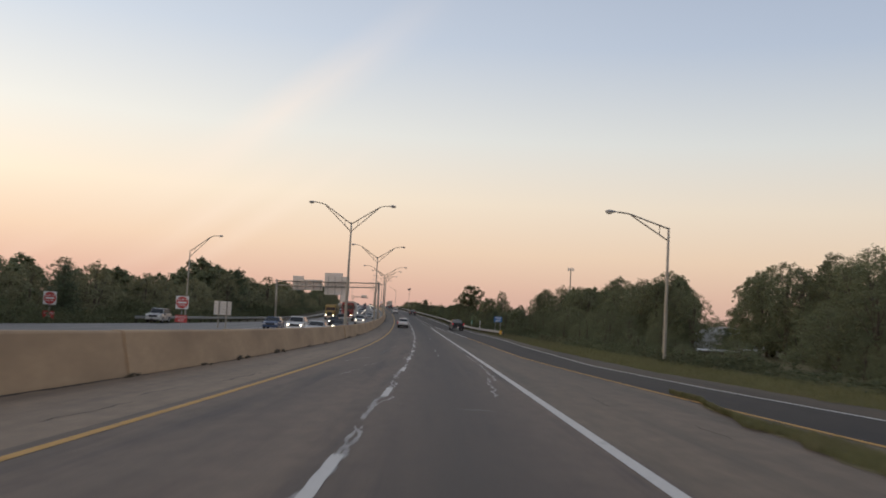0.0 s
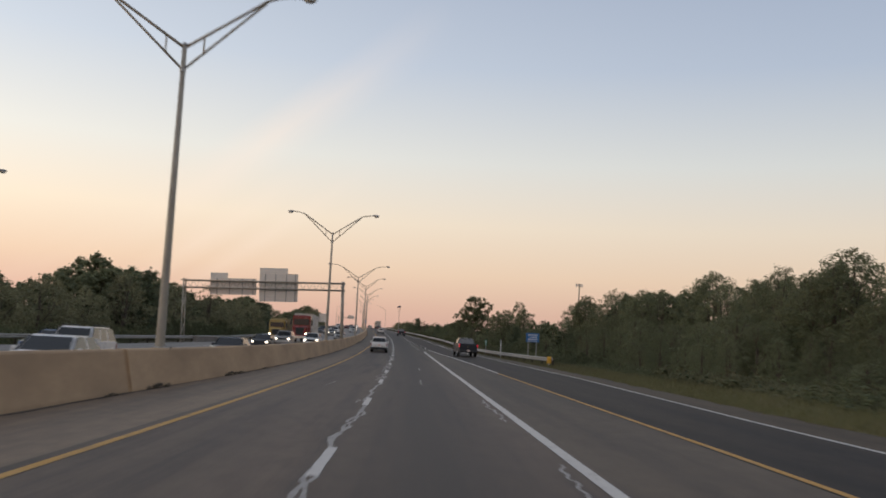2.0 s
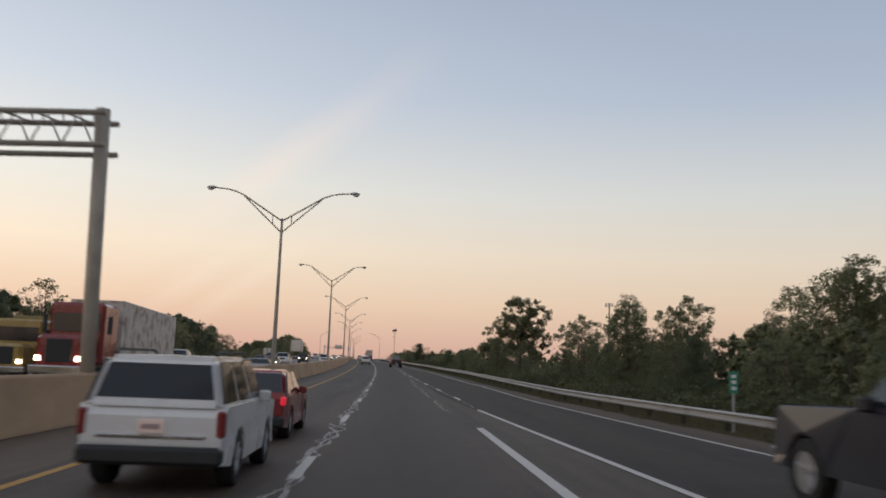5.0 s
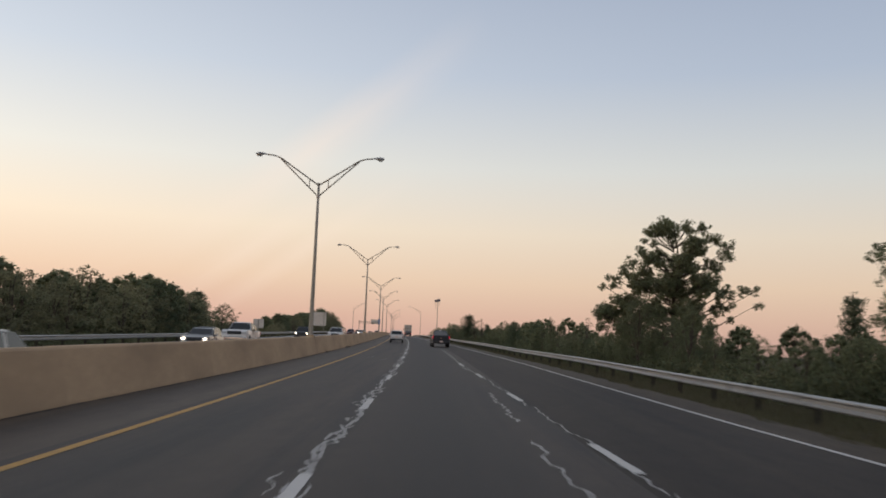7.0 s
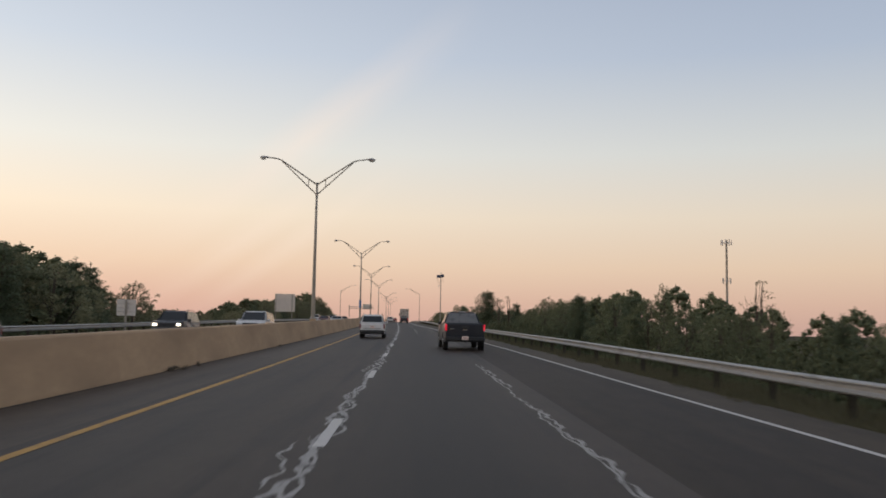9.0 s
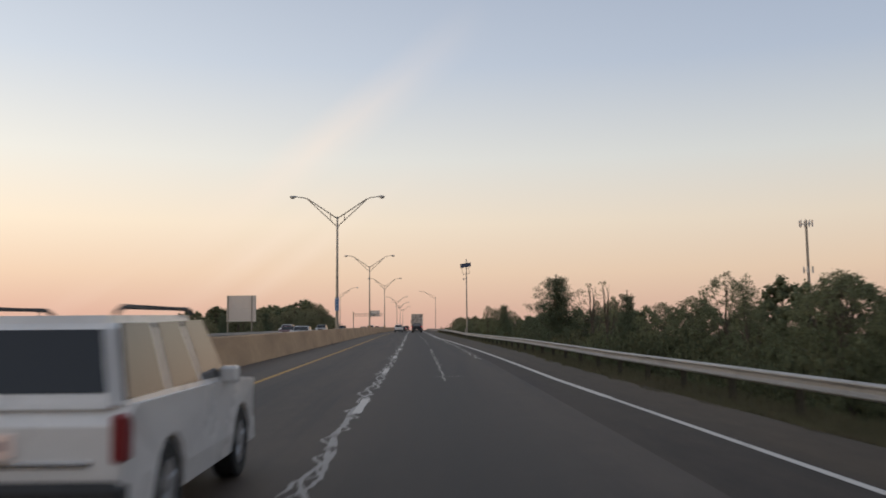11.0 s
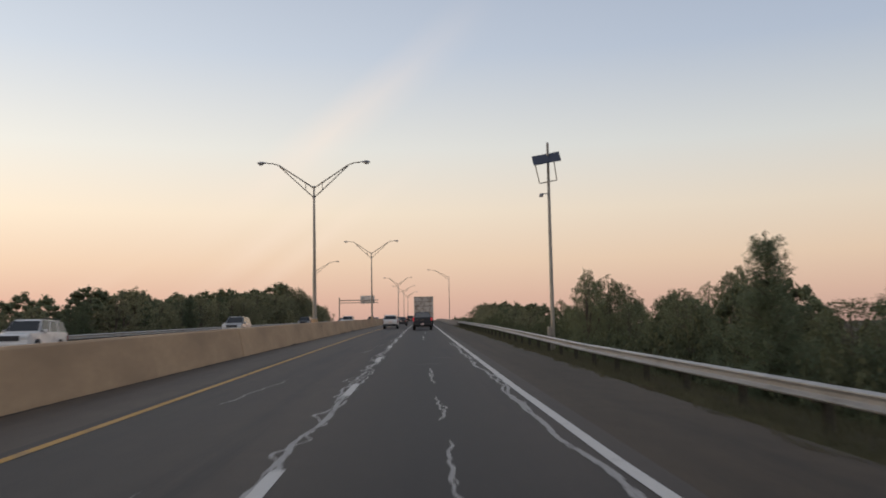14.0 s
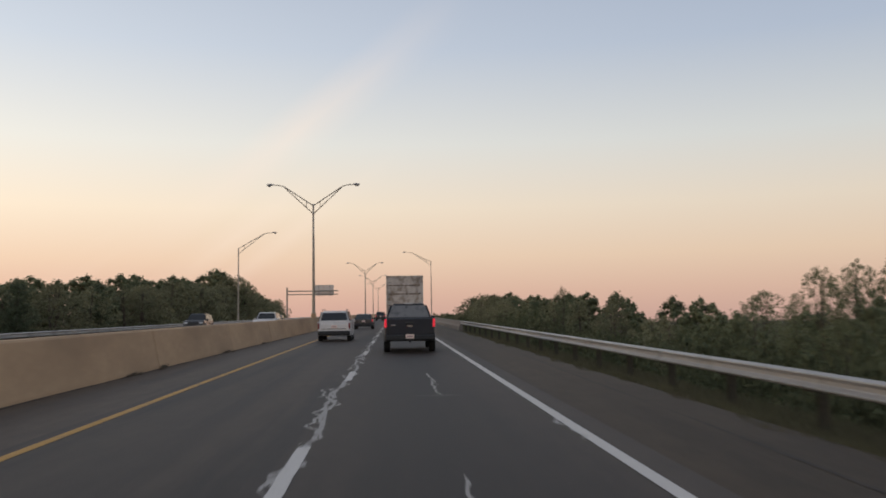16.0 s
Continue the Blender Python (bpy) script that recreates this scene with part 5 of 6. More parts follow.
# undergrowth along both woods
under = {k: bush_mass("undergrowth", k, 11, 5, h, mat) for k, h, mat in ((1, 1.7, M_SHRUB_SHADED), (2, 2.1, M_SHRUB_SHADED), (3, 1.5, M_LEAF_DRY))}
for side, s0, s1, n0, grd in (("right", -30, 760, 16.8, ground_right), ("left", -20, 780, -35.5, ground_left)):
    thing = empty("undergrowth", Matrix(), "tangled green shrubs under the roadside trees", "shrubs", kind="stuff")
    q = s0
    while q < s1:
        n = n0 + rng_t.uniform(-0.8, 0.8) + ((1.3 if q < 170 else 0) - (2.8 if q > 330 else 0) if side == "right" else 0)
        me = under[rng_t.choice((1, 1, 2, 2, 3))]
        sc = rng_t.uniform(0.8, 1.15) * (1.7 if side == "left" and q < 280 else 0.75 if side == "right" and 50 < q < 108 else 0.42 if side == "right" and q < 150 else 1.35 if side == "right" and 185 < q < 330 else 1.75 if side == "right" and q >= 330 else 1.0)
        piece("shrubs", me, thing, stand(q, n, grd(q, n) - 0.15, 180 * rng_t.randint(0, 1)) @ Matrix.Diagonal((1.1, 1, sc, 1)))
        q += 9.0
# the early wood on the right stands further back, with a gap where the greenhouse shows
TALL_WOOD = table([(0, 8.6), (60, 9.2), (98, 9.4), (104, 7.6), (124, 7.2), (130, 10.2), (136, 9.4), (143, 10.1), (151, 9.4), (158, 9.9), (166, 10.8), (173, 9.3), (180, 9.5), (187, 10.6), (197, 9.9), (205, 8.2), (214, 5.6)])
rng_w = random.Random(41)
q = 12.0
while q < 213:
    for row in (0, 1):
        p = q + rng_w.uniform(-1.2, 1.2)
        n = (37.5 if p < 104 else 36.0 if p < 140 else 37.3 if p < 168 else 32.5 if p < 194 else 30.5) + rng_w.uniform(-1.2, 1.2) + 6.0 * row
        top = TALL_WOOD(p) * rng_w.uniform(0.85, 1.01)
        kind = rng_w.choice("abgagbcd" if row == 0 else "YZ")
        if 102 < p < (126 if row == 0 else 142):
            continue
        place(row, kind, p, n, top, ground_right(p, n) - 0.1, 1.1 if kind in "abg" else 0.95)
    q += 4.4
# one broad middle layer, lower than the crowns behind it
q = 20.0
while q < 212:
    if not 66 < q < 126:
        n = 29 + rng_w.uniform(-1.5, 1.5)
        place(1, rng_w.choice("ab"), q, n, rng_w.uniform(3.6, 5.2), ground_right(q, n) - 0.1, 1.5)
    q += 4.5
plant("f", 112.6, 39.4, 2.0, ground_right(113, 39.4) - 0.1, "trees by the greenhouse", 1.7)
for k, p in enumerate((60, 64, 69, 73, 78, 82, 87, 91, 96, 100)):   # low thicket before the greenhouse
    n = 21.5 + 1.3 * math.sin(k * 2.1)
    plant("abg"[k % 3], p, n, 0.95 + 0.35 * math.sin(k * 1.7), ground_right(p, n) - 0.1, "trees by the greenhouse", 2.4)
for kind, p, n, top in (("a", 117.5, 36.6, 6.8), ("g", 122.5, 36.0, 7.4), ("a", 126.5, 35.5, 8.6), ("b", 121.0, 34.0, 5.2), ("g", 127.5, 34.2, 8.8), ("b", 130.5, 33.5, 8.0), ("b", 120.0, 34.8, 6.0), ("g", 118.6, 33.4, 4.8)):
    plant(kind, p, n, top, ground_right(p, n) - 0.1, "trees by the greenhouse", 1.1)
for kind, p, n, top, wide in (("b", 508.5, 24.5, 2.5, 1.1), ("g", 470.5, 16.5, 4.2, 0.8), ("b", 537, 51, 7.4, 0.75), ("a", 545, 50, 6.0, 0.9)):
    plant(kind, p, n, top, ground_right(p, n) - 0.1, "trees beside the guardrail", wide)
for p in range(170, 270, 9):   # trees far behind the greenhouse
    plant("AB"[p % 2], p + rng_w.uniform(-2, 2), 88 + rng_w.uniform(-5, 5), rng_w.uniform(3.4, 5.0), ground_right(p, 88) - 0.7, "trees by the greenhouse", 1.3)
for ob in list(PROTO.values()):
    for o in (*ob.children_recursive, ob):
        bpy.data.objects.remove(o)

# ---- vehicles ----
M_GLASS = material("car_glass", (0.02, 0.022, 0.025), 0.06, grain=0.02, bump=0)
M_TYRE = material("tyre_rubber", (0.018, 0.018, 0.018), 0.85, grain=0.2, size=20, bump=0.2)
M_RIM = material("wheel_rim", (0.45, 0.45, 0.46), 0.35, 0.7, grain=0.05, bump=0)
M_TRIM = material("black_trim", (0.025, 0.025, 0.026), 0.6, grain=0.1, bump=0)
M_CHROME = material("chrome", (0.6, 0.6, 0.6), 0.15, 1.0, grain=0.02, bump=0)
M_TAIL = material("tail_lamp_lit", (0.75, 0.020, 0.045), 0.3, grain=0.02, bump=0, emit=0.55)
# pickup rear window: bright sky reflection painted as a pale base colour
M_PALE_GLASS = material("pale_car_glass", (0.20, 0.20, 0.20), 0.10, grain=0.05, size=4, wear=(0.05, 0.052, 0.055), wear_at=0.55, wear_size=2.5, bump=0)
M_TAIL_OFF = material("tail_lamp", (0.20, 0.015, 0.018), 0.3, grain=0.02, bump=0)
M_BEAM = material("headlamp_lit", (1.0, 0.85, 0.64), 0.2, grain=0.0, bump=0, emit=6.0)
M_HEADLAMP = material("headlamp_clear", (0.6, 0.6, 0.6), 0.15, grain=0.02, bump=0)
# faint emission stands in for light falling on the plate
M_PLATE = material("number_plate", (0.74, 0.57, 0.50), 0.5, grain=0.03, bump=0, emit=0.08)
M_PLATE_BAR = material("plate_bars", (0.40, 0.28, 0.27), 0.5, grain=0.03, bump=0)
M_TRAILER = material("dirty_trailer_white", (0.60, 0.54, 0.48), 0.6, grain=0.10, size=2.6, wear=(0.24, 0.17, 0.12), wear_at=0.47, wear_size=1.5, bump=0.05)
M_GRIME = material("grimy_steel", (0.22, 0.165, 0.125), 0.7, 0.2, grain=0.2, size=5, bump=0.1)
PAINTS = {}


def car_paint(name, colour, rough=0.28, metal=0.0):
    if name not in PAINTS:
        PAINTS[name] = material("paint_" + name, colour, rough, metal, grain=0.03, size=3, wear=tuple(0.75 * c + 0.012 for c in colour), wear_at=0.58, wear_size=0.9, bump=0)
        PAINTS[name].node_tree.nodes["Principled BSDF"].inputs["Coat Weight"].default_value = 0.5
    return PAINTS[name]


def wheel(parent, x, y, r, w):
    bm = bmesh.new()
    prof = [(-w / 2, r * 0.62), (-w / 2, r * 0.93), (-w / 2 * 0.8, r), (w / 2 * 0.8, r), (w / 2, r * 0.93), (w / 2, r * 0.62)]
    seg = 20
    rings = [[bm.verts.new((px_, q * math.cos(k * math.tau / seg), q * math.sin(k * math.tau / seg))) for k in range(seg)] for px_, q in prof]
    for a, b in zip(rings, rings[1:] + rings[:1]):
        for k in range(seg):
            bm.faces.new((a[k], a[(k + 1) % seg], b[(k + 1) % seg], b[k]))
    bmesh.ops.recalc_face_normals(bm, faces=bm.faces)
    wh = part("wheel", bm, M_TYRE, parent, m=pose(x, y, r), smooth=False)
    bm = bmesh.new()
    side = 1 if x > 0 else -1
    bmesh.ops.create_cone(bm, cap_ends=True, segments=20, radius1=r * 0.63, radius2=r * 0.63, depth=0.04, matrix=pose(side * w * 0.36, 0, 0, 0, 90, 0))
    for k in range(5):
        box(bm, side * w * 0.40 - 0.02, side * w * 0.40 + 0.02, -0.045, 0.045, 0, r * 0.58, 0.008, pose(0, 0, 0, k * 72, 0, 0))
    part("rim", bm, M_RIM, wh)


def side_profile(L, zb, hood, belt, ws, rear, tail, r, axles, bed=None):
    """The outline of the lower body seen from the side, with wheel arches."""
    h = L / 2
    pts = [(h - 0.02, zb + 0.12), (h, zb + 0.28), (h - 0.03, hood - 0.12), (h - 0.18, hood - 0.02), (ws, belt)]
    pts += bed or [(rear, belt)]
    pts += [(-h + 0.10, tail), (-h, tail - 0.12), (-h - 0.01, zb + 0.30), (-h + 0.04, zb + 0.05)]
    for ax in sorted(axles):
        q = r * 1.16
        for k in range(9):
            a = math.pi - math.pi * k / 8
            pts.append((ax + q * math.cos(a), max(zb, r + q * math.sin(a) * 0.98 - 0.02) if 0 < k < 8 else zb))
    pts.append((h - 0.12, zb))
    return pts


def car(kind, label, paint, m, lit="", group="traffic", category="car"):
    """A road vehicle; y is ahead. lit: 'rear' or 'front' for lamps that burn."""
    spec = {
        "sedan": dict(L=4.75, W=1.82, H=1.45, zb=0.24, hood=0.86, belt=0.93, ws=0.85, rf=0.15, rr=-1.05, rear=-1.80, tail=0.98, r=0.32),
        "suv": dict(L=4.50, W=1.83, H=1.70, zb=0.30, hood=1.00, belt=1.06, ws=0.95, rf=0.35, rr=-1.95, rear=-2.20, tail=1.04, r=0.36),
        "minivan": dict(L=5.05, W=1.96, H=1.75, zb=0.26, hood=0.98, belt=1.05, ws=1.35, rf=0.55, rr=-2.20, rear=-2.48, tail=1.02, r=0.34),
        "pickup": dict(L=5.85, W=2.01, H=1.92, zb=0.42, hood=1.22, belt=1.25, ws=0.95, rf=0.35, rr=-0.80, rear=-0.98, tail=1.32, r=0.41),
    }[kind]
    L, W, H, zb, r = (spec[k] for k in ("L", "W", "H", "zb", "r"))
    paint = car_paint(*paint)
    thing = empty({"sedan": "sedan_car", "suv": "suv_car", "minivan": "minivan_car", "pickup": "pickup_truck"}[kind], m, label, category, group)
    axles = (L / 2 - 0.92, -L / 2 + (0.95 if kind != "pickup" else 1.15))
    bed = [(spec["rear"], spec["belt"]), (spec["rear"] - 0.04, 1.30)] if kind == "pickup" else None
    prof = side_profile(L, zb, spec["hood"], spec["belt"], spec["ws"], spec["rear"], spec["tail"], r, axles, bed)
    bm = bmesh.new()
    sides = []
    for sx in (-1, 1):
        sides.append([bm.verts.new((sx * W / 2 * (0.955 if z > spec["belt"] - 0.06 else 0.975 if z < zb + 0.1 else 1.0) * (0.93 if abs(y) > L / 2 - 0.1 else 1.0), y, z)) for y, z in prof])
    a, b = sides
    n = len(prof)
    for i in range(n):
        j = (i + 1) % n
        bm.faces.new((a[i], a[j], b[j], b[i]))
    bm.faces.new(a[::-1])
    bm.faces.new(b)
    bmesh.ops.recalc_face_normals(bm, faces=bm.faces)
    edge = [e for e in bm.edges if abs(e.verts[0].co.x - e.verts[1].co.x) < 0.2 and min(e.verts[0].co.z, e.verts[1].co.z) > zb + 0.15 and abs(e.verts[0].co.x) > W * 0.4]
    bmesh.ops.bevel(bm, geom=edge, offset=0.085, segments=3, affect="EDGES", clamp_overlap=True)
    bmesh.ops.triangulate(bm, faces=[f for f in bm.faces if len(f.verts) > 4])
    part("body", bm, paint, thing)
    # greenhouse
    bt, rw = W * 0.93 / 2, W * (0.70 if kind == "pickup" else 0.77) / 2
    low = spec["belt"] - 0.03
    corners = [(spec["ws"], low, bt), (spec["rf"], H - 0.03, rw), (spec["rr"], H - 0.05, rw), (spec["rear"], low, bt)]
    bm = bmesh.new()
    va = [bm.verts.new((-w, y, z)) for y, z, w in corners]
    vb = [bm.verts.new((w, y, z)) for y, z, w in corners]
    for i in range(4):
        j = (i + 1) % 4
        bm.faces.new((va[i], va[j], vb[j], vb[i]))
    bm.faces.new(va[::-1])
    bm.faces.new(vb)
    bmesh.ops.recalc_face_normals(bm, faces=bm.faces)
    bmesh.ops.bevel(bm, geom=[e for e in bm.edges if max(e.verts[0].co.z, e.verts[1].co.z) > low + 0.1], offset=0.10, segments=3, affect="EDGES", clamp_overlap=True)
    part("cabin", bm, paint, thing)

    def pane(name, quad, inset=0.11):
        q = [Vector(p) for p in quad]
        c = sum(q, Vector()) / 4
        nrm = (q[1] - q[0]).cross(q[3] - q[0]).normalized()
        if nrm.dot(c - Vector((0, (spec["ws"] + spec["rear"]) / 2, 1.0))) < 0:
            nrm = -nrm
        bm = bmesh.new()
        inn = []
        for k in range(4):
            e1, e2 = (q[(k + 1) % 4] - q[k]).normalized(), (q[k - 1] - q[k]).normalized()
            inn.append(q[k] + (e1 + e2) * inset)
        f0 = [bm.verts.new(p + nrm * 0.006) for p in inn]
        f1 = [bm.verts.new(p - nrm * 0.02) for p in inn]
        bm.faces.new(f0)
        bm.faces.new(f1[::-1])
        for k in range(4):
            bm.faces.new((f0[k], f0[(k + 1) % 4], f1[(k + 1) % 4], f1[k]))
        bmesh.ops.recalc_face_normals(bm, faces=bm.faces)
        part(name, bm, M_PALE_GLASS if kind == "pickup" and name == "rear_window" else M_GLASS, thing)

    P = lambda i, s: (s * corners[i][2], corners[i][0], corners[i][1])
    pane("windscreen", (P(0, -1), P(0, 1), P(1, 1), P(1, -1)))
    pane("rear_window", (P(3, -1), P(3, 1), P(2, 1), P(2, -1)), 0.075 if kind == "pickup" else 0.11)
    for s in (-1, 1):
        cuts = 2 if kind in ("sedan", "pickup") else 3
        lo = [Vector(P(0, s)).lerp(Vector(P(3, s)), k / cuts) for k in range(cuts + 1)]
        hi = [Vector(P(1, s)).lerp(Vector(P(2, s)), k / cuts) for k in range(cuts + 1)]
        for k in range(cuts):
            pane("side_window", (lo[k], lo[k + 1], hi[k + 1], hi[k]), 0.06)
        bm = bmesh.new()
        box(bm, s * (W / 2 + 0.02) - 0.09, s * (W / 2 + 0.02) + 0.09, spec["ws"] - 0.42, spec["ws"] - 0.28, low - 0.02, low + 0.15, 0.03)
        part("mirror", bm, paint if kind != "pickup" else M_TRIM, thing)
        for ax in axles:
            wheel(thing, s * (W / 2 - 0.13), ax, r, 0.24)
    # nose: lamps, grille, bumper
    h = L / 2
    for s in (-1, 1):
        bm = bmesh.new()
        half = 0.11 if lit == "front" else 0.17
        box(bm, s * W * 0.37 - half, s * W * 0.37 + half, h - 0.16, h + 0.015, spec["hood"] - 0.29, spec["hood"] - 0.15, 0.03)
        part("headlamp", bm, M_BEAM if lit == "front" else M_HEADLAMP, thing)
        bm = bmesh.new()
        tall = kind in ("suv", "minivan", "pickup")
        z0, z1 = (spec["tail"] - 0.36, spec["tail"] - 0.04) if tall else (spec["tail"] - 0.26, spec["tail"] - 0.08)
        box(bm, s * W * 0.452 - 0.05, s * W * 0.452 + 0.05, -h - 0.025, -h + 0.16, z0, z1, 0.025)
        part("tail_lamp", bm, M_TAIL if lit == "rear" else M_TAIL_OFF, thing)
    bm = bmesh.new()
    box(bm, -W * 0.26, W * 0.26, h - 0.1, h + 0.02, spec["hood"] - 0.36, spec["hood"] - 0.12, 0.02)
    part("grille", bm, M_TRIM, thing)
    bm = bmesh.new()
    box(bm, -W * 0.47, W * 0.47, h - 0.14, h + 0.06, zb + 0.05, zb + 0.26, 0.05)
    part("front_bumper", bm, paint if kind != "pickup" else M_CHROME, thing)
    bm = bmesh.new()
    box(bm, -W * 0.475, W * 0.475, -h - 0.09, -h + 0.14, zb + 0.04, zb + 0.27, 0.05)
    part("rear_bumper", bm, M_TRIM, thing, "dark rear bumper")
    pz = zb + (0.12 if kind == "pickup" else 0.42)
    bm = bmesh.new()
    box(bm, -0.155, 0.155, -h - 0.115 if kind == "pickup" else -h - 0.035, -h - 0.02, pz, pz + 0.16, 0.006)
    pl = part("number_plate", bm, M_PLATE, thing)
    bm = bmesh.new()
    yb = -h - 0.121 if kind == "pickup" else -h - 0.041
    box(bm, -0.11, 0.11, yb, yb + 0.004, pz + 0.05, pz + 0.11)
    part("plate_bar", bm, M_PLATE_BAR, pl)
    if kind == "pickup":   # open bed with its liner, tailgate seam and handle
        bm = bmesh.new()
        box(bm, -W * 0.42, W * 0.42, -h + 0.12, spec["rear"] - 0.12, 1.325, 1.345, 0.005)
        part("bed_cover", bm, M_TRIM, thing, "black bed cover")
        bm = bmesh.new()
        box(bm, -0.16, 0.16, -h - 0.03, -h, 1.10, 1.17, 0.01)
        part("tailgate_handle", bm, M_TRIM, thing)
        bm = bmesh.new()
        box(bm, -0.11, 0.11, -h - 0.022, -h, 0.97, 1.05, 0.01)
        part("badge", bm, M_CHROME, thing)
        bm = bmesh.new()
        box(bm, -0.72, -0.52, -h - 0.018, -h, 1.02, 1.07, 0.006)
        part("name_badge", bm, M_CHROME, thing)
        bm = bmesh.new()
        box(bm, -0.17, 0.17, spec["rr"] - 0.09, spec["rr"] + 0.05, H - 0.065, H - 0.02, 0.012)
        part("high_brake_lamp", bm, M_HEADLAMP, thing, "pale lamp over the rear window")
        bm = bmesh.new()
        box(bm, -W * 0.44, W * 0.44, -h - 0.013, -h + 0.01, 0.74, 1.28, 0.03)
        part("tailgate", bm, paint, thing)
        bm = bmesh.new()
        box(bm, -0.04, 0.04, -h - 0.25, -h - 0.05, 0.40, 0.48, 0.01)
        part("tow_hitch", bm, M_TRIM, thing)
    if kind in ("suv", "minivan"):
        for s in (-1, 1):
            bm = bmesh.new()
            tube(bm, [(s * (rw - 0.06), spec["rf"] - 0.1, H - 0.02), (s * (rw - 0.06), spec["rf"] - 0.25, H + 0.02), (s * (rw - 0.06), spec["rr"] + 0.3, H + 0.015), (s * (rw - 0.06), spec["rr"] + 0.15, H - 0.03)], 0.02, 6)
            part("roof_rail", bm, M_TRIM, thing)
        bm = bmesh.new()
        box(bm, -W * 0.36, W * 0.36, -h - 0.03, -h, zb + 0.36, zb + 0.40, 0.008)
        part("tailgate_trim", bm, M_CHROME, thing)
    return thing


WHITE, SILVER, BLACK, RED, MAROON, BLUE, GREY, DARK = (("white", (0.70, 0.68, 0.66)), ("silver", (0.42, 0.41, 0.40), 0.3, 0.5), ("black", (0.009, 0.011, 0.019), 0.45), ("red", (0.22, 0.02, 0.02)), ("maroon", (0.12, 0.025, 0.03)), ("blue", (0.06, 0.09, 0.16)), ("grey", (0.16, 0.16, 0.165), 0.3, 0.4), ("dark", (0.035, 0.036, 0.04)))
car("pickup", "black pickup truck with lit tail lamps on the motorway lane", BLACK, on_road(490, 1.68), "rear", category="pickup truck")
car("suv", "white SUV with dark rear window in the passing lane", WHITE, on_road(320, -1.65), category="suv")
car("suv", "white SUV with dark rear window in the passing lane", WHITE, on_road(504, -2.15), category="suv")
car("suv", "white SUV with dark rear window in the passing lane", WHITE, on_road(157, -1.55), category="suv")
car("pickup", "black pickup truck with lit tail lamps on the slip road", BLACK, on_road(152.5, 7.45, 0, 2.5), "rear", category="pickup truck")
car("pickup", "black pickup truck with lit tail lamps in the merging lane", BLACK, on_road(300.5, 3.55, 0, 1.2), "rear", category="pickup truck")
car("sedan", "dark red sedan in the passing lane", RED, on_road(164.5, -1.7), "rear")
car("sedan", "dark sedan with lit tail lamps in the passing lane", DARK, on_road(538, -1.75), "rear")
car("suv", "small dark SUV far ahead in the passing lane", DARK, on_road(620, -1.7), "rear", category="suv")
for kind, words, paint, s, n in (
        ("suv", "silver SUV leaving on the opposite exit lane", SILVER, 105, -29.5), ("suv", "white SUV with lit headlamps in the opposite lanes", WHITE, 97, -12.6),
        ("sedan", "blue sedan in the opposite lanes", BLUE, 104, -16.2), ("sedan", "dark sedan with lit headlamps in the opposite lanes", DARK, 112, -9.2),
        ("sedan", "white sedan behind the median barrier", WHITE, 86, -9.3), ("sedan", "pale sedan behind the median barrier", SILVER, 219, -9.4),
        ("minivan", "silver minivan with lit headlamps in the opposite lanes", SILVER, 166, -12.9), ("suv", "white SUV with lit headlamps in the opposite lanes", WHITE, 163.5, -9.4),
        ("sedan", "black sedan with lit headlamps in the opposite lanes", BLACK, 148, -12.8), ("pickup", "white pickup truck in the opposite outer lane", WHITE, 222, -16.8),
        ("sedan", "silver sedan with lit headlamps in the opposite lanes", SILVER, 256, -12.9), ("pickup", "white pickup truck in the opposite lanes", WHITE, 268, -12.8),
        ("minivan", "dark minivan in the opposite outer lane", GREY, 290, -16.8), ("sedan", "grey sedan behind the median barrier", GREY, 272, -16.4),
        ("suv", "dark SUV with lit headlamps in the opposite lanes", DARK, 309, -13.0), ("minivan", "white minivan in the opposite lanes", WHITE, 317, -9.6),
        ("sedan", "white sedan with lit headlamps in the opposite lanes", WHITE, 397, -9.8), ("sedan", "maroon sedan in the opposite lanes", MAROON, 412, -13.0),
        ("suv", "white SUV in the opposite outer lane", WHITE, 438, -16.8), ("minivan", "pale minivan behind the median barrier", SILVER, 484, -16.6),
        ("suv", "dark SUV in the opposite outer lane", DARK, 536, -16.8), ("suv", "white SUV with lit headlamps in the opposite lanes", WHITE, 528, -9.4),
        ("sedan", "small grey sedan in the opposite lanes", GREY, 560, -13.0), ("sedan", "white sedan with lit headlamps far off in the opposite lanes", WHITE, 600, -9.4),
        ("suv", "dark SUV with lit headlamps far off in the opposite lanes", DARK, 640, -12.8)):
    car(kind, words, paint, on_road(s, n, 0.0, 180), "front" if "lit" in words else "", "oncoming traffic", {"sedan": "car", "suv": "suv", "minivan": "minivan", "pickup": "pickup truck"}[kind])


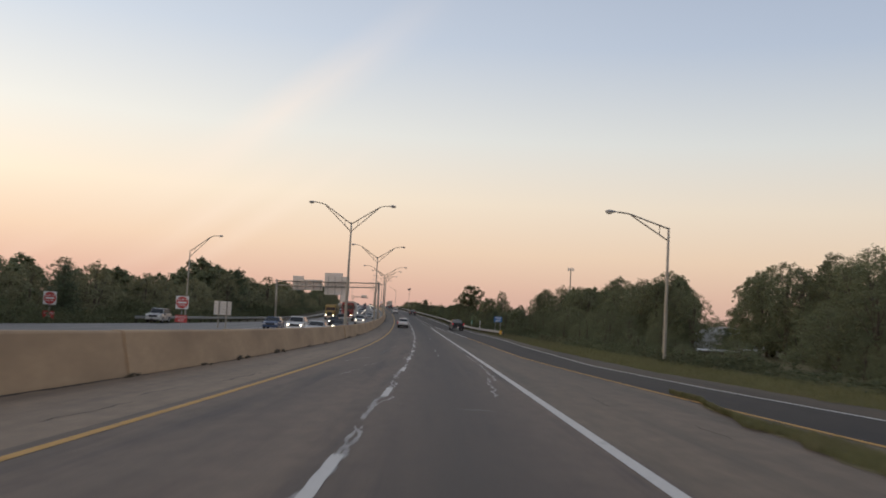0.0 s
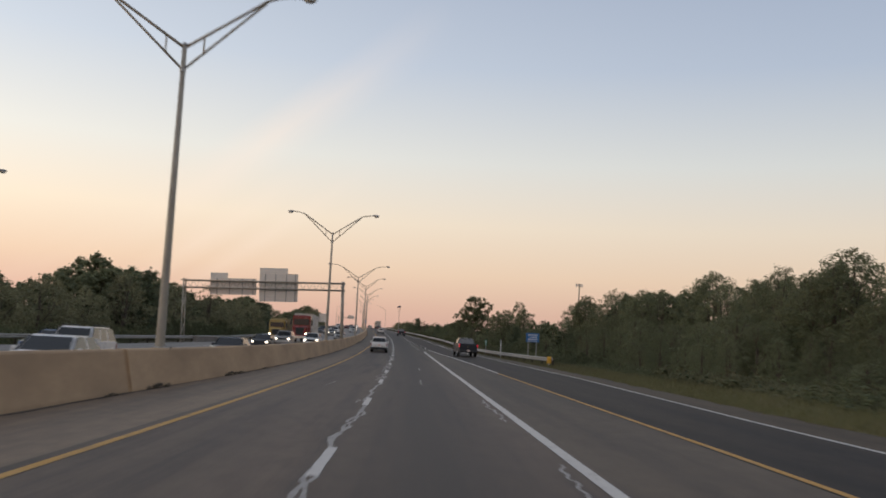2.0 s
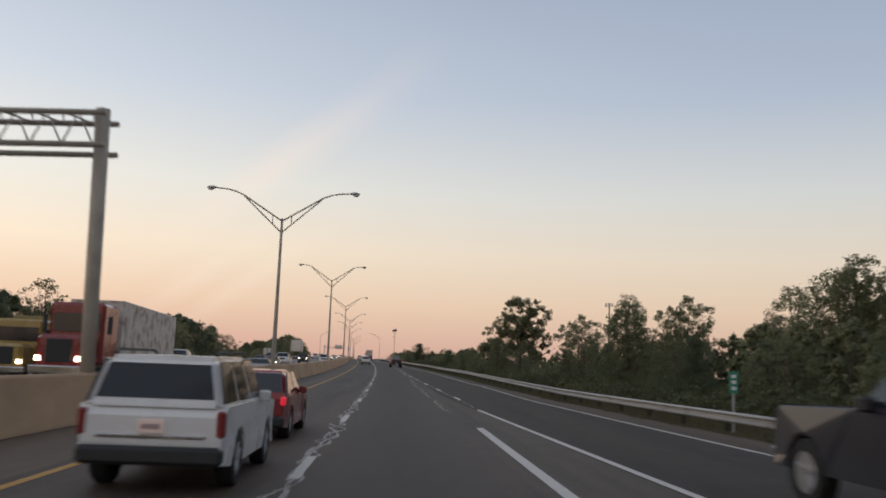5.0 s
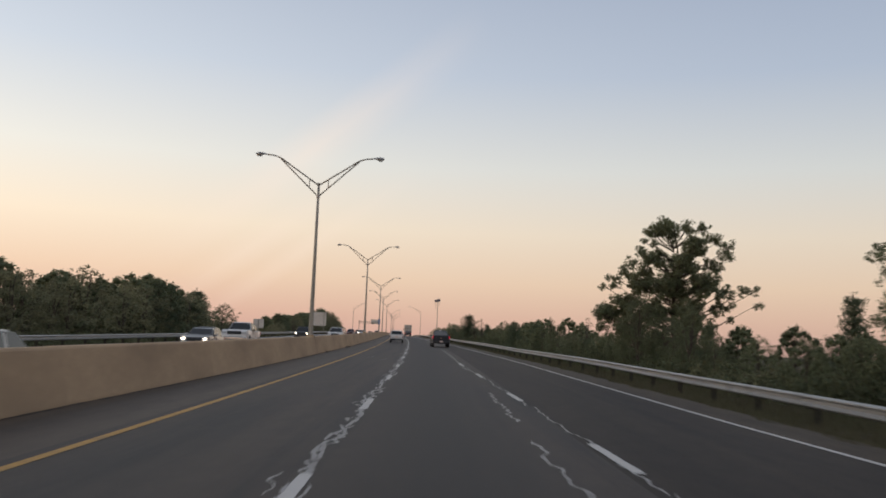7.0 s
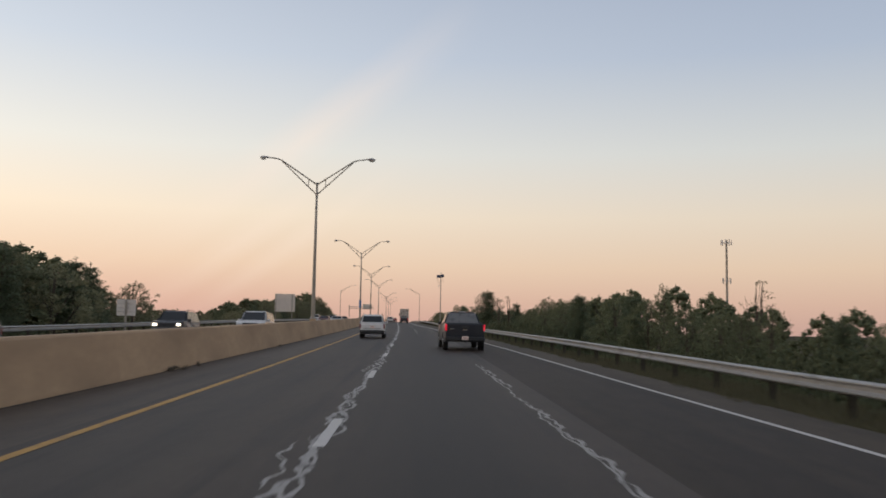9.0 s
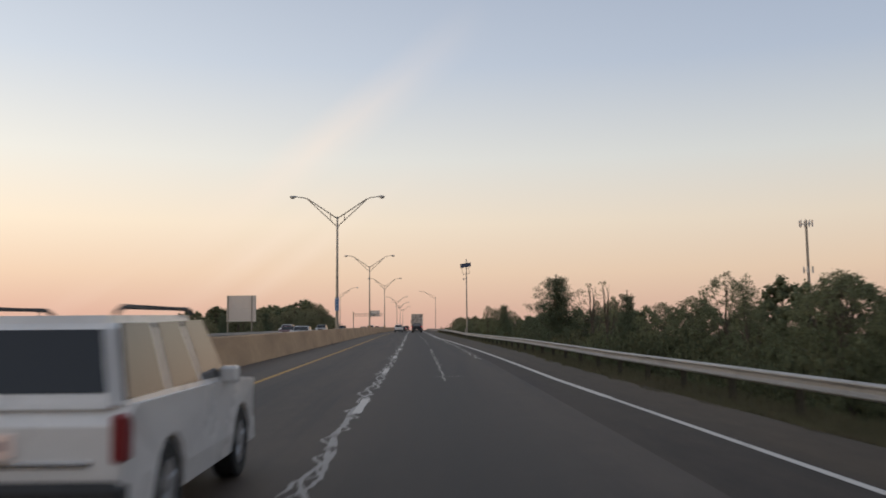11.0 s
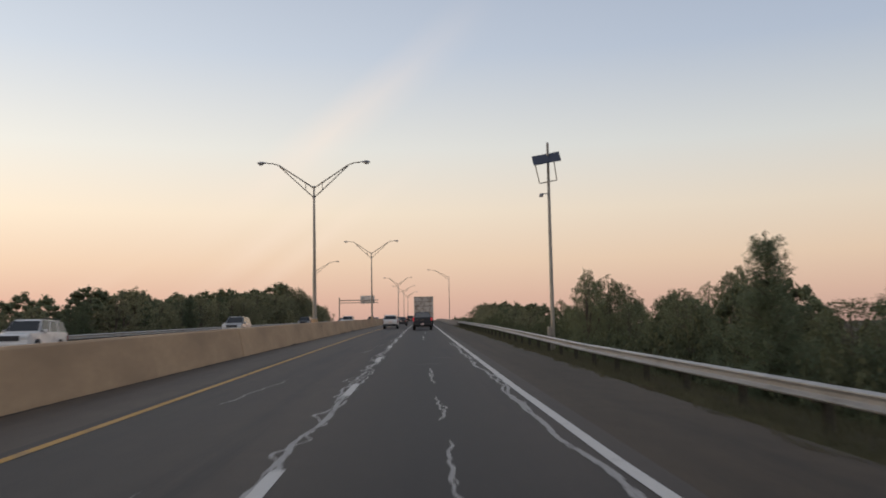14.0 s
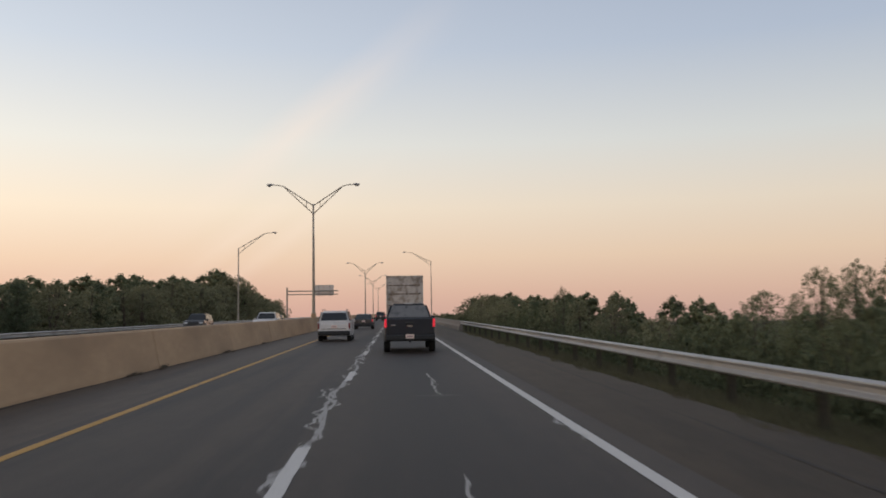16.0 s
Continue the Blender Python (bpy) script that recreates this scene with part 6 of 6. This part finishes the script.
def trailer(m):
    """A box trailer seen from behind: doors, hinges, bars, lamps, wheels."""
    thing = empty("box_trailer", m, "tall dirty white box trailer with stained rear doors", "lorry", "traffic")
    bm = bmesh.new()
    box(bm, -1.28, 1.28, 0.0, 13.5, 1.15, 4.05, 0.03)
    part("box_body", bm, M_TRAILER, thing)
    bm = bmesh.new()
    for x0, x1, z0, z1 in ((-1.3, -1.16, 1.1, 4.08), (1.16, 1.3, 1.1, 4.08), (-1.3, 1.3, 3.94, 4.08), (-1.3, 1.3, 1.02, 1.2)):
        box(bm, x0, x1, -0.06, 0.02, z0, z1, 0.01)
    part("door_frame", bm, M_TRAILER, thing)
    for s in (-1, 1):
        bm = bmesh.new()
        box(bm, min(s * 0.01, s * 1.15), max(s * 0.01, s * 1.15), -0.035, 0.0, 1.22, 3.92, 0.008)
        door = part("rear_door", bm, M_TRAILER, thing, "stained white trailer door")
        for x in (0.28, 0.85):
            bm = bmesh.new()
            tube(bm, [(s * x, -0.06, 1.2), (s * x, -0.06, 3.95)], 0.018, 6)
            part("lock_rod", bm, M_TRAILER, door)
        for z in (1.95, 2.75, 3.35):
            bm = bmesh.new()
            box(bm, min(s * 0.03, s * 1.12), max(s * 0.03, s * 1.12), -0.05, -0.034, z, z + 0.09, 0.005)
            part("cross_bar", bm, M_GRIME, door, "grimy steel cross bar")
        for z in (1.5, 2.15, 2.85, 3.55):
            bm = bmesh.new()
            box(bm, min(s * 0.98, s * 1.17), max(s * 0.98, s * 1.17), -0.052, -0.03, z, z + 0.07)
            part("hinge", bm, M_STEEL, door)
        bm = bmesh.new()
        box(bm, s * 1.05 - 0.14, s * 1.05 + 0.14, -0.075, -0.055, 1.05, 1.15, 0.01)
        part("tail_lamp", bm, M_TAIL, thing)
        bm = bmesh.new()
        box(bm, s * 0.45 - 0.04, s * 0.45 + 0.04, -0.02, 0.06, 0.5, 1.1)
        part("bumper_upright", bm, M_STEEL, thing)
        for y in (1.2, 2.5):
            for x in (0.78, 1.08):
                wheel(thing, s * x, y, 0.5, 0.27)
        bm = bmesh.new()
        box(bm, s * 0.93 - 0.33, s * 0.93 + 0.33, 0.55, 0.57, 0.25, 1.0)
        part("mud_flap", bm, M_TYRE, thing)
    bm = bmesh.new()
    box(bm, -1.15, 1.15, -0.05, 0.03, 0.48, 0.6, 0.01)
    part("rear_bumper", bm, M_STEEL, thing, "striped steel underride bar")
    for k in range(3):
        bm = bmesh.new()
        box(bm, -0.95 + k * 0.7, -0.55 + k * 0.7, -0.056, -0.05, 0.50, 0.58)
        part("reflective_strip", bm, M_SIGN_RED, thing)
    bm = bmesh.new()
    for x in (-0.5, 0.5):
        box(bm, x - 0.06, x + 0.06, 0.3, 13.0, 0.95, 1.15)
    part("chassis", bm, M_TRIM, thing)
    return thing


trailer(on_road(516, 1.85))
tractor = empty("lorry_cab", on_road(549.5, 1.85), "dark lorry cab pulling the white trailer", "lorry", "traffic")
bm = bmesh.new()
box(bm, -1.2, 1.2, -1.0, 1.2, 0.9, 3.6, 0.15)
part("cab", bm, car_paint(*DARK), tractor)
bm = bmesh.new()
box(bm, -1.0, 1.0, 1.2, 3.4, 0.6, 2.1, 0.2)
part("bonnet", bm, car_paint(*DARK), tractor)
for s in (-1, 1):
    for y in (2.5, -1.6, -2.9):
        wheel(tractor, s * 1.0, y, 0.5, 0.3)
    bm = bmesh.new()
    box(bm, s * 1.5 - 0.12, s * 1.5 + 0.12, 1.0, 1.12, 2.2, 3.0, 0.03)
    part("mirror", bm, M_TRIM, tractor)


def lorry(m, label, paint, box_mat):
    """An oncoming lorry: bonnet cab with lamps, grille, windscreen, and its box behind."""
    thing = empty("lorry", m, label, "lorry", "oncoming traffic")
    p = car_paint(*paint)
    bm = bmesh.new()
    box(bm, -1.22, 1.22, 2.0, 4.2, 0.9, 3.7, 0.14)
    part("cab", bm, p, thing)
    bm = bmesh.new()
    box(bm, -1.0, 1.0, 4.2, 6.1, 0.6, 2.15, 0.18)
    part("bonnet", bm, p, thing)
    bm = bmesh.new()
    box(bm, -1.05, 1.05, 4.17, 4.22, 2.35, 3.2, 0.02)
    part("windscreen", bm, M_GLASS, thing)
    bm = bmesh.new()
    box(bm, -0.55, 0.55, 6.05, 6.14, 0.95, 1.95, 0.03)
    part("grille", bm, M_TRIM, thing)
    bm = bmesh.new()
    box(bm, -1.2, 1.2, 5.95, 6.25, 0.45, 0.8, 0.05)
    part("front_bumper", bm, M_CHROME, thing)
    bm = bmesh.new()
    box(bm, -1.28, 1.28, -9.0, 1.6, 1.1, 4.05, 0.03)
    part("cargo_box", bm, box_mat, thing)
    for s in (-1, 1):
        bm = bmesh.new()
        box(bm, s * 0.85 - 0.13, s * 0.85 + 0.13, 6.0, 6.17, 1.0, 1.22, 0.03)
        part("headlamp", bm, M_BEAM, thing)
        bm = bmesh.new()
        box(bm, s * 1.45 - 0.1, s * 1.45 + 0.1, 4.0, 4.1, 2.3, 3.1, 0.03)
        part("mirror", bm, M_TRIM, thing)
        for y in (5.1, 1.2, -7.2):
            wheel(thing, s * 1.02, y, 0.5, 0.3)
    return thing


lorry(on_road(189, -13.0, 0, 180), "red lorry with lit headlamps in the opposite lanes", ("lorry_red", (0.20, 0.02, 0.02)), M_TRAILER)
lorry(on_road(191, -16.7, 0, 180) @ Matrix.Diagonal((0.92, 0.8, 0.8, 1)), "dull yellow lorry with lit headlamps in the opposite lanes", ("lorry_yellow", (0.35, 0.24, 0.07)), material("yellow_box", (0.30, 0.22, 0.09), 0.6, grain=0.08))

# ---- lane dashes, crack seals and litter, piece by piece ----


def dash_mesh(length, width):
    bm = bmesh.new()
    rng = random.Random(9)
    n = 8
    rows = [[bm.verts.new((sx * (width / 2 + rng.uniform(-0.008, 0.008)), length * k / n - length, 0)) for sx in (-1, 1)] for k in range(n + 1)]
    for a, b in zip(rows, rows[1:]):
        bm.faces.new((a[0], a[1], b[1], b[0]))
    return mesh_of(bm, "lane_dash", M_WHITE)


dash_me = dash_mesh(3.05, 0.16)
# far ends of the dashes along the lane line
DASH_END = table([(-6, -60.6), (0, 12.6), (1, 25.3), (2, 37.4), (3, 48.3), (4, 60.6), (5, 73.7), (6, 86.3), (7, 98.7), (8, 109.8), (9, 123.3), (15, 195.9), (16, 208.8), (17, 220.7), (18, 233.0), (19, 244.2), (20, 257.6), (21, 269.3), (22, 281.6), (27, 342.9), (28, 354.7), (29, 366.7), (30, 377.9), (31, 393.8), (32, 405.0), (33, 416.4), (34, 429.0), (35, 441.1), (36, 452.3), (37, 464.0), (38, 477.0), (90, 1111.0)])
for k in range(-5, 85):
    piece("lane_dash", dash_me, road, on_road(DASH_END(k), 0.0, 0.007))
for s, n in [(188.5 + 12.1 * k, 4.50 - 0.235 * k) for k in range(0, 6)]:
    piece("lane_dash", dash_me, road, on_road(s, n, 0.008, 1.1))
opp_me = dash_mesh(3.05, 0.15)
for k in range(-4, 70):
    for n in (-11.1, -14.8):
        piece("opposite_lane_dash", opp_me, road, on_road(k * 12.192, n, 0.007))


def wiggle(seed, length, sway, step=0.11, wave=(0.8, 1.9, 4.3)):
    """A winding crack: three waves of falling size and a little raggedness."""
    rng = random.Random(seed)
    ph = [rng.uniform(0, math.tau) for _ in wave]
    amp = [rng.uniform(0.5, 1.0) * sway * k for k in (0.45, 0.6, 0.7)]
    pts, y = [], 0.0
    while y < length:
        x = sum(a * math.sin(math.tau * y / w + p) for a, w, p in zip(amp, wave, ph))
        pts.append((x + rng.uniform(-1, 1) * 0.012, y))
        y += step * rng.uniform(0.7, 1.3)
    return pts


def braid(seed, length, spread=0.065):
    """Two strands that cross and part again, like links of a chain."""
    rng = random.Random(seed)
    out, phase, y = [[], []], 0.0, 0.0
    drift = [rng.uniform(0, math.tau) for _ in range(2)]
    while y < length:
        phase += rng.uniform(0.02, 0.34)
        mid = 0.07 * math.sin(y / 1.7 + drift[0]) + 0.03 * math.sin(y / 0.6 + drift[1])
        wide = spread * (0.5 + 0.45 * math.sin(y / 2.9 + drift[1]))
        for k in (0, 1):
            out[k].append((mid + (1 - 2 * k) * wide * math.sin(phase + 0.3 * k) + rng.uniform(-0.016, 0.016), y))
        y += 0.10
    return out


def add_ribbon(store, pts, width, s0, n0, h, tilt, rng, seed):
    """A strand of sealant laid along the road, its width swelling and thinning."""
    verts, faces = store
    at = len(verts)
    for i, (x, y) in enumerate(pts):
        a, b = pts[max(0, i - 1)], pts[min(len(pts) - 1, i + 1)]
        d = Vector((b[0] - a[0], b[1] - a[1])).normalized()
        w = width * (0.75 + 0.7 * noise.noise((y * 1.3, seed, 0.0))) * rng.uniform(0.85, 1.15) / 2
        if i < 4 or i > len(pts) - 5:
            w *= (min(i, len(pts) - 1 - i) + 0.4) / 4.4
        for k in (-1, 1):
            verts.append(tuple(spot(s0 + y + k * d.x * w, n0 + x + tilt * y - k * d.y * w, h)))
        if i:
            q = at + 2 * i
            faces.append((q - 2, q, q + 1, q - 1))


rng_c = random.Random(31)
strands = ([], [])
s = -20.0
while s < 620:   # the lane joint: strands woven round the dashes
    run = rng_c.uniform(5.0, 13.0)
    for k, pts in enumerate(braid(int(s * 7) + 900, run, table([(80, 0.075), (98, 0.20), (165, 0.20), (185, 0.14)])(s))):
        add_ribbon(strands, pts, 0.082, s, -0.03, 0.0042 + 0.0004 * k, 0.0, rng_c, k + s)
    if s > 95:   # a third strand where the joint is worst
        add_ribbon(strands, wiggle(int(s * 5) + 50, run * 0.8, 0.14), 0.075, s + 1, -0.06, 0.0050, 0.0, rng_c, s + 9)
    if rng_c.random() < 0.55:   # a side loop
        add_ribbon(strands, wiggle(int(s * 3) + 77, rng_c.uniform(1.5, 4.0), 0.10), 0.055, s + rng_c.uniform(0, run), -0.10 + rng_c.uniform(-0.22, 0.05), 0.0052, rng_c.uniform(-0.04, 0.06), rng_c, s)
    s += run * (0.93 if s > 60 else 1.08)
# wandering cracks near the right edge of the lane, between the wheel paths and in the passing lane
for k, (s, n, run, tilt) in enumerate(((0, 0.55, 4, 0.0), (24, 2.75, 9, 0.03), (31, 3.25, 14, 0.012), (47, 3.35, 11, 0.0), (52, 1.55, 3, 0), (60, 1.5, 5, 0), (64, 3.4, 9, 0), (80, 3.45, 8, 0), (96, 1.7, 4, 0), (112, 1.9, 4, 0),
                                       (176, 3.3, 9, 0), (188, 3.2, 12, 0), (203, 3.1, 10, 0), (216, 3.2, 9, 0), (240, 3.3, 12, 0.0), (256, 3.4, 16, 0), (276, 3.4, 9, 0), (336, 1.8, 25, 0), (350, 3.68, 15, 0), (359, 1.85, 7, 0), (366, 3.66, 13, 0),
                                       (378, 1.9, 6, 0), (385, 1.85, 9, 0), (402, 1.8, 5, 0), (409, 1.8, 4, 0), (416, 1.75, 6, 0), (448, 3.4, 5, 0), (450, 1.7, 12, 0), (464, 3.4, 4, 0), (470, 1.9, 6, 0), (484, 3.4, 5, 0),
                                       (30, -1.9, 4.0, 0.10), (37, -1.55, 3.2, 0.11), (40, -2.7, 6.0, 0.13), (53, -1.9, 7.0, 0.10), (62, -1.7, 6.0, 0.07), (92, -1.9, 4, 0.05), (200, -1.5, 4, 0.06), (250, -1.2, 3, 0.1), (254, -2.1, 2.5, 0.08), (378, -1.9, 5, 0.08), (400, -1.3, 4, 0.05), (412, -2.2, 6, 0.06), (433, -1.0, 4.5, 0.09), (440, -0.8, 3.0, 0.12))):
    straight = n < 0
    add_ribbon(strands, wiggle(300 + k, run, 0.045 if straight else 0.05 if n < 2.5 else 0.085), 0.040 if straight else 0.062 if n < 2.5 else 0.080, s, n, 0.0046, tilt, rng_c, k)
    if s > 330 and 1 < n < 3:   # a second strand crossing the first
        add_ribbon(strands, wiggle(340 + k, run * 0.3, 0.10), 0.045, s + run * 0.35, n + 0.03, 0.0049, tilt, rng_c, k + 0.5)
for k, (s, n, run) in enumerate(((20, 2.0, 1.0), (36, 2.6, 1.3), (96, 1.6, 1.2), (190, 2.3, 0.9), (232, 2.0, 0.8), (251, 1.6, 1.0), (252.5, 2.2, 0.7), (338, 1.9, 1.2), (356, 1.5, 1.0), (380, 2.2, 0.8), (424, 1.7, 1.1), (428, 2.3, 0.8), (470, 1.9, 1.0))):
    pts = [(y - run / 2, x) for x, y in wiggle(700 + k, run, 0.04, 0.07)]   # crosswise
    add_ribbon(strands, pts, 0.05, s, n, 0.0050, 0.0, rng_c, k)
for s in np.arange(378, 440, 8.0):   # woven strands beside the right edge line
    for k, pts in enumerate(braid(int(s) * 5, rng_c.uniform(7, 10), 0.10)):
        add_ribbon(strands, pts, 0.085, float(s), right_n(s) - table([(378, 0.68), (395, 0.52), (410, 0.36)])(s), 0.0048 + 0.0003 * k, 0.0, rng_c, k + s)
for s in np.arange(178, 286, 6.0):   # the joint of the merging lane
    add_ribbon(strands, wiggle(int(s) + 60, 6.3, 0.05), 0.05, float(s), table([(178, 4.55), (200, 4.2), (245, 3.35), (290, 3.3)])(s), 0.0049, 0.0, rng_c, s)
me = bpy.data.meshes.new("crack_seal")
me.from_pydata(strands[0], [], strands[1])
me.materials.append(M_SEAL)
seals = piece("crack_seal", me, road)
tagged(seals, "pale winding strands of crack sealant")
# dark line along the foot of the barrier: dirt, with the shade there painted in
dirt = ([], [])
s = -20.0
while s < 620:
    run = rng_c.uniform(8, 26)
    add_ribbon(dirt, wiggle(int(s) + 4000, run, 0.03, 0.3), 0.16, s, barrier_n(s + run / 2) + 0.46, 0.004, 0.0, rng_c, s)
    s += run * 0.97
for k, (s, n, run) in enumerate(((14, -4.35, 4), (19, -4.6, 2.5), (24, -4.2, 5), (33, -4.7, 2), (41, -4.4, 3), (60, -4.5, 4), (204, -4.6, 3), (246, -4.5, 4), (380, -4.5, 5), (436, -4.6, 6), (22, 5.2, 3), (28, 5.6, 2), (16, 6.0, 2.5))):   # cracks in the shoulders
    add_ribbon(dirt, wiggle(900 + k, run, 0.05, 0.12), 0.035, s, n, 0.004, 0.02, rng_c, k)
add_ribbon(dirt, [(0.016 * y + 0.02 * math.sin(y * 0.4), y) for y in np.arange(0, 56, 0.5)], 0.075, 430.0, 4.60, 0.004, 0.0, rng_c, 1.5)   # dark seam in the right shoulder
me = bpy.data.meshes.new("dirt_line")
me.from_pydata(dirt[0], [], dirt[1])
me.materials.append(M_DIRT_SHADE)
tagged(piece("dirt_line", me, road), "dark dirt gathered at the barrier foot")

# dead weeds and litter along the foot of the barrier
weed_me = leaf_mesh("weeds", [((0, 0, 0.06), 0.18), ((0.04, 0.35, 0.07), 0.15), ((0, -0.3, 0.04), 0.14), ((0.02, 0.1, 0.16), 0.12)], 0.06, 700, M_DEBRIS, 77, droop=-0.5, shape=0.5, core=0.7, core_mat=M_DEBRIS, facing=0.2)
weeds = empty("weeds", Matrix(), "dry brown weeds along the foot of the barrier", "weeds", kind="stuff")
for s, k in ((24, 0.8), (31, 0.7), (36.5, 1.2), (38, 0.9), (45, 1.4), (47, 1.1), (57, 0.8), (66, 0.8), (82, 0.7), (86, 1.3), (96, 1.3), (98, 0.9), (104, 0.7), (124, 0.8), (150, 0.7), (199, 0.8), (205, 1.2), (207, 1.0), (262, 0.8), (280, 1.1), (283, 0.8), (300, 0.7), (381, 0.6), (446, 0.7), (477, 0.8), (480, 1.0), (490, 0.9), (500, 0.7)):
    piece("weed", weed_me, weeds, on_road(s, barrier_n(s) + 0.50, 0.0, rng_c.uniform(-20, 20)) @ Matrix.Diagonal((0.55 * k, 1.5 * k, 0.55 * k, 1)))
bm = bmesh.new()
pts = wiggle(5, 3.2, 0.1, 0.2)
tube(bm, [(x, y, 0.03) for x, y in pts], 0.03, 5)
scrap = part("tyre_scrap", bm, M_TYRE, None, "strip of black tyre rubber lying by the barrier", m=on_road(205, -5.1, 0.0, 6))
tagged(scrap, category="debris")

ISLE_L = lambda s: 6.7 + 0.35 * noise.noise((s * 0.35, 0, 2)) + 0.2 * noise.noise((s * 1.3, 5, 2)) + max(0, s - 14) * 0.10
ISLE_R = lambda s: gore_n(s) - 0.5 + 0.2 * noise.noise((s * 0.6, 3, 2)) - max(0, s - 18) * 0.05
# tufts of grass along the verge
rng_g = np.random.default_rng(8)
BLADES = 340000
q = rng_g.uniform(0, 520, BLADES)
off = np.where(rng_g.random(BLADES) < 0.5, rng_g.exponential(0.7, BLADES), rng_g.uniform(0, 5.0, BLADES)) - 0.08
isle = np.arange(BLADES) % 14 == 0   # some stand on the gore's grass island
q = np.where(isle, rng_g.uniform(-20, 27, BLADES), q)
grid_s = np.arange(-40, 560, 1.0)
along = lambda f: np.interp(q, grid_s, [f(v) for v in grid_s])
lo, hi = along(ISLE_L), along(ISLE_R)
fall = np.clip(off, 0, None)
h = along(drop_right) * np.minimum(1.0, (fall / 12.0) ** 1.4) - 0.06 - 0.24 * np.minimum(1.0, fall / 1.2) * np.clip((q - 100) / 60, 0, 1)
n = np.where(isle, lo + (np.maximum(hi, lo) - lo) * rng_g.random(BLADES), along(verge_n) + off + 0.12 * np.sin(q * 1.7) + 0.1 * np.sin(q * 0.43))
h = np.where(isle, 0.02, h)
turn = np.interp(q, S_GRID, TURNED)
foot = np.stack([np.interp(q, S_GRID, LINE_X) + n * np.cos(turn), np.interp(q, S_GRID, LINE_Y) + n * np.sin(turn), np.interp(q, S_GRID, LINE_Z) + h + np.clip(n - 3.5, 0, 41.5) * np.interp(q, CROSS_S, CROSS)], 1)
a = rng_g.uniform(0, math.tau, BLADES)
length = rng_g.uniform(0.05, 0.15, BLADES) * (1 + 0.55 * np.clip(off, 0, 3) * (~isle))
half = rng_g.uniform(0.008, 0.024, BLADES)[:, None]
d = np.stack([np.cos(a), np.sin(a), np.zeros(BLADES)], 1)
lean = np.stack([-np.sin(a), np.cos(a), np.zeros(BLADES)], 1) * (length * rng_g.uniform(-0.6, 0.6, BLADES))[:, None]
tip = foot + lean + np.array([0, 0, 1]) * length[:, None]
verts = np.stack([foot - d * half, foot + d * half, tip], 1).reshape(-1, 3)
me = bpy.data.meshes.new("grass")
me.from_pydata(verts.tolist(), [], np.arange(3 * BLADES).reshape(-1, 3).tolist())
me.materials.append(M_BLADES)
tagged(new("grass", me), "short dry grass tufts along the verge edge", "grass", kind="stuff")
# grass island in the gore before the slip road joins
bm = bmesh.new()
left = [(s, ISLE_L(s)) for s in np.arange(-40, 27, 0.8)]
right = [(s, ISLE_R(s)) for s in np.arange(-40, 27, 0.8)]
for (a, b), (c, d) in zip(list(zip(left, right)), list(zip(left, right))[1:]):
    rows_v = []
    for (p0, p1) in ((a, b), (c, d)):
        rows_v.append([bm.verts.new(spot(p0[0], p0[1] + (max(p1[1], p0[1] + 0.02) - p0[1]) * k / 4, 0.004 + 0.03 * math.sin(math.pi * k / 4))) for k in range(5)])
    for k in range(4):
        bm.faces.new((rows_v[0][k], rows_v[0][k + 1], rows_v[1][k + 1], rows_v[1][k]))
bmesh.ops.remove_doubles(bm, verts=bm.verts, dist=0.001)
tagged(part("grass_island", bm, M_GRASS, None, "worn strip of grass and dirt in the gore"), category="grass", kind="structure")
